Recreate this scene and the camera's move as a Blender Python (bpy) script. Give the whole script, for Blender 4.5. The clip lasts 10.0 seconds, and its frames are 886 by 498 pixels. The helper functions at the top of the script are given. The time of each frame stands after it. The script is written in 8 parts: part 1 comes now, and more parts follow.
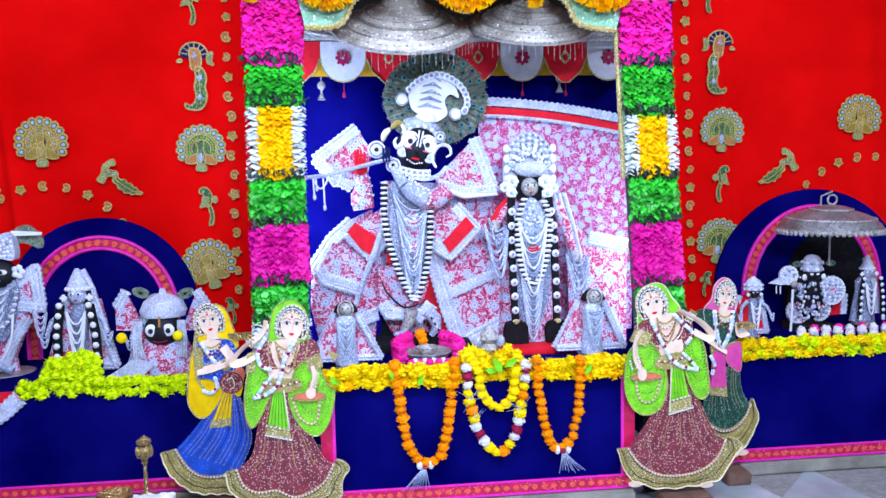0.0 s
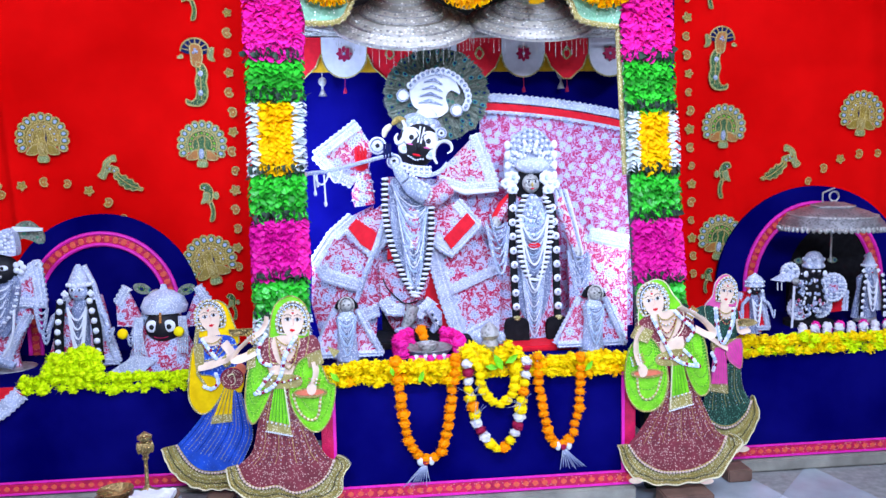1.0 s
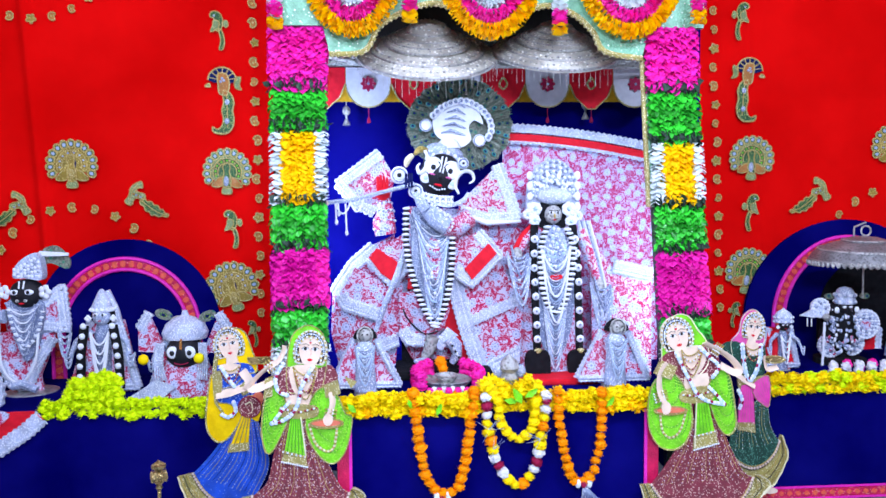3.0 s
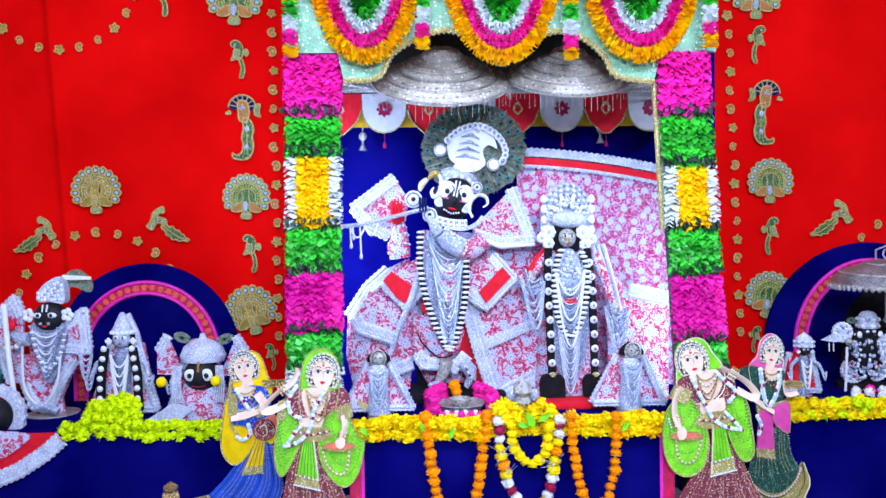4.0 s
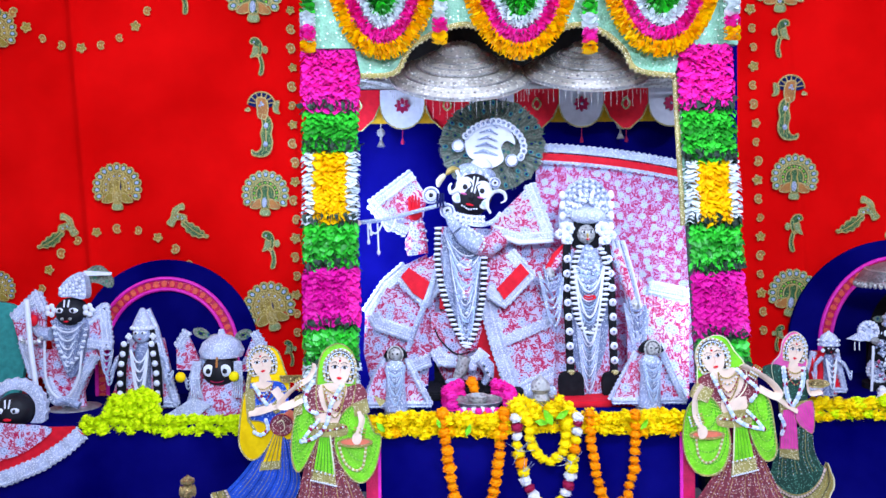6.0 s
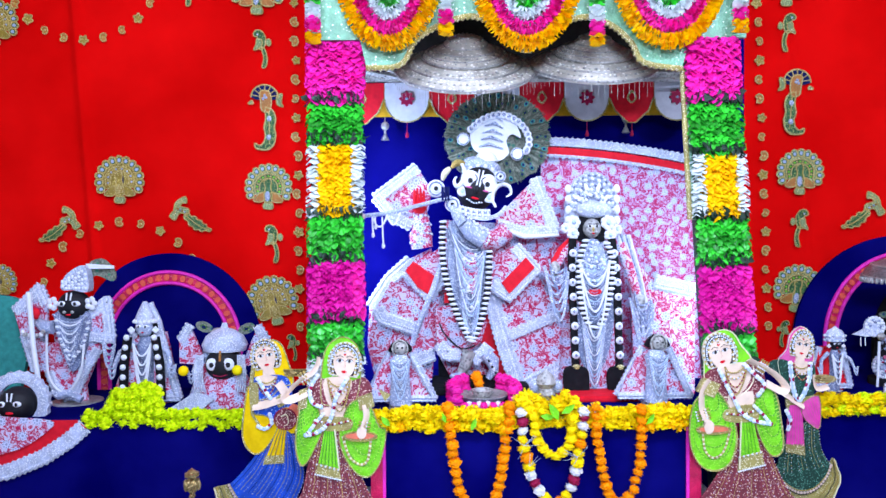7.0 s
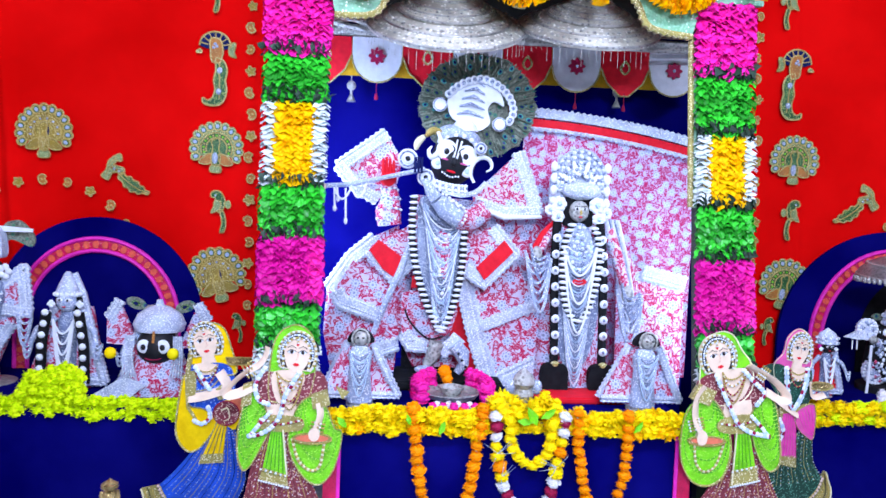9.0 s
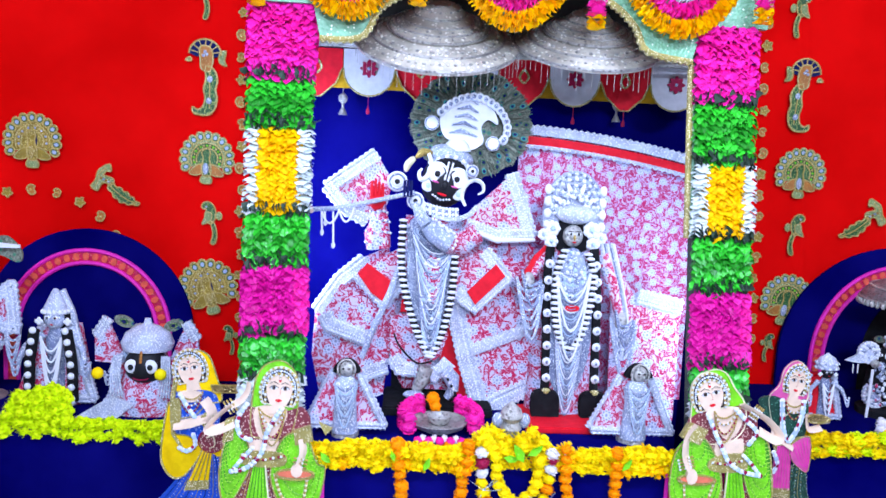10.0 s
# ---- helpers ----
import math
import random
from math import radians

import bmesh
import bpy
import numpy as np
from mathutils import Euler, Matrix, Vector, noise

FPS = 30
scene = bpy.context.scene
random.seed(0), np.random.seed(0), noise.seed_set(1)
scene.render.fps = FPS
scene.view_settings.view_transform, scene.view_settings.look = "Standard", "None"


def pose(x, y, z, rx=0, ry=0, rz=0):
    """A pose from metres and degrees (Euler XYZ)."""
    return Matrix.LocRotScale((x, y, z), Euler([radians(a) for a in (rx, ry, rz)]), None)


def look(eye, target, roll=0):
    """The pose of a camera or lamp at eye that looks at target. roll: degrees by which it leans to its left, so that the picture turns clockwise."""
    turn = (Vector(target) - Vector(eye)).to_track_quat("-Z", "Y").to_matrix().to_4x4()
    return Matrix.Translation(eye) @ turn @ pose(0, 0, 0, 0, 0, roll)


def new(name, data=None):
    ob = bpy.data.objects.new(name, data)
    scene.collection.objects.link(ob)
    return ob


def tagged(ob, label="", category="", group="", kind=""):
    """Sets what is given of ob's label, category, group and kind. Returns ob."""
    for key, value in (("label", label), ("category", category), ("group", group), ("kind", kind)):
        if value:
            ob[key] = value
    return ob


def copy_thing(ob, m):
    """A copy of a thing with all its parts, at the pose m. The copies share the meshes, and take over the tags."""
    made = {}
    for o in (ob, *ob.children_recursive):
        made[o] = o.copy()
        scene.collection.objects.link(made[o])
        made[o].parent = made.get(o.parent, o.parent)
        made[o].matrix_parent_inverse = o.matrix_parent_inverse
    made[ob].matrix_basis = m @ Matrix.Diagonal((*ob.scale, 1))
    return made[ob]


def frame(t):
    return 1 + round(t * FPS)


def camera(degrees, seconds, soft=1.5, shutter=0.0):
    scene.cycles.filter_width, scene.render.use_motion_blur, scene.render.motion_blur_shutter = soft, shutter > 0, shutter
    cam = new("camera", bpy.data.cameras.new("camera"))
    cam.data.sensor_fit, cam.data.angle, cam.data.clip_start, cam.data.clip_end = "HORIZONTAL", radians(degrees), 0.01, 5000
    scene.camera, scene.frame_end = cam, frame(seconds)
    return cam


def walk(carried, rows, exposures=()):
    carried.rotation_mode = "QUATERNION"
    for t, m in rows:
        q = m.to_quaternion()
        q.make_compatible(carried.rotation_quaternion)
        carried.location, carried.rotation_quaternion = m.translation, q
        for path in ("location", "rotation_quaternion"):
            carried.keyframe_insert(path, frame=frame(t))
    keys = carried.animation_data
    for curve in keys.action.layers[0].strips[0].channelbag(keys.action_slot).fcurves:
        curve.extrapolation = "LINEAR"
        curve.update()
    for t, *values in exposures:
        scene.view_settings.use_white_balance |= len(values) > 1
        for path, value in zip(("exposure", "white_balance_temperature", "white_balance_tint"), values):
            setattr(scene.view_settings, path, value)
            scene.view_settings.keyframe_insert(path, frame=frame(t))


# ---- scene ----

cam = camera(61.2, 10.0, shutter=0.5)
METRES, EYE, TILT, LEAN, TURN = 0.9, 1.46, 2.5, 0.0, -6.1
ROWS = [
    (0.0, 0.0, 0.0, 0.0, -0.16, -7.49, 1.19),
    (0.5, 0.0028, 0.0026, -0.0002, -0.1, -7.75, 1.16),
    (1.0, 0.0038, 0.0022, -0.0004, -0.03, -7.77, 1.14),
    (1.5, 0.008, 0.0104, 0.0122, 0.29, -7.94, 1.03),
    (2.0, 0.0171, 0.0285, 0.0186, 1.25, -7.88, 0.55),
    (2.5, 0.0202, 0.0326, 0.0208, 1.56, -6.95, 0.49),
    (4.0, 0.1012, 0.0193, 0.0093, 4.1, -3.79, 0.86),
    (4.5, 0.1259, 0.0046, 0.0121, 5.02, -3.26, 0.92),
    (5.0, 0.1248, 0.0139, 0.0086, 5.53, -3.28, 0.92),
    (5.5, 0.1262, 0.026, -0.0002, 5.73, -3.51, 0.95),
    (7.0, 0.0873, 0.0569, -0.0295, 5.69, -4.01, 0.71),
    (7.5, 0.0751, 0.0737, -0.033, 5.79, -4.0, 0.69),
    (8.0, 0.0482, 0.1677, -0.0634, 5.68, -3.98, 0.48),
    (8.5, 0.0005, 0.3237, -0.103, 4.12, -4.25, -0.45),
    (9.0, -0.0373, 0.4756, -0.0318, 2.23, -6.06, -2.07),
    (9.5, 0.0139, 0.5523, 0.0886, 2.43, -7.56, -3.04),
    (10.0, 0.0479, 0.5875, 0.2193, 3.2, -8.54, -2.47),
]
walk(cam, [(t, pose(0, 0, EYE, TILT, LEAN, TURN) @ pose(METRES * x, METRES * y, METRES * z, 90 + pitch, roll, yaw)) for t, x, y, z, yaw, pitch, roll in ROWS])


# ---- world and lamps ----
world = bpy.data.worlds.new("world")
scene.world = world
world.use_nodes = True
world.node_tree.nodes["Background"].inputs[0].default_value = (0.9, 0.95, 1.0, 1)
world.node_tree.nodes["Background"].inputs[1].default_value = 0.05


def area_lamp(name, eye, target, sx, sy, power, colour):
    data = bpy.data.lights.new(name, "AREA")
    data.shape, data.size, data.size_y, data.energy, data.color = "RECTANGLE", sx, sy, power, colour
    ob = new(name, data)
    ob.matrix_world = look(eye, target)
    return ob


 # ceiling tube lights of the hall, over and behind the visitor
area_lamp("hall_tube_light", (-0.9, 1.0, 3.2), (-0.2, 3.8, 1.0), 1.2, 0.2, 86, (0.58, 0.68, 1.0))
area_lamp("hall_tube_light", (1.7, 1.0, 3.2), (1.0, 3.8, 1.0), 1.2, 0.2, 86, (0.58, 0.68, 1.0))
area_lamp("hall_tube_light", (0.4, -0.9, 2.5), (0.45, 3.6, 1.2), 1.2, 0.2, 150, (0.58, 0.68, 1.0))
# tube lights standing behind the flower columns inside the niche
area_lamp("niche_tube_light", (-0.40, 3.64, 1.3), (0.0, 4.2, 1.45), 0.06, 1.3, 24, (0.45, 0.6, 1.0))
area_lamp("niche_tube_light", (1.46, 3.46, 1.1), (0.9, 3.9, 1.0), 0.06, 1.0, 7, (0.5, 0.66, 1.0))


# ---- materials ----
def nodes_of(name):
    m = bpy.data.materials.new(name)
    m.use_nodes = True
    t = m.node_tree
    return m, t, t.nodes["Principled BSDF"]


def link(t, a, b):
    t.links.new(a, b)


def node(t, kind, **values):
    n = t.nodes.new(kind)
    for key, value in values.items():
        n.inputs[key].default_value = value
    return n


def coords(t):
    return t.nodes.new("ShaderNodeTexCoord").outputs["Object"]


def mix(t, fac, a, b):
    """A colour mix; each of fac, a and b is a socket or a value."""
    n = t.nodes.new("ShaderNodeMix")
    n.data_type = "RGBA"
    for sock, v in ((n.inputs[0], fac), (n.inputs[6], a), (n.inputs[7], b)):
        if isinstance(v, bpy.types.NodeSocket):
            t.links.new(v, sock)
        elif isinstance(v, tuple):
            sock.default_value = (*v, 1)
        else:
            sock.default_value = v
    return n.outputs[2]


def step(t, value, lo, hi):
    n = t.nodes.new("ShaderNodeMapRange")
    n.inputs["From Min"].default_value, n.inputs["From Max"].default_value = lo, hi
    t.links.new(value, n.inputs["Value"])
    return n.outputs["Result"]


def calc(t, op, a, b=0.0):
    n = t.nodes.new("ShaderNodeMath")
    n.operation = op
    for sock, v in zip(n.inputs, (a, b)):
        if isinstance(v, bpy.types.NodeSocket):
            t.links.new(v, sock)
        else:
            sock.default_value = v
    return n.outputs[0]


def noise_of(t, scale, detail=3.0, distortion=0.0):
    n = node(t, "ShaderNodeTexNoise", Scale=scale, Detail=detail, Distortion=distortion)
    t.links.new(coords(t), n.inputs["Vector"])
    return n.outputs["Fac"]


def bump(t, shader, height, strength, distance=0.004):
    n = node(t, "ShaderNodeBump", Strength=strength, Distance=distance)
    t.links.new(height, n.inputs["Height"])
    t.links.new(n.outputs[0], shader.inputs["Normal"])


def plain(name, colour, rough=0.6, metal=0.0, vary=0.25, scale=30.0, relief=0.3, sheen=0.0, piece=False, fine=160.0, gloss=0.5):
    """Painted, woven or natural surface: colour varied coarsely and finely, with fine relief."""
    m, t, s = nodes_of(name)
    a = noise_of(t, scale, 4.0)
    b = noise_of(t, fine, 2.0)
    dark = tuple(c * (1 - vary) for c in colour)
    light = tuple(min(1.0, c * (1 + vary * 0.5) + 0.01 * vary) for c in colour)
    col = mix(t, step(t, a, 0.3, 0.7), dark, light)
    col = mix(t, calc(t, "MULTIPLY", step(t, b, 0.45, 0.75), 0.5 * vary), col, dark)
    if piece:
        r = t.nodes.new("ShaderNodeObjectInfo").outputs["Random"]
        hsv = node(t, "ShaderNodeHueSaturation")
        t.links.new(col, hsv.inputs["Color"])
        t.links.new(step(t, r, -1.2, 1.2), hsv.inputs["Value"])
        h = calc(t, "ADD", calc(t, "MULTIPLY", r, 0.01), 0.495)
        t.links.new(h, hsv.inputs["Hue"])
        hsv.inputs["Value"].default_value = 1.0
        v = calc(t, "ADD", calc(t, "MULTIPLY", r, 0.24), 0.88)
        t.links.new(v, hsv.inputs["Value"])
        col = hsv.outputs[0]
    t.links.new(col, s.inputs["Base Color"])
    s.inputs["Roughness"].default_value = rough
    s.inputs["Metallic"].default_value = metal
    s.inputs["Sheen Weight"].default_value = sheen
    s.inputs["Specular IOR Level"].default_value = gloss
    bump(t, s, b, relief)
    return m


def petal(name, a, b, rough=0.5, gloss=0.12):
    """Petals and ribbon leaves: each petal of the strand takes its own shade between two colours."""
    m, t, s = nodes_of(name)
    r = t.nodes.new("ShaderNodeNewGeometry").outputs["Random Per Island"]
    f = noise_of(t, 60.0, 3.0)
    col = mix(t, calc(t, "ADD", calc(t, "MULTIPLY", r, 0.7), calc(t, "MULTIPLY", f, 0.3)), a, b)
    t.links.new(col, s.inputs["Base Color"])
    s.inputs["Roughness"].default_value = rough
    s.inputs["Specular IOR Level"].default_value = gloss
    bump(t, s, noise_of(t, 220.0, 2.0), 0.3)
    return m


def brocade(name, ground, thread, scale=11.0, share=0.5):
    """Pale cloth with crimson scrolls and white embroidered flowers that have blue-grey dots."""
    m, t, s = nodes_of(name)
    split = t.nodes.new("ShaderNodeSeparateXYZ")
    t.links.new(coords(t), split.inputs[0])
    flat = t.nodes.new("ShaderNodeCombineXYZ")
    t.links.new(split.outputs[0], flat.inputs[0])
    t.links.new(split.outputs[2], flat.inputs[1])
    v = node(t, "ShaderNodeTexVoronoi", Scale=scale, Randomness=0.85)
    v.voronoi_dimensions = "2D"
    t.links.new(flat.outputs[0], v.inputs["Vector"])
    d = v.outputs["Distance"]
    away = t.nodes.new("ShaderNodeVectorMath")
    away.operation = "SUBTRACT"
    t.links.new(flat.outputs[0], away.inputs[0])
    t.links.new(v.outputs["Position"], away.inputs[1])
    part_of = t.nodes.new("ShaderNodeSeparateXYZ")
    t.links.new(away.outputs[0], part_of.inputs[0])
    angle = calc(t, "ARCTAN2", part_of.outputs[1], part_of.outputs[0])
    wave = calc(t, "ABSOLUTE", calc(t, "COSINE", calc(t, "MULTIPLY", angle, 4.0)))
    disc = calc(t, "LESS_THAN", d, calc(t, "ADD", calc(t, "MULTIPLY", wave, 0.12), 0.19))
    hole = calc(t, "LESS_THAN", d, 0.07)
    dots = calc(t, "MULTIPLY", calc(t, "LESS_THAN", calc(t, "ABSOLUTE", calc(t, "SUBTRACT", d, 0.19)), 0.04), calc(t, "GREATER_THAN", wave, 0.72))
    n = node(t, "ShaderNodeTexNoise", Scale=scale * 2.9, Detail=0.0, Distortion=1.5)
    t.links.new(coords(t), n.inputs["Vector"])
    scroll = calc(t, "LESS_THAN", calc(t, "ABSOLUTE", calc(t, "SUBTRACT", n.outputs["Fac"], 0.47)), 0.075 * share * 2)
    vine = calc(t, "LESS_THAN", calc(t, "ABSOLUTE", calc(t, "SUBTRACT", n.outputs["Fac"], 0.47)), 0.014)
    w = node(t, "ShaderNodeTexVoronoi", Scale=scale * 5.0)
    t.links.new(coords(t), w.inputs["Vector"])
    seeds = step(t, w.outputs["Distance"], 0.24, 0.16)
    grain = noise_of(t, 300.0, 2.0)
    col = mix(t, scroll, thread, ground)
    col = mix(t, calc(t, "MULTIPLY", vine, 0.8), col, thread)
    col = mix(t, calc(t, "MULTIPLY", seeds, 0.35), col, (0.42, 0.36, 0.55))
    col = mix(t, disc, col, (0.66, 0.71, 0.92))
    col = mix(t, calc(t, "MAXIMUM", calc(t, "MULTIPLY", hole, 0.8), calc(t, "MULTIPLY", dots, 0.9)), col, (0.2, 0.25, 0.42))
    col = mix(t, calc(t, "MULTIPLY", step(t, grain, 0.45, 0.75), 0.25), col, (0.3, 0.12, 0.2))
    t.links.new(col, s.inputs["Base Color"])
    s.inputs["Roughness"].default_value = 0.5
    s.inputs["Specular IOR Level"].default_value = 0.2
    bump(t, s, calc(t, "ADD", calc(t, "SUBTRACT", disc, scroll), grain), 0.5, 0.005)
    return m


def sequins(name, ground, glint, scale=160.0, share=0.4, rough=0.35, metal=0.3):
    """Cloth or board strewn with small bright sequins and beads."""
    m, t, s = nodes_of(name)
    v = node(t, "ShaderNodeTexVoronoi", Scale=scale)
    t.links.new(coords(t), v.inputs["Vector"])
    pick = calc(t, "MULTIPLY", step(t, v.outputs["Distance"], 0.45, 0.3), calc(t, "LESS_THAN", v.outputs["Color"], share))
    big = noise_of(t, 18.0, 3.0)
    base = mix(t, step(t, big, 0.3, 0.7), tuple(c * 0.6 for c in ground), ground)
    col = mix(t, pick, base, glint)
    t.links.new(col, s.inputs["Base Color"])
    t.links.new(calc(t, "MULTIPLY", pick, metal), s.inputs["Metallic"])
    s.inputs["Roughness"].default_value = rough
    bump(t, s, v.outputs["Distance"], 0.6, 0.004)
    return m


def beaten(name, colour, scale=70.0, rough=0.28, metal=0.85):
    """Embossed metal: fine chased pattern over a tarnish that comes and goes."""
    m, t, s = nodes_of(name)
    v = node(t, "ShaderNodeTexVoronoi", Scale=scale)
    t.links.new(coords(t), v.inputs["Vector"])
    n = noise_of(t, 14.0, 4.0)
    col = mix(t, step(t, n, 0.35, 0.7), tuple(c * 0.55 for c in colour), colour)
    col = mix(t, step(t, v.outputs["Distance"], 0.5, 0.15), col, tuple(c * 0.35 for c in colour))
    t.links.new(col, s.inputs["Base Color"])
    s.inputs["Metallic"].default_value = metal
    t.links.new(calc(t, "ADD", calc(t, "MULTIPLY", n, 0.3), rough - 0.1), s.inputs["Roughness"])
    bump(t, s, calc(t, "ADD", v.outputs["Distance"], noise_of(t, 220.0, 2.0)), 0.8, 0.006)
    return m


RED_CLOTH = plain("red_cloth", (0.83, 0.001, 0.001), 0.9, vary=0.17, scale=2.2, relief=0.25, fine=420.0, gloss=0.04)
BLUE_CLOTH = plain("blue_cloth", (0.0004, 0.0002, 0.115), 0.95, vary=0.35, scale=3.0, relief=0.25, fine=420.0, gloss=0.01)
PLASTER = plain("plaster", (0.6, 0.58, 0.52), 0.9, vary=0.15, scale=4.0)
# near-black colour that stands in for the shade high in the niche
NICHE_SHADE = plain("niche_shade", (0.03, 0.025, 0.02), 0.9, vary=0.3)
MARBLE = plain("white_marble", (0.44, 0.5, 0.52), 0.25, vary=0.22, scale=5.0, relief=0.05, piece=True)
JOINT = plain("grey_grout", (0.3, 0.3, 0.28), 0.9)
STONE = plain("plinth_stone", (0.33, 0.32, 0.26), 0.7, vary=0.35, scale=9.0)
TRIM = sequins("gold_specked_trim", (0.8, 0.012, 0.1), (0.95, 0.3, 0.25), 120.0, 0.25)
MOTIF = plain("coral_gold_motif", (0.98, 0.13, 0.07), 0.5, vary=0.25, scale=60.0)
PINK_EDGE = plain("hot_pink_braid", (1.0, 0.02, 0.5), 0.6, vary=0.2)

GOLD_BEAD = beaten("gold_beads", (0.85, 0.62, 0.16), 260.0, 0.35, 0.3)
GILT = sequins("gilt_thread", (0.62, 0.44, 0.1), (1.0, 0.9, 0.5), 300.0, 0.55, 0.4, 0.2)
CHASED = sequins("chased_silver", (0.72, 0.68, 0.56), (1.0, 0.98, 0.88), 60.0, 0.5, 0.32, 0.15)
DULL_SILVER = beaten("dull_silver", (0.42, 0.42, 0.42), 70.0, 0.32, 0.5)
SILVER = beaten("embossed_silver", (0.72, 0.71, 0.66), 62.0, 0.35, 0.45)
BRASS = beaten("brass", (0.62, 0.45, 0.18), 90.0, 0.25)
WOOD = plain("brown_wood", (0.2, 0.11, 0.075), 0.6, vary=0.4, scale=12.0)
BROCADE = brocade("floral_brocade", (0.55, 0.006, 0.075), (0.68, 0.62, 0.8), 12.0, 0.78)
CURTAIN_CLOTH = brocade("floral_curtain", (0.5, 0.006, 0.1), (0.58, 0.47, 0.74), 16.0, 0.88)
LACE = sequins("silver_lace", (0.6, 0.67, 0.86), (0.96, 0.98, 1.0), 150.0, 0.7, 0.45, 0.0)
PEARL = sequins("pearl_strings", (0.22, 0.27, 0.44), (0.84, 0.92, 1.0), 190.0, 0.62, 0.35, 0.1)
MAGENTA = petal("magenta_petals", (0.8, 0.0, 0.2), (1.0, 0.04, 0.5), 0.4, 0.2)
PURPLE = petal("purple_petals", (0.45, 0.0, 0.15), (1.0, 0.015, 0.42), 0.4, 0.2)
# near-black end puts the shade between ruffles into the leaf colour
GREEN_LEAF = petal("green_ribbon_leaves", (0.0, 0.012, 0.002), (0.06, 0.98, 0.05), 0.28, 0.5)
DARK_LEAF_AND_GAP = petal("dark_leaves_and_gaps", (0.012, 0.03, 0.015), (0.07, 0.11, 0.08), 0.4)
YELLOW_PETAL = petal("yellow_petals", (1.0, 0.4, 0.0), (1.0, 0.74, 0.0))
WHITE_PETAL = petal("white_petals", (0.62, 0.72, 0.7), (0.88, 0.92, 0.9))
MINT = sequins("mint_brocade", (0.2, 0.5, 0.28), (0.75, 0.85, 0.65), 90.0, 0.4)

BLACK = plain("black_stone", (0.008, 0.008, 0.012), 0.55, vary=0.3, gloss=0.3)
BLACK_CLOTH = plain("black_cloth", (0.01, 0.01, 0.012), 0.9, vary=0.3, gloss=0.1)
WHITE = plain("white_paint", (0.82, 0.85, 0.9), 0.5, vary=0.08)
RED = plain("red_satin", (0.75, 0.01, 0.025), 0.6, vary=0.15, gloss=0.15)
SKIN = plain("painted_cream", (0.9, 0.68, 0.5), 0.5, vary=0.12)
BRIGHT = sequins("bright_silver", (0.42, 0.5, 0.7), (0.96, 0.98, 1.0), 160.0, 0.62, 0.3, 0.1)


def feathers(name):
    """Peacock feathers: grey-green barbs with blue and green eyes."""
    m, t, s = nodes_of(name)
    v = node(t, "ShaderNodeTexVoronoi", Scale=24.0, Randomness=0.7)
    t.links.new(coords(t), v.inputs["Vector"])
    n = noise_of(t, 90.0, 4.0, 1.0)
    col = mix(t, step(t, n, 0.35, 0.65), (0.05, 0.07, 0.05), (0.3, 0.33, 0.24))
    col = mix(t, step(t, v.outputs["Distance"], 0.30, 0.24), col, (0.05, 0.22, 0.12))
    col = mix(t, step(t, v.outputs["Distance"], 0.17, 0.13), col, (0.01, 0.015, 0.16))
    t.links.new(col, s.inputs["Base Color"])
    s.inputs["Roughness"].default_value = 0.6
    bump(t, s, n, 0.6)
    return m


PEACOCK = feathers("peacock_feathers")
FEATHER_PALE = plain("pale_feather_barbs", (0.1, 0.13, 0.09), 0.6, vary=0.3)

MAROON = sequins("maroon_gold_specks", (0.3, 0.04, 0.06), (0.85, 0.62, 0.5), 150.0, 0.5)
ROYAL = sequins("royal_blue_specks", (0.004, 0.1, 0.72), (0.4, 0.58, 0.95), 150.0, 0.3)
FOREST = sequins("dark_green_specks", (0.005, 0.07, 0.04), (0.2, 0.5, 0.35), 190.0, 0.35)
LIME_SATIN = sequins("lime_green_satin", (0.24, 0.85, 0.0), (0.5, 0.95, 0.12), 240.0, 0.3)
OCHRE_SATIN = plain("ochre_satin", (1.0, 0.62, 0.0), 0.45, vary=0.2, scale=25.0, gloss=0.15)
PINK_SATIN = plain("pink_satin", (0.75, 0.1, 0.35), 0.5, vary=0.2)
GOLD_LACE = sequins("gold_lace", (0.46, 0.38, 0.1), (1.0, 0.92, 0.6), 170.0, 0.55, 0.35, 0.2)
CREAM_EDGE = plain("cream_braid", (0.86, 0.78, 0.5), 0.5, vary=0.2)
PINK_BEAD = plain("pale_pink_beads", (0.82, 0.62, 0.5), 0.4, vary=0.15)
DARK_MAROON = plain("dark_maroon_paint", (0.12, 0.015, 0.03), 0.5)
DARK_GREEN = plain("dark_green_paint", (0.004, 0.04, 0.022), 0.5)
LEAF_LINE = plain("green_fold_lines", (0.05, 0.36, 0.005), 0.5)
LIME_GLINT = plain("yellow_green_specks", (0.7, 0.95, 0.15), 0.4)
CORAL_PAINT = plain("coral_paint", (0.85, 0.2, 0.1), 0.5)
BLUSH = plain("rosy_paint", (0.75, 0.36, 0.28), 0.5)
PALE_BLUE = plain("pale_blue_paint", (0.5, 0.66, 0.86), 0.5)
HAIR = plain("dark_hair_paint", (0.03, 0.02, 0.015), 0.5)
LIME_PETAL = petal("lime_petals", (0.66, 0.9, 0.0), (0.88, 1.0, 0.01))
MARIGOLD = petal("orange_marigold", (1.0, 0.25, 0.0), (1.0, 0.4, 0.0))
YELLOW_FLOWER = petal("yellow_marigold", (1.0, 0.64, 0.0), (1.0, 0.88, 0.005))
WHITE_FLOWER = petal("white_flowers", (0.7, 0.68, 0.7), (0.9, 0.88, 0.9))
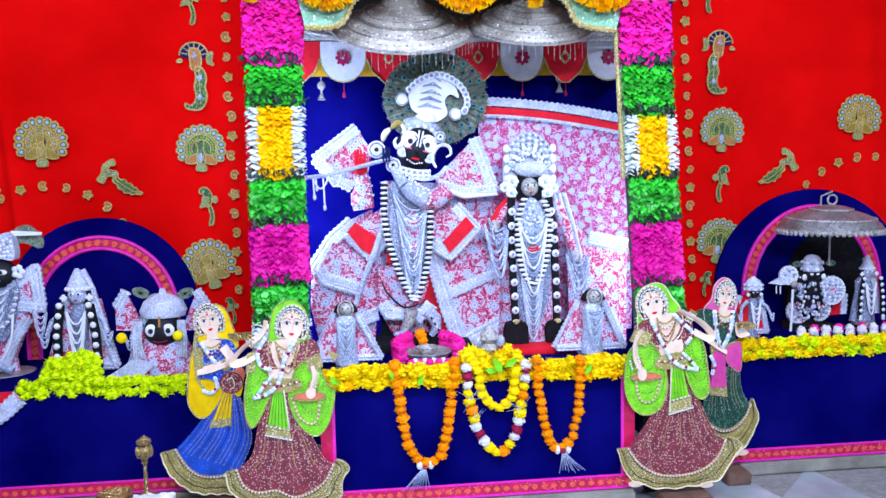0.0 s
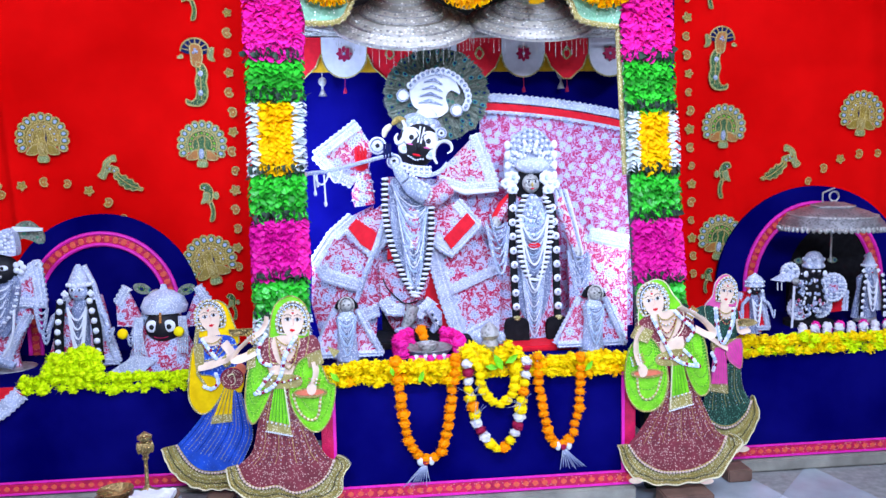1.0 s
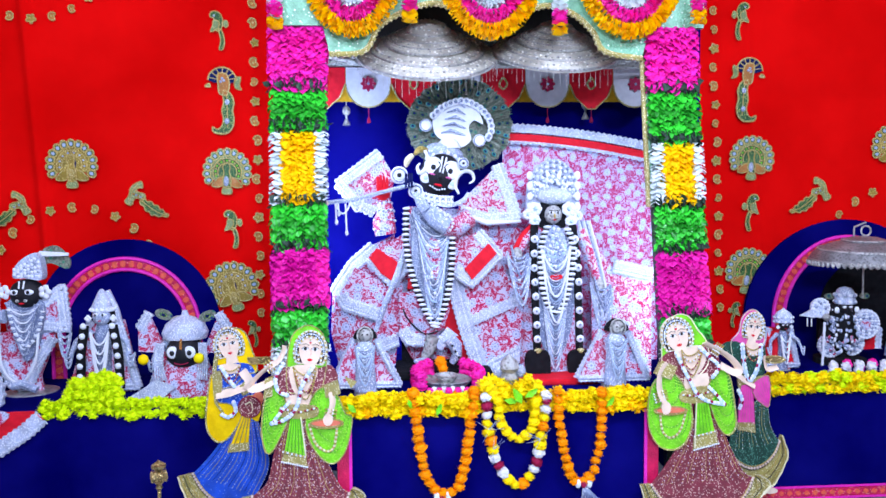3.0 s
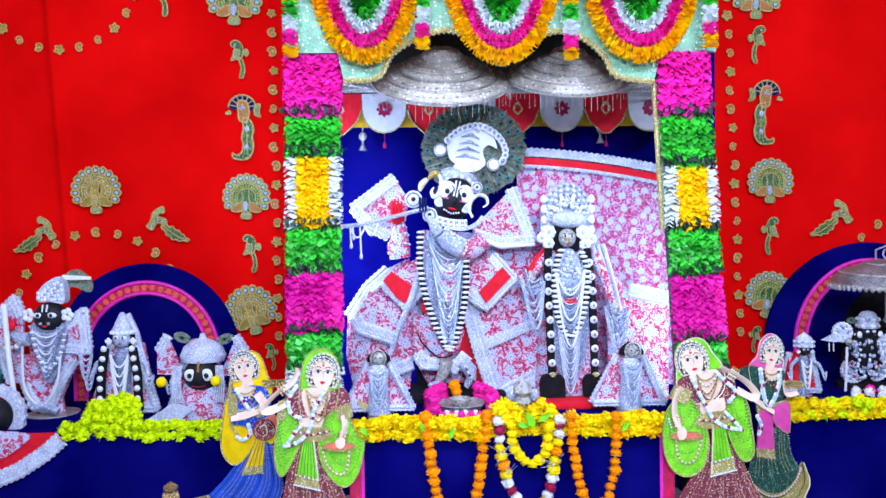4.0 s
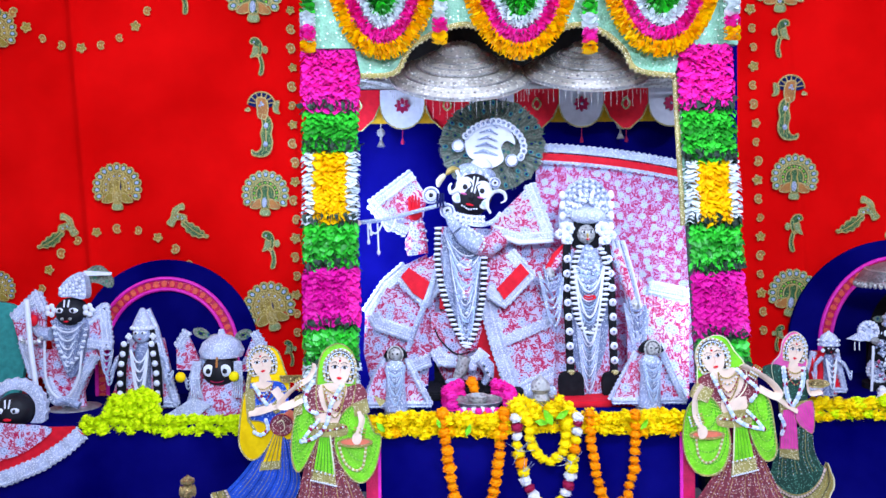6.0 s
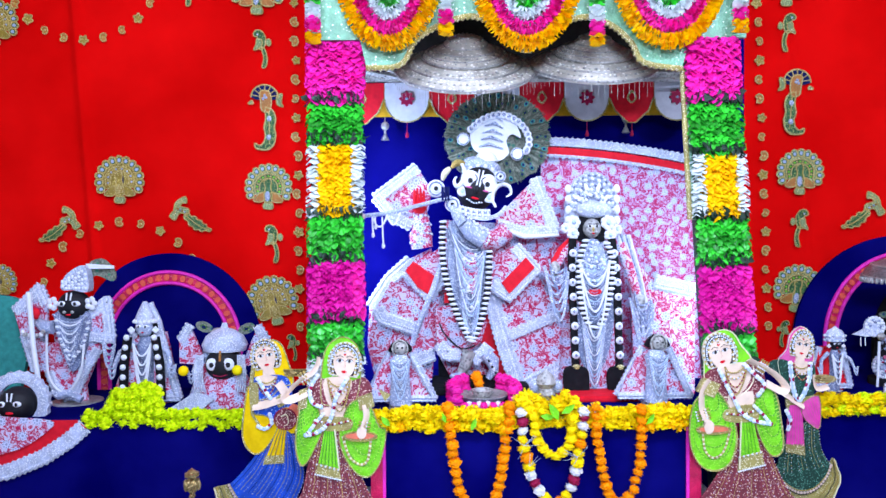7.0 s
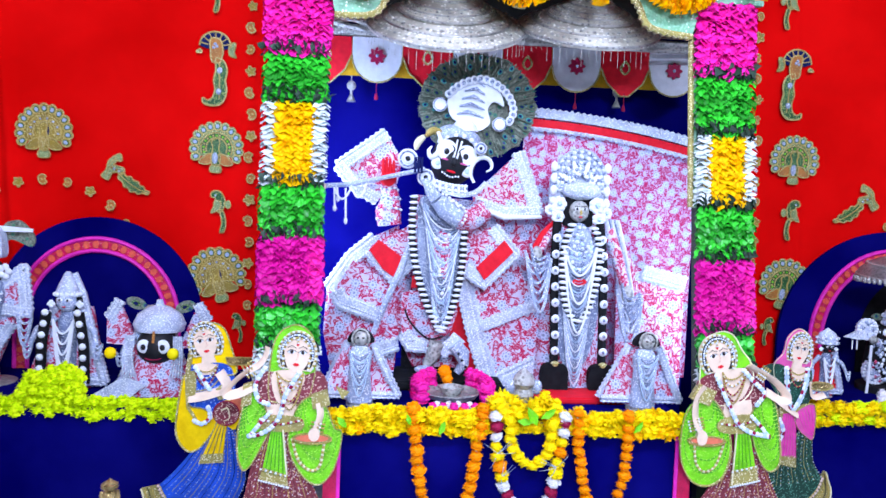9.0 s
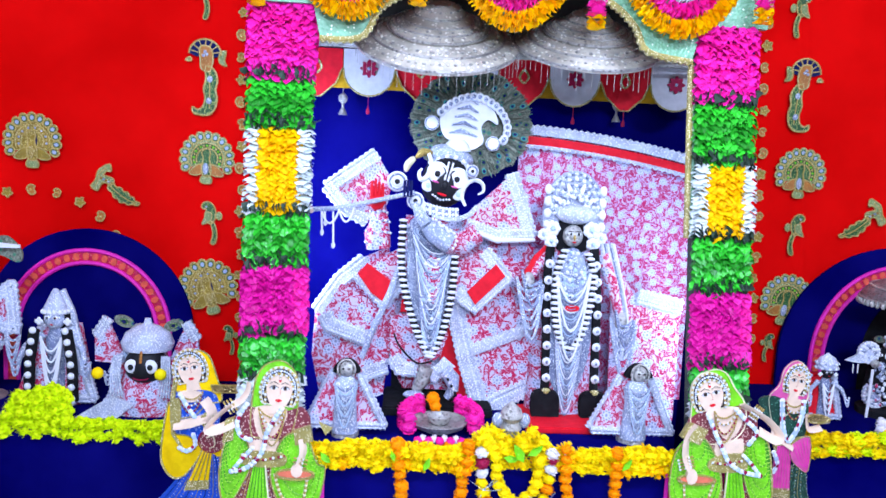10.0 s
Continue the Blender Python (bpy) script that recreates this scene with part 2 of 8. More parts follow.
WINE_FLOWER = petal("wine_red_flowers", (0.25, 0.005, 0.04), (0.45, 0.02, 0.08))
GREEN_APPLIQUE = sequins("green_applique", (0.02, 0.13, 0.025), (0.5, 0.6, 0.16), 200.0, 0.4)
OLIVE_APPLIQUE = sequins("olive_gold_applique", (0.4, 0.27, 0.02), (1.0, 0.82, 0.25), 200.0, 0.45, 0.35, 0.1)
ORANGE_APPLIQUE = sequins("orange_applique", (0.6, 0.22, 0.03), (0.8, 0.55, 0.2), 200.0, 0.4)
PALE_APPLIQUE = sequins("pale_mint_applique", (0.3, 0.4, 0.14), (0.95, 0.95, 0.5), 200.0, 0.45, 0.35, 0.1)
NAVY = plain("navy_felt", (0.01, 0.015, 0.09), 0.9, gloss=0.1)
WHITE_SATIN = plain("white_satin", (0.66, 0.66, 0.7), 0.55, vary=0.12, gloss=0.2)
YELLOW_CLOTH = plain("yellow_cloth", (0.75, 0.42, 0.02), 0.8, vary=0.2, gloss=0.1)

TEAL = plain("teal_cloth", (0.05, 0.35, 0.3), 0.8, vary=0.25, gloss=0.1)


# ---- building tools ----
class Shape:
    """Collects pieces, each with its material, into one mesh."""

    def __init__(self):
        self.v, self.f, self.m, self.mats = [], [], [], []

    def add(self, verts, faces, mat):
        if mat not in self.mats:
            self.mats.append(mat)
        k, i = len(self.v), self.mats.index(mat)
        self.v += [tuple(p) for p in verts]
        self.f += [tuple(k + a for a in f) for f in faces]
        self.m += [i] * len(faces)
        return self

    def box(self, c, s, mat, turn=None, bevel=0.0):
        x, y, z = (a / 2 for a in s)
        b = min(bevel, x, y, z)
        turn = turn or Matrix()
        if b <= 0:
            vs = [Vector((i * x, j * y, k * z)) for i in (-1, 1) for j in (-1, 1) for k in (-1, 1)]
            fs = [(0, 1, 3, 2), (4, 6, 7, 5), (0, 4, 5, 1), (2, 3, 7, 6), (0, 2, 6, 4), (1, 5, 7, 3)]
        else:
            bm = bmesh.new()
            bmesh.ops.create_cube(bm, size=1.0, matrix=Matrix.Diagonal((*s, 1)))
            bmesh.ops.bevel(bm, geom=bm.edges[:], offset=b, segments=2, affect="EDGES")
            bm.verts.index_update()
            vs, fs = [v.co.copy() for v in bm.verts], [tuple(v.index for v in f.verts) for f in bm.faces]
            bm.free()
        return self.add([Vector(c) + turn @ v for v in vs], fs, mat)

    def lathe(self, c, profile, mat, n=24, sx=1.0, sy=1.0, turn=None):
        """Turned form: profile of (radius, height) from bottom to top."""
        turn = turn or Matrix()
        vs, fs = [], []
        for r, z in profile:
            for i in range(n):
                a = 2 * math.pi * i / n
                vs.append(Vector(c) + turn @ Vector((sx * r * math.cos(a), sy * r * math.sin(a), z)))
        for j in range(len(profile) - 1):
            for i in range(n):
                fs.append((j * n + i, j * n + (i + 1) % n, (j + 1) * n + (i + 1) % n, (j + 1) * n + i))
        if profile[0][0] > 1e-4:
            fs.append(tuple(range(n))[::-1])
        if profile[-1][0] > 1e-4:
            fs.append(tuple((len(profile) - 1) * n + i for i in range(n)))
        return self.add(vs, fs, mat)

    def ball(self, c, r, mat, n=14, turn=None):
        rx, ry, rz = r if isinstance(r, tuple) else (r, r, r)
        k = max(5, n // 2)
        prof = [(math.sin(math.pi * i / k), -math.cos(math.pi * i / k)) for i in range(k + 1)]
        prof[0], prof[-1] = (0.001, -1), (0.001, 1)
        turn = turn or Matrix()
        return self.lathe(c, [(a, b) for a, b in prof], mat, n, 1, 1, turn @ Matrix.Diagonal((rx, ry, rz, 1)))

    def tube(self, pts, r, mat, n=8, flat=1.0):
        """A round bar along points; r is a number, or one for each point."""
        pts = [Vector(p) for p in pts]
        rs = r if isinstance(r, (list, tuple)) else [r] * len(pts)
        vs, fs = [], []
        side = None
        for i, p in enumerate(pts):
            d = (pts[min(i + 1, len(pts) - 1)] - pts[max(i - 1, 0)]).normalized()
            if side is None:
                side = d.orthogonal().normalized()
            side = (side - d * side.dot(d)).normalized()
            up = d.cross(side)
            for k in range(n):
                a = 2 * math.pi * k / n
                vs.append(p + rs[i] * (math.cos(a) * side + flat * math.sin(a) * up))
        for i in range(len(pts) - 1):
            for k in range(n):
                fs.append((i * n + k, i * n + (k + 1) % n, (i + 1) * n + (k + 1) % n, (i + 1) * n + k))
        fs.append(tuple(range(n))[::-1])
        fs.append(tuple((len(pts) - 1) * n + k for k in range(n)))
        return self.add(vs, fs, mat)

    def slab(self, outline, y, thick, mat, lean=None):
        """A flat piece cut to an outline of (x, z), its face at y, going back by thick. lean: (x, z) -> shift in y."""
        lean = lean or (lambda x, z: 0.0)
        n = len(outline)
        vs = [(x, y + lean(x, z), z) for x, z in outline] + [(x, y + thick + lean(x, z), z) for x, z in outline]
        area = sum(outline[i][0] * outline[(i + 1) % n][1] - outline[(i + 1) % n][0] * outline[i][1] for i in range(n))
        front = tuple(range(n)) if area > 0 else tuple(range(n))[::-1]
        back = tuple(n + i for i in front)[::-1]
        fs = [front, back]
        for a, b in zip(front, front[1:] + front[:1]):
            fs.append((b, a, a + n, b + n))
        return self.add(vs, fs, mat)

    def band(self, line, y, width, thick, mat, teeth=0.0, side=1):
        """A lace border that runs along a line of (x, z), with small scallops on its outer side."""
        pts = evenly(line, teeth * 1.0 if teeth else 0.03)
        n = len(pts)
        vs, fs = [], []
        for i, p in enumerate(pts):
            a, b = pts[max(i - 1, 0)], pts[min(i + 1, n - 1)]
            d = Vector((b[0] - a[0], b[1] - a[1]))
            d = d.normalized() if d.length > 0 else Vector((1, 0))
            o = Vector((d.y, -d.x)) * side
            w = width + (math.copysign(teeth * 0.6, width) if i % 2 else 0)
            for q, dy in ((Vector(p) - o * width * 0.08, 0.0), (Vector(p) + o * w * 0.5, -0.006), (Vector(p) + o * w, 0.0)):
                vs.append((q.x, y + dy, q.y))
                vs.append((q.x, y + thick, q.y))
        for i in range(n - 1):
            a, b = 6 * i, 6 * i + 6
            fs += [(a, a + 2, b + 2, b), (a + 2, a + 4, b + 4, b + 2), (a + 1, b + 1, b + 3, a + 3), (a + 3, b + 3, b + 5, a + 5), (a + 4, a + 5, b + 5, b + 4), (a, b, b + 1, a + 1)]
        return self.add(vs, fs, mat)

    def mesh(self, name, smooth=40):
        me = bpy.data.meshes.new(name)
        me.from_pydata(self.v, [], self.f)
        for m in self.mats:
            me.materials.append(m)
        me.polygons.foreach_set("material_index", self.m)
        if smooth:
            me.shade_smooth()
            me.set_sharp_from_angle(angle=radians(smooth))
        me.update()
        return me

    def done(self, name, parent=None, label="", category="", group="", kind="", at=None, smooth=40):
        ob = new(name, self.mesh(name, smooth))
        if parent:
            ob.parent = parent
        if at:
            ob.matrix_basis = at
        return tagged(ob, label, category, group, kind)


def evenly(line, gap):
    """Points at even steps along a line of (x, z)."""
    out, rest = [tuple(line[0])], 0.0
    for a, b in zip(line, line[1:]):
        a, b = Vector(a), Vector(b)
        length = (b - a).length
        s = gap - rest
        while s <= length:
            out.append(tuple(a + (b - a) * (s / length)))
            s += gap
        rest = (rest + length) % gap
    out.append(tuple(line[-1]))
    return out


def curve(pts, n=6, closed=True):
    """A smooth line through the given points."""
    k = len(pts)
    out = []
    for i in range(k if closed else k - 1):
        p = [Vector(pts[(i + j) % k] if closed else pts[min(max(i + j, 0), k - 1)]) for j in (-1, 0, 1, 2)]
        for s in range(n):
            u = s / n
            out.append(tuple(0.5 * ((2 * p[1]) + (p[2] - p[0]) * u + (2 * p[0] - 5 * p[1] + 4 * p[2] - p[3]) * u * u + (3 * p[1] - p[0] - 3 * p[2] + p[3]) * u ** 3)))
    if not closed:
        out.append(tuple(pts[-1]))
    return out


def oval(cx, cz, rx, rz, n=20, a0=0.0, a1=360.0, turn=0.0):
    c, s = math.cos(radians(turn)), math.sin(radians(turn))
    out = []
    full = abs(a1 - a0 - 360) < 0.01
    for i in range(n if full else n + 1):
        a = radians(a0 + (a1 - a0) * i / n)
        x, z = rx * math.cos(a), rz * math.sin(a)
        out.append((cx + c * x - s * z, cz + s * x + c * z))
    return out


def thing(name, label, category, group="", kind="", at=(0, 0, 0)):
    ob = new(name)
    ob.location = at
    ob.empty_display_size = 0.05
    return tagged(ob, label, category, group, kind)


def put(ob, parent):
    """Makes ob a part of parent without moving it."""
    ob.parent = parent
    ob.matrix_parent_inverse = Matrix.Translation(parent.location).inverted()
    return ob


def petal_strip(sh, pts, r, mat, rng, step_len=0.012, size=0.035, flare=0.8, kind="leaf"):
    """Petals set all round a strand that runs along 3D points."""
    pts = [Vector(p) for p in pts]
    for a, b in zip(pts, pts[1:]):
        n = max(1, round((b - a).length / step_len))
        d = (b - a).normalized()
        s1 = d.cross(Vector((0, 1, 0))).normalized()
        s2 = Vector((0, -1, 0))
        for i in range(n):
            c = a + (b - a) * ((i + rng.random() * 0.6) / n)
            for k in range(3):
                ang = radians(-75 + 75 * k + rng.uniform(-25, 25))
                o = (math.cos(ang) * s2 + math.sin(ang) * s1).normalized()
                w = d.cross(o).normalized()
                tip = (o * flare + d * rng.uniform(-0.5, 0.5)).normalized()
                L = size * rng.uniform(0.75, 1.15)
                h = L * rng.uniform(0.38, 0.55)
                base = c + o * r * 0.2
                mid = base + tip * L * 0.55 + d * rng.uniform(-0.2, 0.2) * L
                end = base + tip * L + d * rng.uniform(-0.35, 0.35) * L
                vs = [base - w * h * 0.4, base + w * h * 0.4, mid + w * h, mid - w * h, end + w * h * 0.5 + d * L * 0.12, end - w * h * 0.5 - d * L * 0.12]
                sh.add(vs, [(0, 1, 2, 3), (3, 2, 4, 5)], mat)
    return sh


def ruffles(sh, pts, mat, rng, gap=0.012, r=0.034, wave=0.006, droop=0.25):
    """Gathered petal discs threaded on a strand, their wavy rims turned to the viewer."""
    pts = [Vector(p) for p in pts]
    for a, b in zip(pts, pts[1:]):
        n = max(1, round((b - a).length / gap))
        d = (b - a).normalized()
        s1 = d.cross(Vector((0, 1, 0))).normalized()
        s2 = Vector((0, -1, 0))
        for i in range(n):
            c = a + (b - a) * ((i + rng.random() * 0.4) / n)
            tilt = rng.uniform(-0.2, 0.2) - droop
            ph, k = rng.uniform(0, 6.28), rng.choice((3, 4, 5))
            vs, fs = [], []
            m = 14
            for j in range(m + 1):
                ang = radians(-105 + 210 * j / m)
                o = math.cos(ang) * s2 + math.sin(ang) * s1
                w = wave * math.sin(ph + k * ang) + wave * rng.uniform(-0.25, 0.25)
                rr = r * rng.uniform(0.9, 1.08)
                vs.append(c + o * 0.006)
                vs.append(c + o * rr * 0.6 + d * (tilt * rr * 0.4 + w * 0.5))
                vs.append(c + o * rr + d * (tilt * rr + w))
            for j in range(m):
                q = 3 * j
                fs += [(q, q + 1, q + 4, q + 3), (q + 1, q + 2, q + 5, q + 4)]
            sh.add(vs, fs, mat)
    return sh


# ---- setting ----
def slab_box(name, x0, x1, y0, y1, z0, z1, mat, label, category="wall", parent=None):
    return Shape().box(((x0 + x1) / 2, (y0 + y1) / 2, (z0 + z1) / 2), (x1 - x0, y1 - y0, z1 - z0), mat).done(name, parent, label, category if not parent else "", kind="structure" if not parent else "", smooth=0)


def draped_wall(name, x0, x1, y, z0, z1, mat, folds, label, creases=()):
    """A wall hung with cloth: a solid slab whose face carries soft hanging folds."""
    nx, nz = int((x1 - x0) / 0.012), 90
    vs, fs = [], []
    for j in range(nz + 1):
        for i in range(nx + 1):
            x, z = x0 + (x1 - x0) * i / nx, z0 + (z1 - z0) * j / nz
            d = 0.004 * noise.noise(Vector((x * 2.3, 0.4 * z, 3.1))) + 0.004 * noise.noise(Vector((x * 7, 0.8 * z, 9.0)))
            for fx, slope, w, h in folds:
                u = (x - fx - slope * (2.0 - z)) / w
                d += h * math.exp(-u * u)
            for fx, slope, w, h in creases:
                u = (z - fx - slope * x) / w
                d += h * math.exp(-u * u)
            vs.append((x, y - d, z))
    for j in range(nz):
        for i in range(nx):
            a = j * (nx + 1) + i
            fs.append((a, a + 1, a + nx + 2, a + nx + 1))
    s = Shape().add(vs, fs, mat)
    s.box(((x0 + x1) / 2, y + 0.09, (z0 + z1) / 2), (x1 - x0, 0.14, z1 - z0), PLASTER)
    return s.done(name, None, label, "wall", kind="structure", smooth=60)


TOP = 3.6
floor = slab_box("floor", -3.6, 4.2, -3.0, 4.6, -0.1, -0.004, JOINT, "grey grout bed of the white marble floor", "floor")
slab_box("ceiling", -3.6, 4.2, -3.0, 4.6, TOP, TOP + 0.1, PLASTER, "plain pale plastered hall ceiling", "ceiling")
slab_box("wall_left", -3.6, -3.5, -3.0, 4.3, 0, TOP, PLASTER, "plain pale plastered side wall")
slab_box("wall_right", 4.1, 4.2, -3.0, 4.3, 0, TOP, PLASTER, "plain pale plastered side wall")
slab_box("wall_behind", -3.5, 4.1, -3.0, -2.9, 0, TOP, PLASTER, "plain pale plastered wall behind the visitor")
draped_wall("wall_north_left", -3.5, -0.46, 4.36, 0, TOP, RED_CLOTH, ((-1.93, 0.06, 0.03, 0.03), (-0.78, 0.02, 0.05, 0.01), (-2.6, 0.05, 0.06, 0.015)), "wall hung with bright red cloth in soft folds")
draped_wall("wall_north_right", 1.56, 4.1, 4.34, 0, TOP, RED_CLOTH, ((2.16, 0.07, 0.02, 0.012), (3.1, 0.05, 0.06, 0.012)), "wall hung with bright red cloth in soft folds", ((2.16, -0.02, 0.03, -0.012),))
# the niche
slab_box("wall_niche_left", -0.52, -0.455, 3.8, 4.5, 0, TOP, BLUE_CLOTH, "blue-draped side wall of the niche")
slab_box("wall_niche_right", 1.555, 1.62, 3.8, 4.5, 0, TOP, BLUE_CLOTH, "blue-draped side wall of the niche")
draped_wall("wall_niche_back", -0.455, 1.555, 4.2, 0, 2.9, BLUE_CLOTH, ((0.1, 0.02, 0.05, 0.006), (1.2, -0.02, 0.05, 0.006)), "deep blue cloth hung behind the idols in the niche")
# ceiling and added head panel carry the niche's shade in their colour
slab_box("ceiling_niche", -0.455, 1.555, 3.42, 4.2, 2.75, 2.85, NICHE_SHADE, "niche ceiling coloured near-black for the shade there", "ceiling")
slab_box("wall_niche_head", -0.45, 1.55, 3.93, 3.99, 2.27, 2.75, NICHE_SHADE, "near-black panel standing in for shade in the niche head")
slab_box("wall_lintel", -0.45, 1.42, 3.34, 3.42, 2.62, TOP, RED_CLOTH, "red cloth above the niche opening")


def platform(name, x0, x1, y0, y1, top, trim_z, plinth, label, edges=False):
    """A cloth-covered platform with a trimmed hem, on a stone plinth."""
    p = thing(name, label, "platform", kind="structure", at=((x0 + x1) / 2, y0, 0))
    s = Shape()
    n = int((x1 - x0) / 0.025)
    vs, fs = [], []
    for j in range(9):
        for i in range(n + 1):
            x, z = x0 + (x1 - x0) * i / n, trim_z + (top - trim_z) * j / 8
            k = 1 - j / 8
            vs.append((x, y0 - 0.004 - k * (0.005 + 0.005 * noise.noise(Vector((x * 6, z, 1)))), z))
    for j in range(8):
        for i in range(n):
            a = j * (n + 1) + i
            fs.append((a, a + 1, a + n + 2, a + n + 1))
    s.add(vs, fs, BLUE_CLOTH)
    s.box(((x0 + x1) / 2, (y0 + y1) / 2, (plinth + top) / 2), (x1 - x0, y1 - y0, top - plinth), BLUE_CLOTH)
    put(s.done("cloth_cover", smooth=60), p)
    t = Shape()
    t.box(((x0 + x1) / 2, y0 - 0.017, trim_z + 0.033), (x1 - x0, 0.006, 0.042), TRIM)
    t.box(((x0 + x1) / 2, y0 - 0.017, trim_z + 0.006), (x1 - x0, 0.008, 0.012), PINK_EDGE, bevel=0.002)
    t.box(((x0 + x1) / 2, y0 - 0.017, trim_z + 0.060), (x1 - x0, 0.008, 0.010), PINK_EDGE, bevel=0.002)
    if edges:
        for x in (x0 + 0.025, x1 - 0.025):
            t.box((x, y0 - 0.02, (trim_z + top) / 2 + 0.03), (0.05, 0.006, top - trim_z - 0.07), TRIM)
            t.box((x + (0.03 if x < 0.5 else -0.03), y0 - 0.02, (trim_z + top) / 2 + 0.03), (0.012, 0.008, top - trim_z - 0.07), PINK_EDGE)
    for i in range(int((x1 - x0) / 0.042)):
        x = x0 + 0.03 + 0.042 * i
        t.slab(curve([(x - 0.014, trim_z + 0.033), (x, trim_z + 0.021), (x + 0.014, trim_z + 0.033), (x, trim_z + 0.045)], 3), y0 - 0.022, 0.003, MOTIF)
    put(t.done("hem_trim", label="red trim with gold motifs and hot pink braid"), p)
    if plinth > 0:
        put(Shape().box(((x0 + x1) / 2, (y0 + y1) / 2 - 0.03, plinth / 2), (x1 - x0, y1 - y0 + 0.02, plinth), STONE, bevel=0.008).done("plinth"), p)
    return p


platform("platform_centre", -0.2, 1.16, 3.12, 4.19, 0.655, 0.105, 0.1, "central altar platform covered in deep blue cloth", True)
platform("platform_left", -3.4, -0.53, 3.6, 4.34, 0.545, 0.028, 0.02, "side altar platform covered in deep blue cloth")
platform("platform_right", 1.63, 4.0, 3.42, 4.32, 0.62, 0.065, 0.06, "side altar platform covered in deep blue cloth on a stone plinth")


def floral_column(name, x_low, x_high, y, edges, width, rng, label):
    """A post hung with bands of flower strands; edges are the heights at which the bands change, from the top."""
    col = thing(name, label, "flower column", "flower columns of the niche", at=(x_low, y, 0))
    at = lambda z: x_low + (x_high - x_low) * (z - 0.9) / 1.2
    lean = math.atan2(x_high - x_low, 1.2)
    turn = Matrix.Rotation(lean, 4, "Y")
    put(Shape().box((at(1.2), y + 0.05, 1.2), (width - 0.03, 0.05, 2.4), DARK_LEAF_AND_GAP, turn).done("post"), col)
    kinds = ["magenta", "green", "yellow", "green", "purple", "green", "white", "magenta"]
    for kind, z1, z0 in zip(kinds, edges, edges[1:]):
        n = 7 if kind == "green" else 6
        for i in range(n):
            f = (i + 0.5) / n - 0.5
            mat, size, gap = {"magenta": (MAGENTA, 0.046, 0.012), "purple": (PURPLE, 0.046, 0.012), "green": (GREEN_LEAF, 0.036, 0.010),
                              "white": (WHITE_PETAL, 0.045, 0.011), "yellow": (YELLOW_PETAL if 0 < i < n - 1 else WHITE_PETAL, 0.044, 0.012)}[kind]
            if kind == "purple" and i == n - 1:
                mat = MAGENTA
            low = z0 + rng.uniform(-0.015, 0.02)
            line = [(at(z) + f * width * 0.88 + rng.uniform(-0.004, 0.004), y, z) for z in [z1 - 0.01 + (low - z1 + 0.01) * k / 4 for k in range(5)]]
            # green strands get a dark core that stands in for shaded gaps
            strand = Shape().tube([(a, b + 0.02, c) for a, b, c in line], 0.014, DARK_LEAF_AND_GAP if kind == "green" else mat, 6)
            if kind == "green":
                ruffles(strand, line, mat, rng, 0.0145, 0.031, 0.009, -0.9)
            elif kind == "white" or mat == WHITE_PETAL:
                ruffles(strand, line, mat, rng, 0.013, 0.038, 0.006, -0.5)
            else:
                ruffles(strand, line, mat, rng, 0.0105, 0.036, 0.010, -0.75)
            put(strand.done("flower_strand", smooth=0), col)
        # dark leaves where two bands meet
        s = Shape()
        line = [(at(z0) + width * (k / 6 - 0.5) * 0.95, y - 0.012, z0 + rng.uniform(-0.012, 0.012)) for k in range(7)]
        put(petal_strip(s, line, 0.02, DARK_LEAF_AND_GAP, rng, 0.012, 0.036).done("leaf_band", smooth=0), col)
    return col


rng = random.Random(4)
floral_column("flower_column", -0.362, -0.352, 3.28, (2.27, 2.0, 1.82, 1.515, 1.325, 1.06, 0.9, 0.75, 0.45), 0.25, rng, "niche post hung with magenta, green, yellow and white flower strands")
floral_column("flower_column", 1.335, 1.262, 3.25, (2.26, 1.985, 1.765, 1.49, 1.29, 1.005, 0.86, 0.72, 0.45), 0.235, rng, "niche post hung with magenta, green, yellow and white flower strands, leaning a little")


# ---- the idols ----
def cloth(sh, pts, y, mat=None, edge=(), width=0.03, lean=None, thick=0.02, teeth=0.013):
    """A flat stiff cloth, cut to an outline, with lace along some of its sides (numbers of the outline's corners)."""
    mat = mat or BROCADE
    sh.slab(pts, y, thick, mat, lean)
    n = len(pts)
    area = sum(pts[i][0] * pts[(i + 1) % n][1] - pts[(i + 1) % n][0] * pts[i][1] for i in range(n))
    for run in edge:
        line = [pts[i % n] for i in run]
        s2 = lean(*line[0]) if lean else 0.0
        sh.band(line, y - 0.004 + s2, -width, thick, LACE, teeth, 1 if area > 0 else -1)
        sh.band(line, y - 0.003 + s2, width * 0.45, thick * 0.8, LACE, teeth, 1 if area > 0 else -1)
        if width > 0.025:
            side = 1 if area > 0 else -1
            for a, b in zip(line, line[1:]):
                d = Vector((b[0] - a[0], b[1] - a[1])).normalized()
                o = Vector((-d.y, d.x)) * side
                for f in (0.12, 0.85):
                    row = [(a[0] + o.x * width * f, a[1] + o.y * width * f), (b[0] + o.x * width * f, b[1] + o.y * width * f)]
                    beads(sh, row, y - 0.009 + s2, 0.0042, (WHITE,), 0.0125)
    return sh


def beads(sh, line, y, r, mats, gap, squash=1.0):
    """Beads of alternating materials strung along a line of (x, z)."""
    for i, (x, z) in enumerate(evenly(line, gap)):
        sh.ball((x, y, z), (r, r * 0.8, r * squash), mats[i % len(mats)], 8)


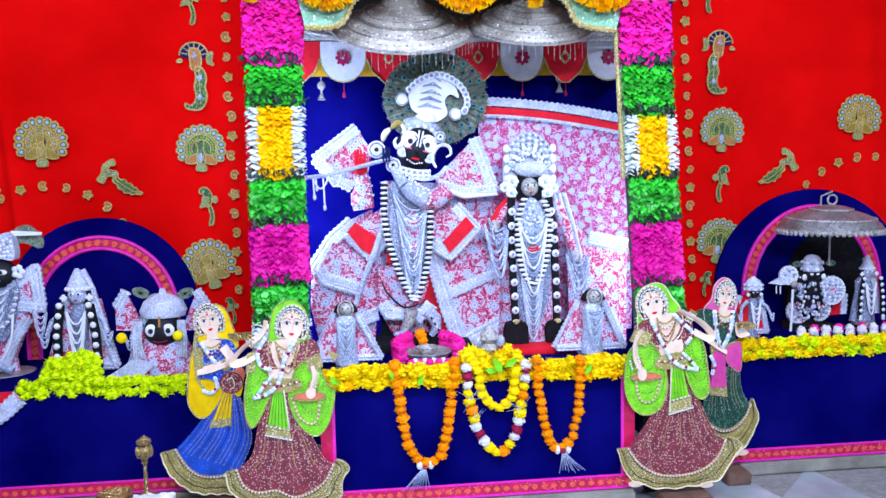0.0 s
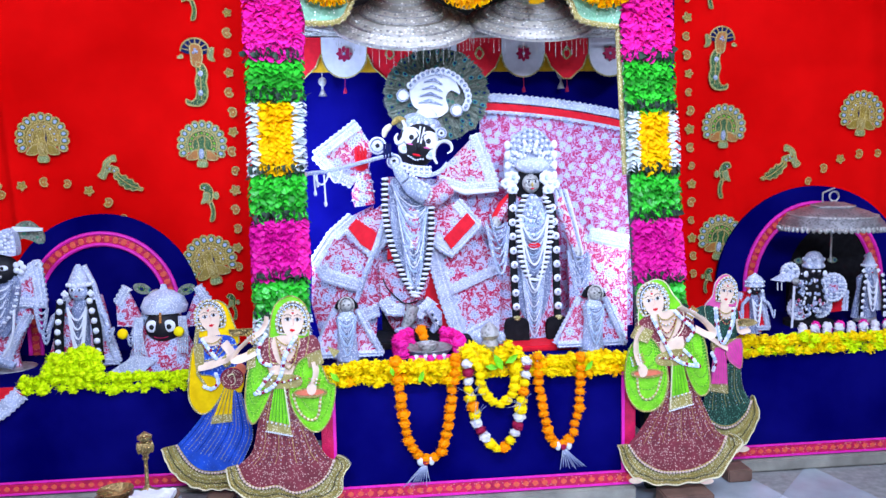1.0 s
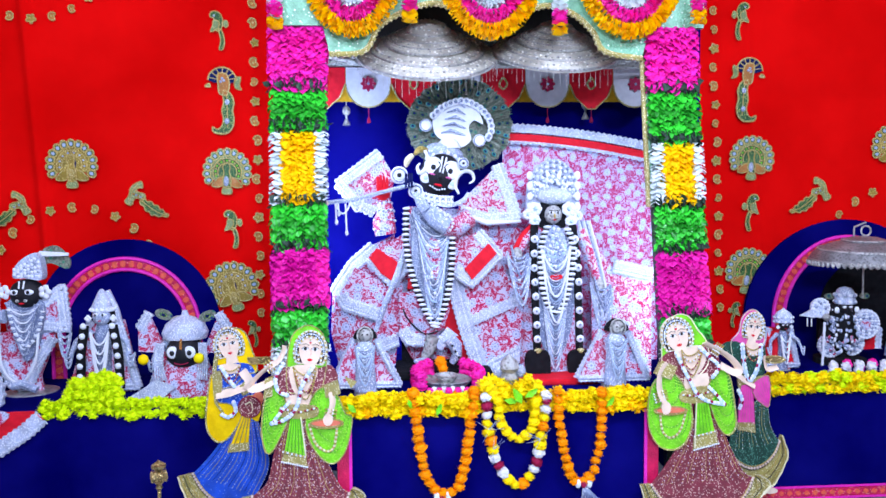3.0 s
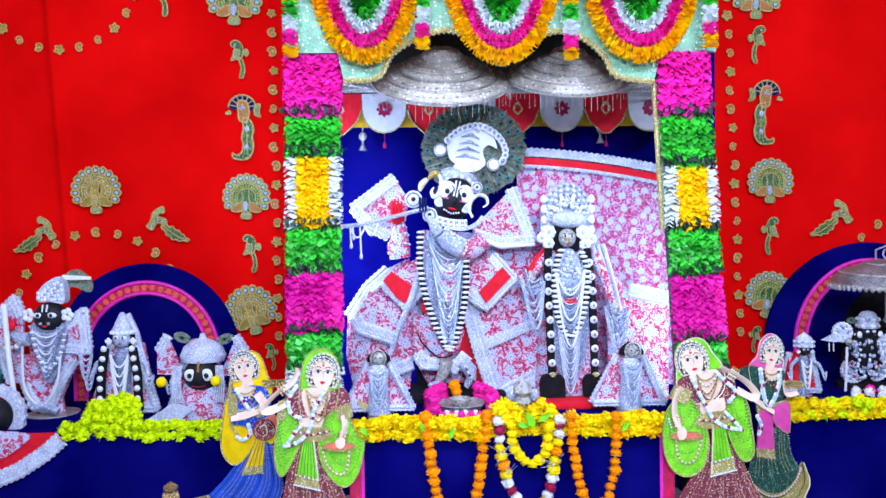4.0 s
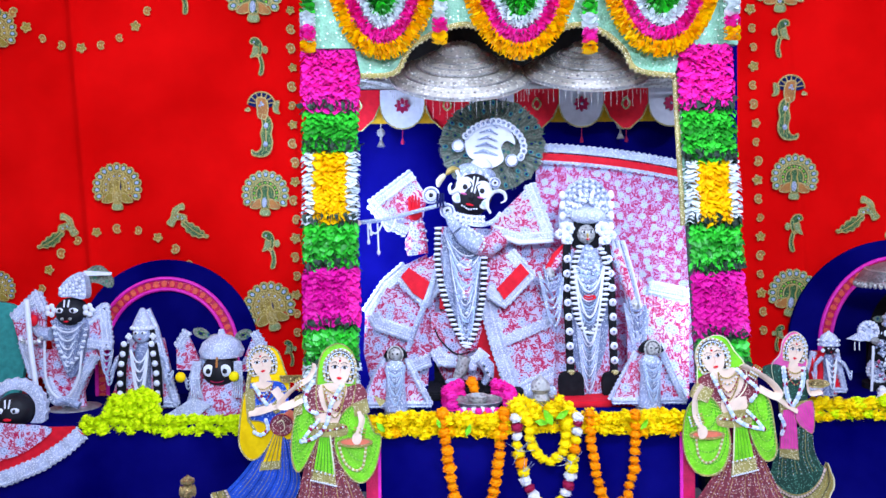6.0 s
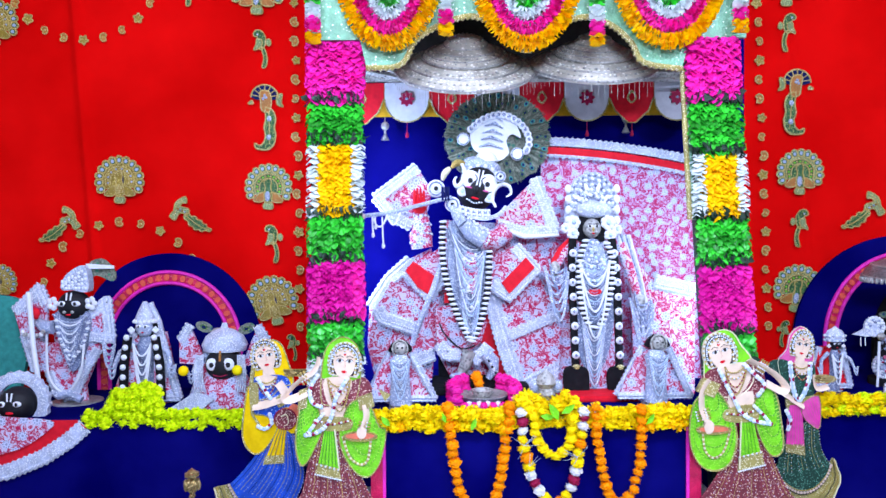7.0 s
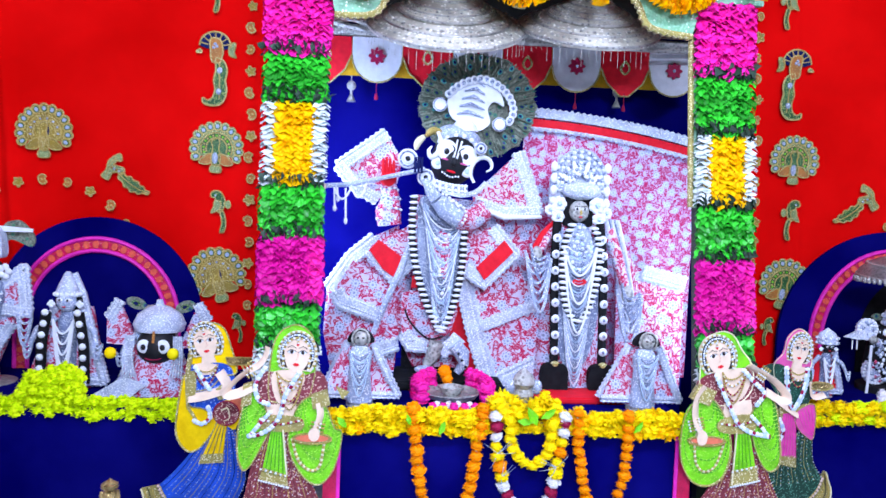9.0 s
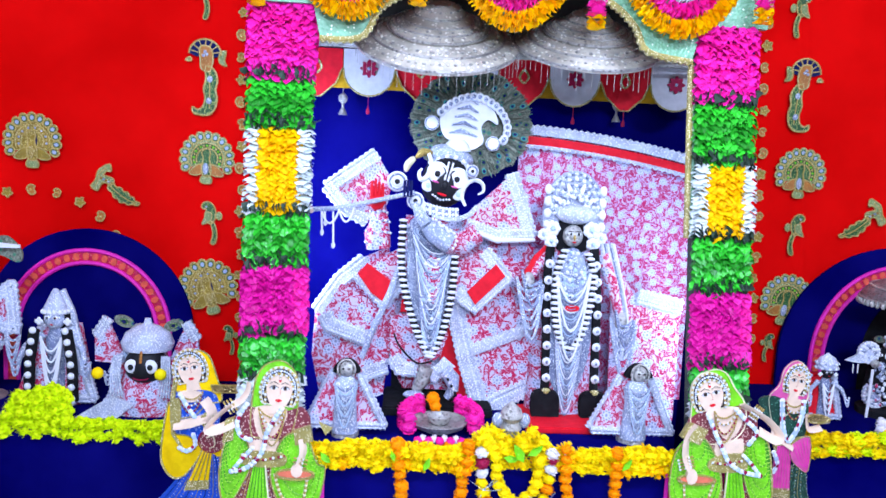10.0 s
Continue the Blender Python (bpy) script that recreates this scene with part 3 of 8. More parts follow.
def strings(sh, a, b, y, sag, n, mat, r=0.004, spread=0.0):
    """Pearl strings looped between two points of (x, z), each hanging lower than the last."""
    for k in range(n):
        s = sag * (k + 1) / n
        pts = []
        for i in range(13):
            u = i / 12
            x = a[0] + (b[0] - a[0]) * u + spread * (k / n - 0.5) * math.sin(math.pi * u)
            pts.append((x, y - 0.006 * k / n - 0.01 * math.sin(math.pi * u), a[1] + (b[1] - a[1]) * u - s * 4 * u * (1 - u)))
        sh.tube(pts, r, mat, 5)


def face(sh, c, rx, rz, skin, y, eye_white=True, tilt=0.0, big=1.0):
    """A plain carved head: a rounded form with simple painted eyes and mouth."""
    x, z = c
    turn = Matrix.Rotation(radians(tilt), 4, "Y")
    sh.ball((x, y, z), (rx, rx * 0.8, rz), skin, 20, turn)

    def on(u, w):
        k = math.sqrt(max(0.05, 1 - u * u - w * w))
        return Vector((x, y, z)) + turn @ Vector((u * rx, -rx * 0.8 * k, w * rz))
    if eye_white:
        for side in (-1, 1):
            sh.ball(on(side * 0.4, 0.2), (rx * 0.27 * big, 0.006, rz * 0.165 * big), WHITE, 14, turn)
            q = on(side * 0.38, 0.2)
            sh.ball((q.x, q.y - 0.006, q.z), (rx * 0.1 * big, 0.005, rz * 0.12 * big), BLACK, 10)
        sh.ball(on(0, -0.45), (rx * 0.16, 0.006, rz * 0.07), RED, 12, turn)
        for side in (-1, 1):
            a, b = on(side * 0.06, 0.35), on(side * 0.09, 0.82)
            sh.tube([a, (a + b) / 2 + Vector((0, -0.004, 0)), b], rx * 0.035, WHITE, 5)


def flute_idol():
    s = Shape()
    rng = random.Random(2)
    # feather fan: a disc of barbs with many eyes
    cx, cz = (0.384, 1.883)
    R, Q = 0.262, 0.232
    edge = [(cx + R * k * math.cos(a), cz + Q * k * math.sin(a)) for a, k in [(2 * math.pi * i / 90, 1 + rng.uniform(-0.035, 0.02)) for i in range(90)]]
    s.slab(edge, 3.78, 0.02, PEACOCK)
    for i in range(150):
        a = 2 * math.pi * i / 150 + rng.uniform(-0.02, 0.02)
        r0, r1 = rng.uniform(0.55, 0.75), rng.uniform(0.97, 1.05)
        s.tube([(cx + R * r * math.cos(a), 3.774 - 0.004 * (i % 2), cz + Q * r * math.sin(a)) for r in (r0, (r0 + r1) / 2, r1)], [0.004, 0.009, 0.002], FEATHER_PALE if i % 3 == 0 else PEACOCK, 4, 0.4)
    for ring, n in ((0.9, 22), (0.74, 18), (0.56, 13)):
        for i in range(n):
            a = 2 * math.pi * (i + 0.5 * rng.random()) / n
            x, z, t = cx + R * ring * math.cos(a), cz + Q * ring * math.sin(a), math.degrees(a)
            s.slab(oval(x, z, 0.019, 0.013, 12, turn=t), 3.762, 0.008, FEATHER_PALE)
            s.slab(oval(x, z, 0.013, 0.009, 10, turn=t), 3.759, 0.008, TEAL if i % 2 else GREEN_APPLIQUE)
            s.slab(oval(x, z, 0.008, 0.006, 8, turn=t), 3.756, 0.008, NAVY)
    # white crest, curled like a mango, with a rim of discs
    body = curve([(0.249, 1.919), (0.311, 1.969), (0.408, 1.985), (0.469, 1.950), (0.494, 1.883), (0.452, 1.900), (0.423, 1.866), (0.434, 1.804), (0.377, 1.768), (0.315, 1.794), (0.259, 1.834)], 5)
    s.slab(body, 3.735, 0.02, WHITE)
    for i, (x, z) in enumerate(evenly(curve([(0.249, 1.923), (0.294, 1.962), (0.351, 1.987), (0.407, 1.992), (0.468, 1.966), (0.516, 1.918), (0.535, 1.859), (0.518, 1.814)], 6, False), 0.026)):
        s.ball((x, 3.722, z), (0.0185, 0.012, 0.019), WHITE, 12)
        s.ball((x, 3.711, z), (0.009, 0.006, 0.009), PEARL, 8)
    for k in range(5):
        u = 0.014 * k
        a, b = (0.287, 1.839)
        s.tube([(a + 0.01 * k, 3.728, b + u * 2.4), (a + 0.05 + 0.01 * k, 3.718, b + 0.012 + u * 2.4), (a + 0.12, 3.728, b - 0.012 + u * 2.4)], [0.003, 0.0075, 0.003], PEARL if k % 2 else BRIGHT, 6)
    for x, z in [(0.211, 1.875), (0.474, 1.799)]:
        s.ball((x, 3.716, z), (0.032, 0.014, 0.032), WHITE, 18)
        s.tube([(x + 0.027 * math.cos(q), 3.708, z + 0.027 * math.sin(q)) for q in [2 * math.pi * i / 16 for i in range(17)]], 0.003, PEARL, 5)
    # cap, head with large painted eyes
    x, z = (0.301, 1.740)
    s.ball((x, 3.7, z), (0.095, 0.07, 0.045), BRIGHT, 20, Matrix.Rotation(radians(14), 4, "Y"))
    s.lathe((x + 0.02, 3.7, z + 0.02), [(0.06, 0.0), (0.05, 0.03), (0.03, 0.05)], WHITE, 16)
    beads(s, curve([(0.209, 1.708), (0.267, 1.732), (0.324, 1.729), (0.359, 1.701)], 4, False), 3.61, 0.011, (WHITE, BRIGHT), 0.018)
    tilt = Matrix.Rotation(radians(14), 4, "Y")
    fx, fz = (0.272, 1.632)
    s.ball((fx, 3.64, fz), (0.098, 0.085, 0.108), BLACK, 26, tilt)

    def on(u, w, out=0.0):
        k = math.sqrt(max(0.05, 1 - u * u - w * w))
        return Vector((fx, 3.64, fz)) + tilt @ Vector((u * 0.098, -0.085 * k - out, w * 0.108))
    for side in (-1, 1):
        s.ball(on(side * 0.44, 0.26), (0.044, 0.008, 0.043), WHITE, 18, tilt)
        s.ball(on(side * 0.42, 0.2, 0.006), (0.012, 0.005, 0.013), BLACK, 12)
        s.tube([on(side * (0.45 + 0.36 * math.cos(q)), 0.26 + 0.27 * math.sin(q), 0.006) for q in [math.pi * i / 10 for i in range(11)]], 0.0028, BLACK, 5)
        s.ball(on(side * 0.4, -0.1, 0.002), (0.016, 0.004, 0.004), PINK_SATIN, 10, tilt)
        s.ball(on(side * 0.66, -0.32, 0.002), (0.026, 0.008, 0.026), WHITE, 14)
        s.ball(on(side * 0.66, -0.32, 0.010), (0.011, 0.005, 0.011), PALE_BLUE, 10)
        s.tube([on(side * 0.07, 0.02, 0.004), on(side * 0.08, 0.4, 0.004), on(side * 0.1, 0.75, 0.006)], 0.0042, WHITE, 6)
    s.ball(on(0, -0.12, 0.006), (0.015, 0.014, 0.02), BLACK, 12)
    s.ball(on(0, -0.5, 0.002), (0.02, 0.005, 0.0055), RED, 14, tilt)
    for k in range(7):
        s.ball(on(-0.36 + 0.12 * k, -0.66 - 0.05 * math.cos(k - 3), 0.003), 0.0048, WHITE, 7)
    # ear curls, discs, gold horn
    for pts, r in (([(0.198, 1.743), (0.213, 1.700), (0.197, 1.652), (0.172, 1.636), (0.162, 1.663), (0.175, 1.682)], 0.0125), ([(0.357, 1.537), (0.341, 1.575), (0.352, 1.618), (0.385, 1.644), (0.420, 1.633), (0.428, 1.601), (0.406, 1.585)], 0.0105)):
        line = curve(pts, 5, False)
        n = len(line)
        s.tube([(a, 3.57, b) for a, b in line], [r * (0.35 + 0.75 * math.sin(math.pi * min(1, 0.15 + 0.85 * i / n))) for i in range(n)], WHITE, 9, 0.6)
    for p, r in (((0.377, 1.679), 0.027), ((0.152, 1.551), 0.036), ((0.076, 1.625), 0.042)):
        s.lathe((p[0], 3.55, p[1]), [(0.001, 0.014), (r * 0.45, 0.013), (r * 0.55, 0.007), (r * 0.9, 0.008), (r, 0.0)], WHITE, 20, turn=Matrix.Rotation(radians(90), 4, "X"))
        s.tube([(p[0] + r * 0.72 * math.cos(q), 3.54, p[1] + r * 0.72 * math.sin(q)) for q in [2 * math.pi * i / 16 for i in range(17)]], 0.004, PEARL, 5)
        s.ball((p[0], 3.535, p[1]), (r * 0.26, 0.006, r * 0.26), BLACK, 10)
    for pts, mat in (([(0.108, 1.665), (0.117, 1.697), (0.144, 1.724)], CREAM_EDGE), ([(0.149, 1.724), (0.177, 1.748), (0.214, 1.742)], GOLD_BEAD)):
        line = curve(pts, 5, False)
        s.tube([(a, 3.59, b) for a, b in line], [0.006 + 0.012 * math.sin(math.pi * i / len(line)) for i in range(len(line))], mat, 10, 0.7)
    # collar and pendant ruff
    for k in range(4):
        line = curve([(0.163, 1.555), (0.200, 1.538), (0.261, 1.524), (0.323, 1.521)], 4, False)
        beads(s, [(a, b - 0.011 * k) for a, b in line], 3.555 - 0.003 * k, 0.0075, (WHITE, PEARL) if k % 2 else (WHITE,), 0.0135)
    line = curve([(0.220, 1.495), (0.300, 1.481), (0.367, 1.501), (0.402, 1.541)], 5, False)
    s.tube([(a, 3.53, b) for a, b in line], [0.013 - 0.01 * abs(i / len(line) - 0.6) for i in range(len(line))], LACE, 10, 0.7)
    # robe behind everything
    cloth(s, [(0.119, 1.481), (0.055, 0.859), (0.133, 0.715), (0.360, 0.712), (0.716, 0.792), (0.679, 1.361), (0.368, 1.464)], 3.74)
    # fan-shaped shoulder cloths
    cloth(s, [(-0.224, 1.590), (-0.140, 1.492), (-0.047, 1.444), (0.037, 1.526), (0.055, 1.625), (-0.018, 1.742)], 3.66, edge=((5, 0), (0, 1, 2)), width=0.036)
    cloth(s, [(0.362, 1.489), (0.367, 1.445), (0.504, 1.404), (0.657, 1.416), (0.560, 1.682)], 3.64, edge=((3, 4), (1, 2, 3)), width=0.036)
    s.tube([W3(p, 3.63) for p in [(0.361, 1.445), (0.498, 1.396), (0.663, 1.403)]], [0.008, 0.012, 0.008], WHITE, 8)
    # raised arm: bright puffed sleeve, cuff, red palm
    s.tube([W3(p, 3.6) for p in [(0.009, 1.346), (0.001, 1.406), (0.010, 1.468), (-0.000, 1.509)]], [0.05, 0.054, 0.036, 0.034], BROCADE, 16)
    for p, r in (((0.002, 1.369), 0.056), ((0.005, 1.415), 0.058), ((0.011, 1.460), 0.044), ((0.004, 1.498), 0.04)):
        for k in range(11):
            q = math.pi * k / 10
            s.ball((p[0] - r * 0.88 * math.cos(q), 3.6 - r * 0.9 * math.sin(q), p[1] + 0.004 * math.cos(3 * q)), 0.006, WHITE if k % 2 else PEARL, 7)
    x, z = (-0.003, 1.541)
    s.ball((x, 3.56, z), (0.033, 0.014, 0.034), RED, 14)
    for k in range(4):
        s.tube([(x - 0.021 + 0.014 * k, 3.555, z + 0.012), (x - 0.022 + 0.0145 * k, 3.55, z + 0.06), (x - 0.022 + 0.0145 * k, 3.55, z + 0.088 - 0.006 * abs(k - 1))], [0.0078, 0.007, 0.005], RED, 7)
    # the other arm bends up to the flute
    s.tube([W3(p, 3.6 - 0.03 * i) for i, p in enumerate([(0.405, 1.423), (0.342, 1.381), (0.280, 1.392)])], [0.05, 0.052, 0.05], BROCADE, 16)
    s.tube([W3(p, 3.53 - 0.015 * i) for i, p in enumerate([(0.294, 1.393), (0.236, 1.426), (0.199, 1.463)])], [0.05, 0.044, 0.03], BRIGHT, 16)
    for i, p in enumerate([(0.282, 1.399), (0.251, 1.418), (0.222, 1.439)]):
        for k in range(9):
            q = math.pi * (k / 8 - 0.25)
            s.ball((p[0] + 0.038 * math.cos(q), 3.5 - 0.02 * math.sin(math.pi * k / 8), p[1] + 0.044 * math.sin(q)), 0.007, WHITE, 7)
    s.tube([W3(p, 3.5) for p in [(0.198, 1.464), (0.172, 1.496), (0.146, 1.544)]], [0.028, 0.024, 0.012], BRIGHT, 10)
    for k in range(3):
        p = (0.107, 1.597)
        s.tube([(p[0] + 0.013 * k, 3.515, p[1] - 0.03), (p[0] + 0.013 * k, 3.51, p[1] + 0.035)], 0.006, NAVY, 6)
    # flute with tassels
    line = [(-0.252, 1.501), (-0.151, 1.510), (-0.045, 1.536), (0.147, 1.584)]
    s.tube([W3(p, 3.52) for p in line], 0.0095, BRIGHT, 8)
    s.ball(W3((-0.266, 1.498), 3.52), (0.018, 0.014, 0.015), PINK_BEAD, 10)
    x, z = (-0.220, 1.495)
    for u, d in ((0, 0.085), (0.012, 0.045), (0.046, 0.135)):
        s.tube([(x + u, 3.515, z), (x + u + 0.004, 3.512, z - d)], 0.0042, WHITE, 6)
        s.ball((x + u + 0.004, 3.512, z - d), (0.008, 0.008, 0.014), WHITE, 8)
    strings(s, (x, z), (x + 0.07, z + 0.008), 3.512, 0.05, 1, WHITE, 0.0045)
    strings(s, (x + 0.07, z + 0.006), (x + 0.13, z + 0.02), 3.512, 0.05, 1, WHITE, 0.0045)
    # cape over the near shoulder: four tiers of stiff cloth
    cloth(s, [(0.051, 1.342), (-0.056, 1.293), (-0.158, 1.205), (-0.255, 1.060), (-0.266, 0.870), (-0.205, 0.588), (0.048, 0.697), (0.087, 1.089)], 3.7, edge=((1, 2, 3),), width=0.042)
    cloth(s, [(-0.243, 0.991), (-0.251, 0.840), (-0.198, 0.715), (0.064, 0.821), (0.075, 0.987), (-0.016, 0.960)], 3.66, edge=((2, 3),), width=0.04)
    cloth(s, [(-0.141, 1.188), (-0.220, 1.053), (-0.193, 1.003), (-0.024, 0.945), (0.032, 1.098)], 3.63, edge=((1, 2, 3),), width=0.044)
    cloth(s, [(-0.058, 1.265), (0.090, 1.345), (0.121, 1.208), (0.038, 1.106), (-0.080, 1.227)], 3.6, edge=((3, 4), (2, 3)), width=0.034)
    s.slab([(-0.071, 1.239), (-0.035, 1.285), (0.078, 1.204), (0.039, 1.124), (-0.015, 1.162)], 3.583, 0.012, RED)
    s.tube([W3(p, 3.575) for p in [(0.112, 1.318), (0.061, 1.157), (0.005, 1.027), (-0.045, 0.887)]], [0.012, 0.015, 0.013, 0.012], BRIGHT, 8)
    # round skirt and its lace
    cloth(s, [(0.070, 1.059), (0.074, 0.881), (0.111, 0.826), (0.187, 0.819), (0.232, 0.852), (0.287, 0.895), (0.315, 0.987), (0.245, 1.097)], 3.62, edge=((1, 2, 3),), width=0.04)
    s.band(curve([(0.231, 0.839), (0.269, 0.860), (0.302, 0.897)], 4, False), 3.585, 0.055, 0.012, LACE, 0.014, 1)
    s.slab([(0.112, 1.133), (0.142, 1.141), (0.163, 1.083), (0.109, 1.084)], 3.598, 0.01, RED)
    s.tube([W3(p, 3.6) for p in curve([(0.086, 0.990), (0.112, 0.935), (0.188, 0.866), (0.256, 0.879)], 4, False)], 0.004, BLACK, 5)
    # far side: flap, then the long hanging panel
    cloth(s, [(0.348, 1.131), (0.560, 1.209), (0.669, 1.007), (0.731, 0.800), (0.482, 0.676), (0.412, 0.889)], 3.66, edge=((0, 5, 4), (4, 3)), width=0.05)
    s.band([(0.428, 0.896), (0.679, 1.003)], 3.645, 0.045, 0.012, LACE, 0.013, -1)
    s.slab([(0.290, 0.865), (0.338, 1.088), (0.467, 0.694), (0.433, 0.639), (0.356, 0.724)], 3.69, 0.012, RED)
    cloth(s, [(0.323, 1.227), (0.346, 1.309), (0.456, 1.357), (0.558, 1.241), (0.420, 1.100), (0.333, 1.162)], 3.61, edge=((2, 3, 4, 5),), width=0.036)
    s.slab([(0.384, 1.179), (0.5, 1.299), (0.54, 1.25), (0.419, 1.126)], 3.585, 0.012, RED)
    # front: pearl strings between two bead garlands
    s.slab(curve([(0.135, 1.467), (0.128, 1.291), (0.142, 1.156), (0.195, 1.020), (0.237, 0.933), (0.276, 1.019), (0.304, 1.154), (0.317, 1.343), (0.270, 1.425), (0.208, 1.452)], 4), 3.575, 0.03, PEARL)
    a, b = (0.135, 1.453), (0.317, 1.365)
    for k in range(40):
        f = k / 39
        strings(s, (a[0] + 0.03 * f + rng.uniform(-0.006, 0.006), a[1] - 0.02 * f), (b[0] - 0.02 * f + rng.uniform(-0.006, 0.006), b[1] - 0.03 * f), 3.558 - 0.002 * (k % 4), 0.04 + 0.44 * f, 1, (BRIGHT, PEARL, WHITE, PEARL, PALE_BLUE)[k % 5], 0.0032)
    p = (0.232, 1.251)
    s.slab(curve([(p[0], p[1] + 0.09), (p[0] + 0.035, p[1]), (p[0] + 0.01, p[1] - 0.12), (p[0] - 0.035, p[1])], 5), 3.545, 0.01, BROCADE)
    for i in range(26):
        x, z = p[0] + rng.uniform(-0.04, 0.04), p[1] - rng.uniform(-0.1, 0.3)
        s.ball((x, 3.542, z), (0.008, 0.006, 0.008), (BRIGHT, WHITE, PALE_BLUE)[i % 3], 7)
    for pts in ([(0.108, 1.470), (0.104, 1.320), (0.124, 1.185), (0.173, 1.028), (0.231, 0.914)], [(0.322, 1.354), (0.320, 1.209), (0.302, 1.080), (0.274, 0.978), (0.241, 0.909)]):
        line = curve(pts, 6, False)
        s.tube([(a, 3.556, b) for a, b in line], 0.015, BLACK, 6)
        beads(s, line, 3.543, 0.0195, (WHITE,), 0.0245, 0.36)
    # feet on a low stand, black box standing in for shade behind
    s.tube([W3(p, 3.6) for p in [(0.231, 0.855), (0.214, 0.795), (0.186, 0.747)]], [0.036, 0.03, 0.02], SILVER, 12)
    s.ball(W3((0.177, 0.742), 3.56), (0.045, 0.03, 0.017), BRIGHT, 14)
    s.tube([W3(p, 3.58) for p in [(0.301, 0.850), (0.338, 0.806), (0.343, 0.763), (0.316, 0.725)]], [0.03, 0.034, 0.024, 0.014], BRIGHT, 12)
    for k in range(6):
        p = (0.309, 0.830)
        s.ball((p[0] + 0.008 * k, 3.54, p[1] - 0.014 * k), 0.006, BLACK if k % 2 else WHITE, 7)
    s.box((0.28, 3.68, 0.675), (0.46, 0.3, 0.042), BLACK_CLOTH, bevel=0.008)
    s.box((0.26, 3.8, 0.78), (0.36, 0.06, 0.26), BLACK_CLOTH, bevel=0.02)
    return s.done("idol", None, "black flute-playing idol in pink floral robes with peacock fan", "statue")


def W3(p, y):
    return (p[0], y, p[1])


def crowned_idol():
    s = Shape()
    rng = random.Random(5)
    cx = (0.807, 0.993)[0]
    s.lathe((cx, 3.64, 0.657), [(0.15, 0.0), (0.145, 0.1), (0.125, 0.35), (0.115, 0.55), (0.12, 0.7), (0.06, 0.78)], BROCADE, 28, 1.0, 0.7)
    s.box((cx, 3.52, 0.668), (0.36, 0.3, 0.026), RED, bevel=0.006)
    # arched crown: rim, beaded rings and petals
    x, z = (0.815, 1.521)
    arch_of = lambda rx, rz: [(x + rx * math.cos(q), z + rz * math.sin(q)) for q in [math.pi * i / 22 for i in range(23)]]
    s.slab([(x - 0.128, z - 0.06)] + arch_of(0.128, 0.18)[::-1] + [(x + 0.128, z - 0.06)], 3.6, 0.03, LACE)
    s.band(arch_of(0.128, 0.18), 3.594, 0.012, 0.02, BRIGHT, 0.012, -1)
    for k, (rx, rz) in enumerate(((0.118, 0.168), (0.1, 0.145), (0.082, 0.12), (0.06, 0.095), (0.04, 0.07))):
        beads(s, arch_of(rx, rz), 3.594 - 0.003 * k, 0.0085, (WHITE, BRIGHT) if k % 2 else (WHITE, PEARL), 0.016)
    for k in range(9):
        q = math.pi * (k + 0.5) / 9
        s.slab(oval(x + 0.07 * math.cos(q), z + 0.1 * math.sin(q), 0.035, 0.010, 12, turn=math.degrees(q)), 3.584, 0.008, WHITE if k % 2 else BRIGHT)
    s.ball((x, 3.56, z), (0.085, 0.045, 0.04), LACE, 20)
    for side in (-1, 1):
        for k in range(4):
            s.ball((x + side * 0.115, 3.585, z + 0.1 - 0.05 * k), (0.016, 0.01, 0.022), WHITE, 10)
    # black hair, small silver face between white flowers
    fx, fz = (0.805, 1.434)
    s.slab(curve([(fx - 0.055, fz + 0.05), (fx - 0.02, fz + 0.062), (fx, fz + 0.045), (fx + 0.02, fz + 0.062), (fx + 0.055, fz + 0.05), (fx + 0.06, fz - 0.06), (fx - 0.06, fz - 0.06)], 4), 3.56, 0.03, BLACK_CLOTH)
    s.ball((fx, 3.55, fz), (0.042, 0.035, 0.046), SILVER, 18)
    for side in (-1, 1):
        s.ball((fx + side * 0.016, 3.518, fz + 0.01), (0.011, 0.005, 0.006), WHITE, 8)
        s.ball((fx + side * 0.016, 3.514, fz + 0.01), (0.005, 0.003, 0.006), BLACK, 8)
        s.tube([(fx + side * 0.006, 3.517, fz + 0.02), (fx + side * 0.026, 3.519, fz + 0.021)], 0.002, BLACK, 4)
    s.ball((fx, 3.514, fz - 0.005), (0.006, 0.007, 0.012), GOLD_BEAD, 8)
    s.ball((fx, 3.516, fz - 0.024), (0.008, 0.004, 0.004), RED, 8)
    for p, r in (((0.718, 1.462), 0.032), ((0.715, 1.409), 0.028), ((0.880, 1.460), 0.034), ((0.890, 1.401), 0.028), ((0.681, 1.436), 0.024), ((0.922, 1.428), 0.024)):
        for k in range(7):
            q = 2 * math.pi * k / 7
            s.ball((p[0] + r * 0.62 * math.cos(q), 3.545, p[1] + r * 0.62 * math.sin(q)), (r * 0.45, 0.01, r * 0.45), WHITE, 8)
        s.ball((p[0], 3.534, p[1]), r * 0.3, PALE_BLUE, 8)
    # long pearl front with a round bead garland
    top, low = (0.811, 1.387)[1], (0.805, 0.753)[1]
    s.slab(oval(cx, (top + low) / 2, 0.098, (top - low) / 2, 32), 3.53, 0.05, PEARL)
    for k in range(44):
        f = k / 43
        strings(s, (cx - 0.09 + 0.03 * f, top - 0.04 - 0.3 * f), (cx + 0.09 - 0.03 * f, top - 0.04 - 0.3 * f), 3.517, 0.06 + 0.3 * f, 1, (BRIGHT, PEARL, WHITE, PEARL, PALE_BLUE)[k % 5], 0.0032)
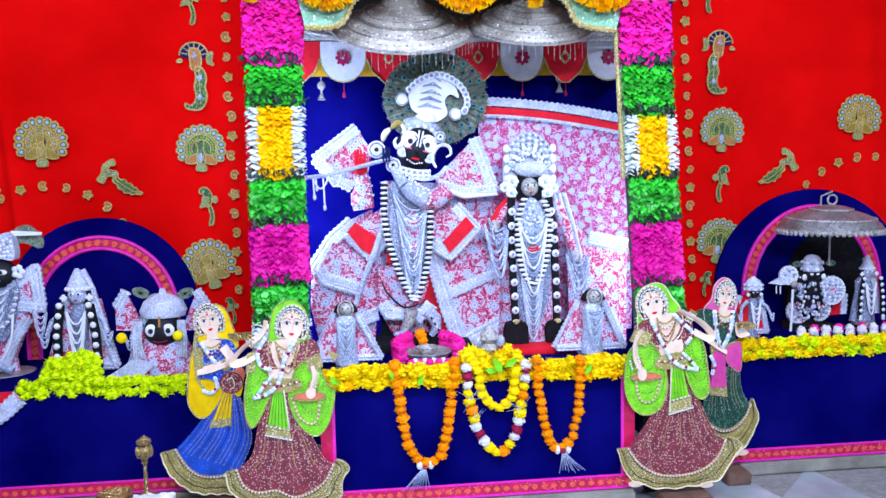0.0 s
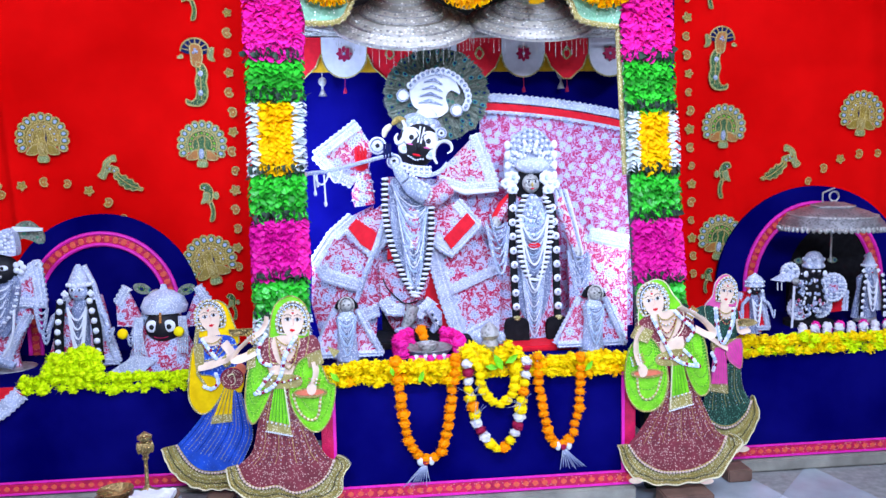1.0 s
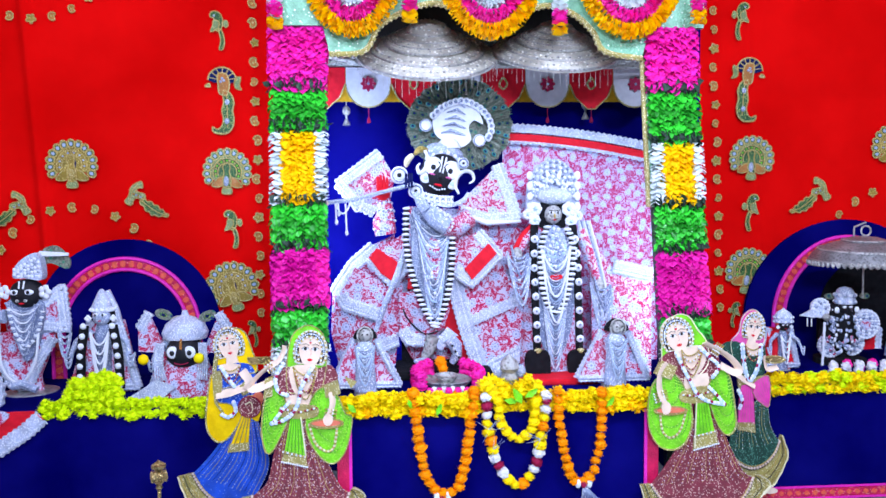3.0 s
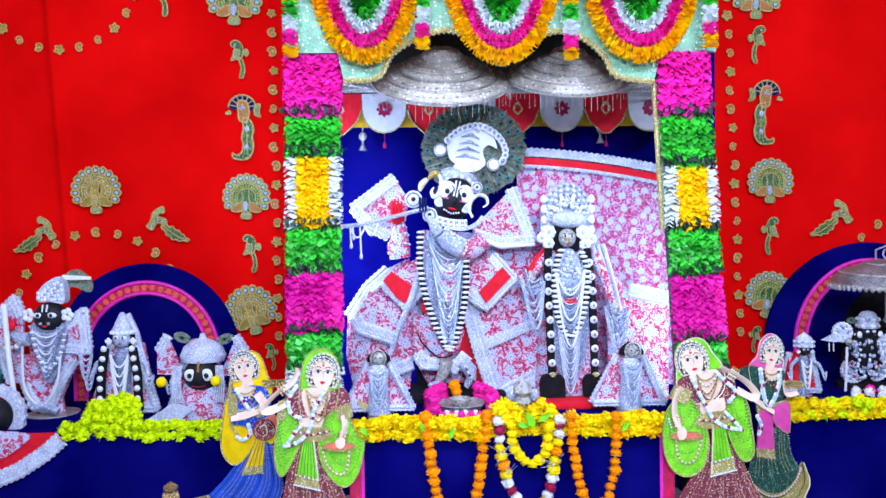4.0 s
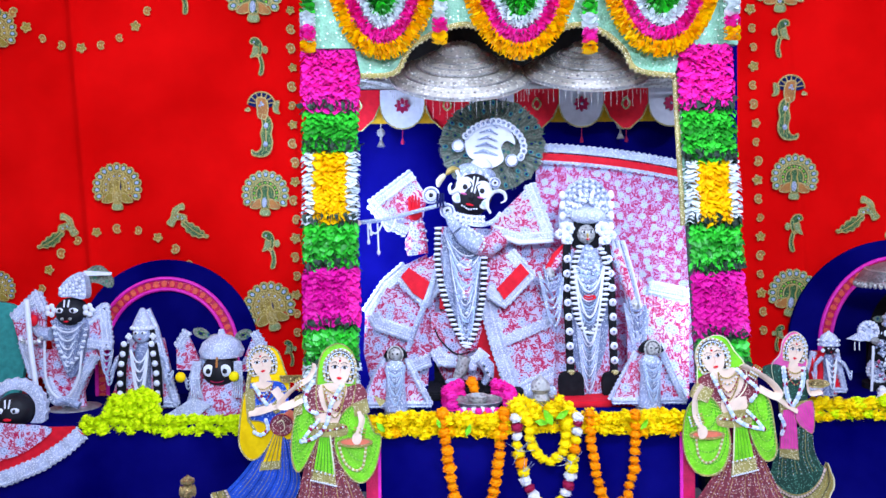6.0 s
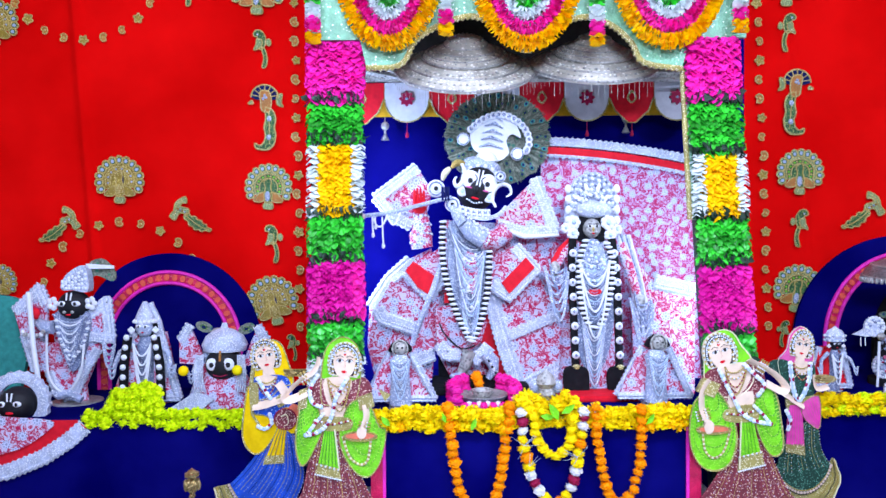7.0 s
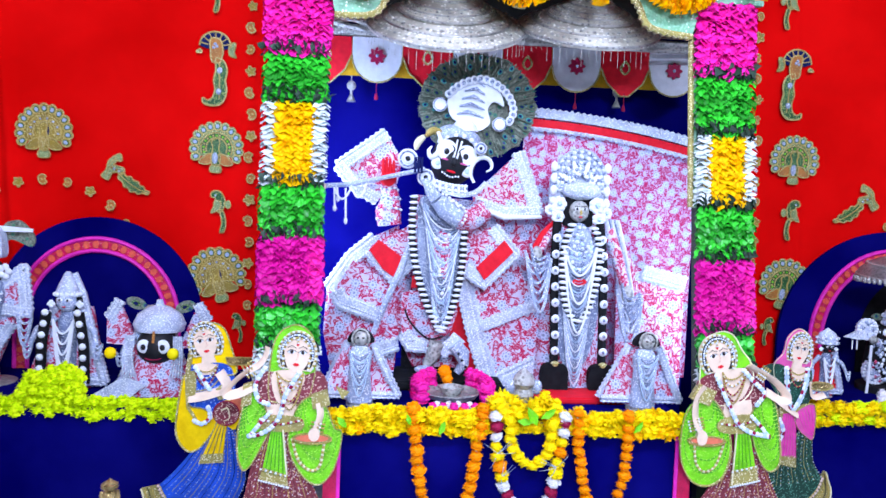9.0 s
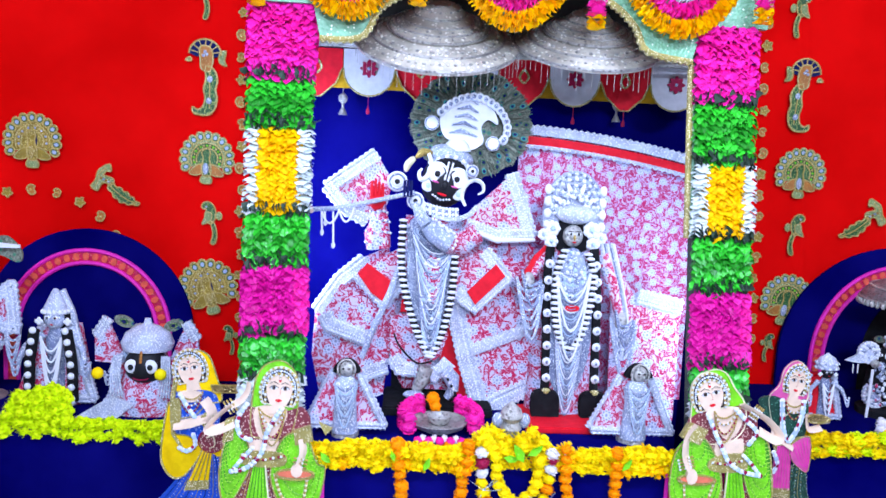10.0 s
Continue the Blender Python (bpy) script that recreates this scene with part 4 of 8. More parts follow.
    s.slab(oval(cx, top - 0.11, 0.055, 0.1, 24), 3.51, 0.012, BRIGHT)
    for k in range(34):
        q, r = rng.uniform(0, 6.28), math.sqrt(rng.random())
        s.ball((cx + 0.05 * r * math.cos(q), 3.508, top - 0.11 + 0.095 * r * math.sin(q)), 0.0085, (WHITE, PALE_BLUE, PEARL)[k % 3], 7)
    p = (0.811, 1.140)
    s.slab(oval(p[0], p[1], 0.03, 0.014, 14), 3.505, 0.008, RED)
    ring = curve([(0.766, 1.377), (0.738, 1.287), (0.737, 1.154), (0.754, 1.047), (0.794, 0.977), (0.837, 0.993), (0.872, 1.099), (0.890, 1.232), (0.882, 1.317), (0.862, 1.365)], 6, False)
    s.tube([(a, 3.51, b) for a, b in ring], 0.013, BLACK, 6)
    beads(s, ring, 3.498, 0.0195, (WHITE,), 0.0245, 0.4)
    strings(s, (cx - 0.07, top - 0.1), (cx + 0.07, top - 0.1), 3.5, 0.36, 3, WHITE, 0.005)
    # black plaits with rosettes, ending in wide tassels
    for pts in ([(0.711, 1.388), (0.706, 1.206), (0.715, 1.019), (0.723, 0.788)], [(0.893, 1.385), (0.915, 1.203), (0.922, 1.016), (0.928, 0.785)]):
        line = curve(pts, 8, False)
        s.tube([(a, 3.53, b) for a, b in line], 0.025, BLACK_CLOTH, 8, 0.6)
        for a, b in evenly(line, 0.068)[1:-1]:
            s.ball((a, 3.512, b), (0.0185, 0.01, 0.0185), WHITE, 12)
            s.ball((a, 3.503, b), 0.007, PEARL, 7)
        a, b = line[-1]
        s.ball((a, 3.51, b), (0.02, 0.014, 0.014), GOLD_LACE, 10)
        bag = curve([(a - 0.045, b - 0.005), (a + 0.045, b - 0.005), (a + 0.058, b - 0.07), (a + 0.05, b - 0.155), (a - 0.03, b - 0.16), (a - 0.058, b - 0.08)], 4)
        s.slab(bag, 3.5, 0.04, BLACK_CLOTH)
    # arms, red sleeve edge, loops of pearls
    for pts, red in (([(0.720, 1.360), (0.668, 1.317), (0.624, 1.245)], True), ([(0.939, 1.357), (0.982, 1.240), (1.019, 1.091)], False)):
        s.tube([W3(p, 3.58 - 0.03 * i) for i, p in enumerate(pts)], [0.03, 0.026, 0.018], BROCADE, 10)
        if red:
            s.tube([(p[0] - 0.012, 3.575 - 0.03 * i, p[1] + 0.02) for i, p in enumerate(pts)], 0.014, RED, 8)
        b = pts[-1]
        s.ball((b[0], 3.51, b[1]), (0.026, 0.018, 0.04), SILVER, 12)
        strings(s, (b[0] - 0.05, b[1] + 0.02), (b[0] + 0.06, b[1] - 0.01), 3.5, 0.24, 6, BRIGHT, 0.0065, 0.04)
        strings(s, (b[0] - 0.03, b[1] + 0.05), (b[0] + 0.05, b[1] + 0.01), 3.495, 0.13, 3, PEARL, 0.006, 0.03)
    # long veil that falls to the ground on one side
    cloth(s, [(0.967, 1.414), (1.021, 1.132), (1.038, 0.610), (1.333, 0.620), (1.332, 1.114), (1.134, 1.159), (1.039, 1.301)], 3.68, edge=((5, 4),), width=0.045)
    for k in range(8):
        s.tube([(a + 0.0085 * k, 3.62 - 0.003 * (k % 2), b) for a, b in curve([(0.938, 1.402), (0.981, 1.251), (1.018, 1.086), (1.038, 0.908)], 5, False)], 0.0055, (LACE, WHITE, PEARL)[k % 3], 5)
    return s.done("idol", None, "crowned idol with pearl strings and black plaits on the altar", "statue")


def small_idol(x, y, z, h, skin, label, flare=0.36, crown="cone", plaits=False, cape=True, shift=0.0, robe=None, eyes=True, wings=True):
    """A small robed idol of height h standing or sitting at (x, y, z)."""
    s = Shape()
    robe = robe or BROCADE
    s.lathe((x, y + 0.02, z - 0.02), [(0.16 * h, 0.0), (0.16 * h, 0.021), (0.05 * h, 0.022)], SILVER, 18)
    w = flare * h
    a = [(x - w, z + 0.05 * h), (x + w, z + 0.05 * h), (x + 0.16 * h + shift, z + 0.68 * h), (x - 0.16 * h + shift, z + 0.68 * h)]
    if cape:
        cloth(s, a, y + 0.05, robe, edge=((0, 1), (3, 0), (1, 2)), width=0.04 * h + 0.003, teeth=0.01, lean=lambda u, v: -0.2 * max(0, z + 0.68 * h - v))
    s.lathe((x, y, z), [(0.09 * h, 0.0), (0.085 * h, 0.1 * h), (0.07 * h, 0.4 * h), (0.085 * h, 0.56 * h), (0.05 * h, 0.66 * h)], PEARL, 20, 1, 0.75)
    s.lathe((x, y + 0.03, z), [(0.2 * h, 0.0), (0.17 * h, 0.2 * h), (0.12 * h, 0.45 * h), (0.13 * h, 0.6 * h), (0.05 * h, 0.67 * h)], robe, 20, 1, 0.5)
    for k in range(5):
        strings(s, (x - 0.085 * h, z + 0.6 * h), (x + 0.085 * h, z + 0.6 * h), y - 0.1 * h, (0.12 + 0.09 * k) * h, 1, WHITE, 0.008 * h + 0.001)
    if plaits:
        for side in (-1, 1):
            line = [(x + side * 0.13 * h, z + 0.66 * h), (x + side * 0.17 * h, z + 0.4 * h), (x + side * 0.18 * h, z + 0.06 * h)]
            s.tube([(p, y - 0.11 * h, q) for p, q in line], 0.045 * h, BLACK_CLOTH, 8, 0.6)
            beads(s, line, y - 0.14 * h, 0.03 * h, (WHITE,), 0.095 * h)
    if wings:
        for side in (-1, 1):
            s.tube([(x + side * 0.1 * h, y, z + 0.6 * h), (x + side * 0.23 * h, y - 0.05 * h, z + 0.5 * h), (x + side * 0.27 * h, y - 0.1 * h, z + 0.38 * h)], [0.035 * h, 0.03 * h, 0.02 * h], BRIGHT, 10)
            strings(s, (x + side * 0.24 * h, z + 0.42 * h), (x + side * 0.32 * h, z + 0.4 * h), y - 0.1 * h, 0.14 * h, 3, BRIGHT, 0.01 * h)
    if skin == BRIGHT:
        s.ball((x + shift, y + 0.01 * h, z + 0.74 * h), (0.115 * h, 0.07 * h, 0.1 * h), BLACK_CLOTH, 16)
    face(s, (x + shift, z + 0.74 * h), 0.085 * h, 0.09 * h, skin, y - 0.03 * h, eyes and crown != "none", 0, 1.1)
    for side in (-1, 1) if crown != "none" else ():
        for k in range(4):
            q = k * math.pi / 2
            s.ball((x + shift + side * 0.115 * h + 0.018 * h * math.cos(q), y - 0.06 * h, z + 0.72 * h + 0.018 * h * math.sin(q)), (0.018 * h, 0.012 * h, 0.018 * h), WHITE, 7)
    if crown == "none":
        hood = [(-0.2, 0.7), (-0.17, 0.77), (-0.09, 0.83), (0.0, 0.85), (0.09, 0.83), (0.17, 0.77), (0.2, 0.7), (0.1, 0.68), (-0.1, 0.68)]
        s.slab(curve([(x + shift + 0.78 * u * h, z + v * h) for u, v in hood], 4), y, 0.02, BLACK_CLOTH)
        ring = [(x + shift + 0.1 * h * math.cos(q), z + 0.74 * h + 0.115 * h * math.sin(q)) for q in [2 * math.pi * k / 16 for k in range(17)]]
        s.tube([(a, y - 0.05 * h, b) for a, b in ring], 0.012 * h, SILVER, 6)
        for side in (-1, 1):
            s.ball((x + shift + side * 0.032 * h, y - 0.1 * h, z + 0.76 * h), (0.016 * h, 0.006, 0.01 * h), BLACK, 8)
        s.lathe((x, y - 0.02 * h, z), [(0.15 * h, 0.0), (0.14 * h, 0.12 * h), (0.12 * h, 0.4 * h), (0.14 * h, 0.58 * h), (0.08 * h, 0.66 * h)], BRIGHT, 20, 1, 0.7)
        for k in range(12):
            strings(s, (x - 0.12 * h, z + 0.62 * h), (x + 0.12 * h, z + 0.62 * h), y - 0.135 * h, (0.06 + 0.042 * k) * h, 1, (BRIGHT, PEARL, PALE_BLUE)[k % 3], 0.0032)
    if crown == "dome":
        s.lathe((x + shift, y - 0.01 * h, z + 0.79 * h), [(0.15 * h, 0), (0.16 * h, 0.03 * h), (0.15 * h, 0.1 * h), (0.11 * h, 0.17 * h), (0.03 * h, 0.22 * h), (0.012 * h, 0.24 * h)], LACE, 20, 1, 0.8)
        for k in range(36):
            q = 2 * math.pi * (k % 18) / 18
            s.ball((x + shift + 0.155 * h * math.cos(q), y - 0.01 * h + 0.125 * h * math.sin(q), z + (0.81 + 0.07 * (k // 18)) * h), 0.02 * h, WHITE if k % 2 else BRIGHT, 7)
    if crown == "cone":
        s.lathe((x + shift, y - 0.01 * h, z + 0.78 * h), [(0.1 * h, 0), (0.095 * h, 0.05 * h), (0.065 * h, 0.12 * h), (0.035 * h, 0.18 * h), (0.018 * h, 0.21 * h)], LACE, 18, 1, 0.8)
        for k in range(14):
            q = 2 * math.pi * k / 14
            s.ball((x + shift + 0.1 * h * math.cos(q), y - 0.01 * h + 0.08 * h * math.sin(q), z + 0.8 * h), 0.02 * h, WHITE, 7)
        line = [(x + shift + 0.05 * h, z + 0.98 * h), (x + 0.13 * h, z + 0.8 * h), (x + 0.2 * h, z + 0.5 * h), (x + 0.27 * h, z + 0.12 * h)]
        s.band(line, y + 0.01, 0.085 * h, 0.015, LACE, 0.01, 1)
    return s, label


def finish(made, category="statue"):
    s, label = made
    return s.done("idol", None, label, category)


# pink curtain behind the crowned idol
def curtain():
    c = thing("curtain", "pink floral curtain with a silver lace top edge", "curtain", at=(1.0, 3.86, 0.66))
    x0, x1 = (0.610, 1.511)[0], 1.43
    s = Shape()
    n, m = 40, 24
    top = lambda u: (0.654, 1.862)[1] - 0.03 * u - 0.085 * u * u
    vs, fs = [], []
    for j in range(m + 1):
        for i in range(n + 1):
            u, v = i / n, j / m
            x = x0 + (x1 - x0) * u
            z = 0.66 + (top(u) - 0.66) * v
            vs.append((x, 3.86 + 0.012 * math.sin(u * 21 + v) * (1 - 0.6 * v) + 0.01 * noise.noise(Vector((x * 5, z * 2, 0))), z))
    for j in range(m):
        for i in range(n):
            a = j * (n + 1) + i
            fs.append((a, a + 1, a + n + 2, a + n + 1))
    s.add(vs, fs, CURTAIN_CLOTH)
    put(s.done("cloth", smooth=60), c)
    line = [(x0 + (x1 - x0) * i / 20, top(i / 20) - 0.005) for i in range(21)]
    put(Shape().band([(a, b - 0.012) for a, b in line], 3.835, -0.034, 0.004, RED, 0.012, -1).done("red_band", label="plain red band"), c)
    put(Shape().band([(a, b - 0.046) for a, b in line], 3.834, -0.012, 0.005, LACE, 0.016, -1).done("scallop_braid", label="narrow white scalloped braid"), c)
    put(Shape().band(line, 3.83, 0.036, 0.006, LACE, 0.014, -1).done("lace_edge", label="silver scalloped lace"), c)


flute_idol()
crowned_idol()
curtain()
# the two small idols at the front of the altar
finish(small_idol(-0.085, 3.29, 0.675, 0.33, SILVER, "small silver idol with flared pink floral robe on the altar", 0.47, "none", wings=False))
finish(small_idol(1.03, 3.3, 0.675, 0.345, SILVER, "small silver idol with flared pink floral robe on the altar", 0.47, "none", wings=False, shift=0.01))
# idols of the left side altar
made = small_idol(-1.425, 3.9, 0.547, 0.535, BRIGHT, "crowned idol in pink robe with black plaits and white veil", 0.33, "cone", True)
finish(made)
s, lab = small_idol(-1.035, 3.86, 0.547, 0.46, BLACK, "seated black-faced idol with large round eyes and white turban", 0.36, "none", eyes=False)
cx, cz = -1.000, 0.771
s.ball((cx, 3.81, cz - 0.005), (0.092, 0.08, 0.085), BLACK, 22)
for side in (-1, 1):
    s.ball((cx + side * 0.041, 3.742, cz + 0.004), (0.029, 0.01, 0.031), WHITE, 18)
    s.ball((cx + side * 0.041, 3.732, cz + 0.002), (0.012, 0.007, 0.013), BLACK, 14)
s.tube([(cx + 0.035 * math.cos(a), 3.737, cz - 0.042 + 0.012 * math.sin(a)) for a in [math.pi * (1.1 + 0.8 * i / 10) for i in range(11)]], 0.0024, WINE_FLOWER, 6)
s.tube([(cx, 3.735, cz + 0.02), (cx, 3.745, cz + 0.07)], 0.006, ORANGE_APPLIQUE, 6)
for side in (-1, 1):
    for k in range(5):
        s.tube([(cx + side * (0.085 + 0.008 * k), 3.75, cz + 0.05), (cx + side * (0.09 + 0.009 * k), 3.735, cz - 0.04), (cx + side * (0.075 + 0.012 * k), 3.73, cz - 0.13)], 0.0045, LACE, 5)
s.lathe((cx, 3.83, cz + 0.06), [(0.105, 0), (0.115, 0.03), (0.095, 0.075), (0.05, 0.105), (0.02, 0.115), (0.012, 0.14)], LACE, 22, 1, 0.8)
for side, px in ((-1, (-1.181, 0.821)), (1, (-0.848, 0.814))):
    cloth(s, [(px[0] - side * 0.08, px[1] - 0.07), (px[0] + side * 0.06, px[1] - 0.06), (px[0] + side * 0.06, px[1] + 0.06), (px[0] + side * 0.01, px[1] + 0.14)], 3.86, edge=((2, 3),), width=0.028)
for px, t in (((-1.110, 0.948), 160), ((-0.895, 0.937), 20)):
    s.slab(oval(px[0], px[1], 0.045, 0.026, 16, turn=t), 3.85, 0.008, PEACOCK)
    s.slab(oval(px[0], px[1], 0.02, 0.013, 12, turn=t), 3.846, 0.006, GREEN_APPLIQUE)
    s.slab(oval(px[0], px[1], 0.01, 0.007, 10, turn=t), 3.842, 0.006, NAVY)
for px in ((-1.171, 0.750), (-0.907, 0.751)):
    s.ball((px[0], 3.71, px[1]), (0.026, 0.02, 0.026), YELLOW_FLOWER, 12)
cloth(s, [(-1.284, 0.540), (-1.126, 0.521), (-1.028, 0.606), (-1.119, 0.644)], 3.73, LACE, thick=0.015)
s.lathe((cx, 3.83, 0.55), [(0.17, 0.0), (0.165, 0.05), (0.13, 0.12), (0.1, 0.17)], BROCADE, 22, 1, 0.55)
finish((s, lab))
# staff-bearing idol: black head in a white turban, wide stiff sleeves
s, lab = Shape(), "black-faced idol in pink robe holding a white staff"
px = (-1.824, 0.675)[0]
s.lathe((px, 3.98, 0.527), [(0.13, 0.0), (0.13, 0.021), (0.05, 0.024)], SILVER, 18)
s.lathe((px, 3.99, 0.547), [(0.06, 0.0), (0.05, 0.08), (0.1, 0.2), (0.12, 0.38), (0.1, 0.47), (0.04, 0.5)], BROCADE, 20, 1, 0.6)
s.slab(curve([(-1.892, 1.02), (-1.793, 1.031), (-1.718, 1.012), (-1.733, 0.86), (-1.805, 0.714), (-1.872, 0.862)], 4), 3.905, 0.03, PEARL)
hx, hz = (-1.803, 1.058)
s.ball((hx, 3.93, hz), (0.083, 0.07, 0.075), BLACK, 22)
for side in (-1, 1):
    s.ball((hx + side * 0.035, 3.868, hz + 0.012), (0.025, 0.008, 0.014), WHITE, 14)
    s.ball((hx + side * 0.033, 3.861, hz + 0.012), (0.009, 0.005, 0.01), BLACK, 10)
    s.tube([(hx + side * 0.01, 3.863, hz + 0.03), (hx + side * 0.012, 3.875, hz + 0.066)], 0.0042, WHITE, 6)
    for k in range(5):
        q = 2 * math.pi * k / 5
        s.ball((hx + side * 0.098 + 0.018 * math.cos(q), 3.9, hz + 0.01 + 0.022 * math.sin(q)), (0.016, 0.01, 0.016), WHITE, 8)
    s.ball((hx + side * 0.02, 3.862, hz - 0.03), (0.01, 0.005, 0.008), SILVER, 8)
s.ball((hx, 3.862, hz - 0.044), (0.014, 0.005, 0.005), RED, 8)
line = curve([(-1.855, 1.140), (-1.848, 1.190), (-1.807, 1.236), (-1.743, 1.264), (-1.720, 1.211), (-1.722, 1.129), (-1.791, 1.136)], 5)
s.slab(line, 3.9, 0.06, LACE)
for k in range(40):
    u, w = (k % 8) / 7, (k // 8) / 4
    a, b = (-1.849, 1.143), (-1.731, 1.247)
    x, z = a[0] + (b[0] - a[0]) * u, a[1] + 0.004 + (0.035 + 0.06 * u) * w
    s.ball((x, 3.899, z), (0.0085, 0.006, 0.008), WHITE if k % 3 else BRIGHT, 8)
s.slab(curve([(-1.755, 1.193), (-1.741, 1.273), (-1.670, 1.295), (-1.607, 1.229), (-1.620, 1.176), (-1.701, 1.207)], 4), 3.97, 0.01, PEACOCK)
s.slab([(-1.744, 1.271), (-1.600, 1.260), (-1.601, 1.245), (-1.744, 1.244)], 3.94, 0.008, WHITE)
cloth(s, [(-2.129, 1.031), (-1.992, 1.159), (-1.953, 1.064), (-1.963, 0.827), (-2.080, 0.835)], 3.95, edge=((0, 1), (1, 2)), width=0.034)
cloth(s, [(-1.756, 0.997), (-1.631, 1.090), (-1.612, 0.871), (-1.752, 0.885)], 3.93, edge=((0, 1, 2, 3),), width=0.034)
cloth(s, [(-2.079, 0.904), (-1.957, 0.858), (-1.694, 0.890), (-1.683, 0.824), (-1.761, 0.707), (-1.810, 0.590), (-1.858, 0.567), (-1.927, 0.627), (-1.954, 0.710), (-2.024, 0.711)], 3.94, edge=((9, 0), (3, 4, 5, 6, 7, 8)), width=0.03)
a, b = (-1.898, 1.015), (-1.724, 1.006)
for k in range(16):
    f = k / 15
    strings(s, (a[0] + 0.03 * f, a[1]), (b[0] - 0.03 * f, b[1]), 3.895 - 0.002 * (k % 3), 0.04 + 0.22 * f, 1, (BRIGHT, WHITE, PEARL)[k % 3], 0.005)
beads(s, curve([(-1.877, 0.982), (-1.850, 0.865), (-1.794, 0.794), (-1.735, 0.875), (-1.710, 0.979)], 5, False), 3.882, 0.012, (WHITE, PEARL), 0.016, 0.7)
s.tube([W3(p, 3.88) for p in curve([(-1.924, 0.953), (-1.922, 0.720), (-1.872, 0.626), (-1.809, 0.625), (-1.755, 0.717), (-1.735, 0.863)], 5, False)], 0.0065, WHITE, 6)
strings(s, (-1.642, 0.879), (-1.579, 0.861), 3.89, 0.13, 4, BRIGHT, 0.006)
s.tube([W3(p, 3.88) for p in [(-1.890, 0.950), (-1.936, 0.951), (-1.976, 0.986)]], [0.036, 0.034, 0.02], BRIGHT, 10)
s.ball(W3((-1.953, 1.025), 3.83), (0.024, 0.016, 0.03), RED, 12)
for k in range(6):
    q = math.pi * k / 5
    s.ball(((-1.961, 0.934)[0] + 0.05 * math.cos(q), 3.82, (-1.961, 0.934)[1] - 0.02 * math.sin(q)), 0.013, WHITE if k % 2 else SILVER, 8)
s.tube([W3(p, 3.79) for p in [(-1.963, 1.137), (-1.946, 0.881), (-1.926, 0.710), (-1.908, 0.487)]], [0.014, 0.013, 0.013, 0.014], WHITE, 10)
s.tube([W3(p, 3.86) for p in [(-1.897, 0.622), (-1.857, 0.598), (-1.811, 0.612), (-1.742, 0.581)]], [0.014, 0.02, 0.024, 0.02], BRIGHT, 8)
finish((s, lab))
# round-headed idol on a red cloth
s = Shape()
x, z = -1.956, 0.613
s.ball((x, 3.66, z - 0.005), (0.088, 0.08, 0.085), BLACK, 22)
for side in (-1, 1):
    s.ball((x + side * 0.036, 3.588, z + 0.008), (0.022, 0.008, 0.014), WHITE, 14)
    s.ball((x + side * 0.036, 3.581, z + 0.008), (0.008, 0.005, 0.009), BLACK, 10)
    s.tube([(x + side * 0.008, 3.585, z + 0.02), (x + side * 0.012, 3.592, z + 0.06)], 0.004, WHITE, 6)
s.ball((x, 3.586, z - 0.035), (0.02, 0.008, 0.008), RED, 12)
s.band([(x + 0.1 * math.cos(a), z + 0.1 * math.sin(a)) for a in [math.pi * (-0.25 + 1.5 * i / 24) for i in range(25)]], 3.66, 0.045, 0.03, LACE, 0.014, 1)
s.lathe((x - 0.01, 3.68, z - 0.19), [(0.24, 0), (0.22, 0.03), (0.15, 0.06), (0.09, 0.085)], BROCADE, 26, 1, 0.4)
s.done("idol", None, "round black-headed idol with white lace halo on red cloth", "statue")
# right side altar
finish(small_idol((2.038, 0.726)[0], 3.72, 0.622, 0.31, BLACK, "small silver idol with domed crown and red robe", 0.3, "dome", False, robe=RED))
s, lab = Shape(), "small flute-playing idol in ruffled silver robe"
px = (2.432, 0.690)[0]
s.lathe((px, 3.86, 0.62), [(0.13, 0.0), (0.13, 0.03), (0.05, 0.032)], BLACK_CLOTH, 18)
s.lathe((px, 3.87, 0.65), [(0.05, 0.0), (0.06, 0.06), (0.11, 0.1), (0.09, 0.24), (0.03, 0.3)], BLACK_CLOTH, 18, 1, 0.6)
rng = random.Random(17)
for k in range(150):
    q, w = rng.uniform(-1.2, 1.2), rng.uniform(0.02, 0.27)
    r = 0.05 + 0.06 * math.sin(math.pi * min(1.0, w / 0.27))
    s.ball((px + r * math.sin(q), 3.87 - 0.6 * r * math.cos(q) - 0.004, 0.65 + w), (0.008, 0.006, rng.uniform(0.006, 0.014)), (WHITE, BRIGHT, PEARL, BRIGHT, BROCADE)[k % 5], 6)
hx, hz = (2.437, 0.923)
s.ball((hx, 3.84, hz), (0.042, 0.04, 0.042), BLACK, 16)
for side in (-1, 1):
    s.ball((hx + side * 0.017, 3.803, hz + 0.004), (0.011, 0.005, 0.007), WHITE, 8)
    s.ball((hx + side * 0.055, 3.81, hz - 0.012), (0.014, 0.01, 0.018), WHITE, 8)
s.lathe((hx + 0.006, 3.84, hz + 0.018), [(0.05, 0.0), (0.052, 0.025), (0.042, 0.07), (0.028, 0.085), (0.001, 0.092)], LACE, 18)
for k in range(24):
    q = 2 * math.pi * (k % 12) / 12
    s.ball((hx + 0.006 + 0.048 * math.cos(q), 3.84 + 0.048 * math.sin(q), hz + 0.03 + 0.035 * (k // 12)), 0.011, WHITE if k % 2 else BRIGHT, 7)


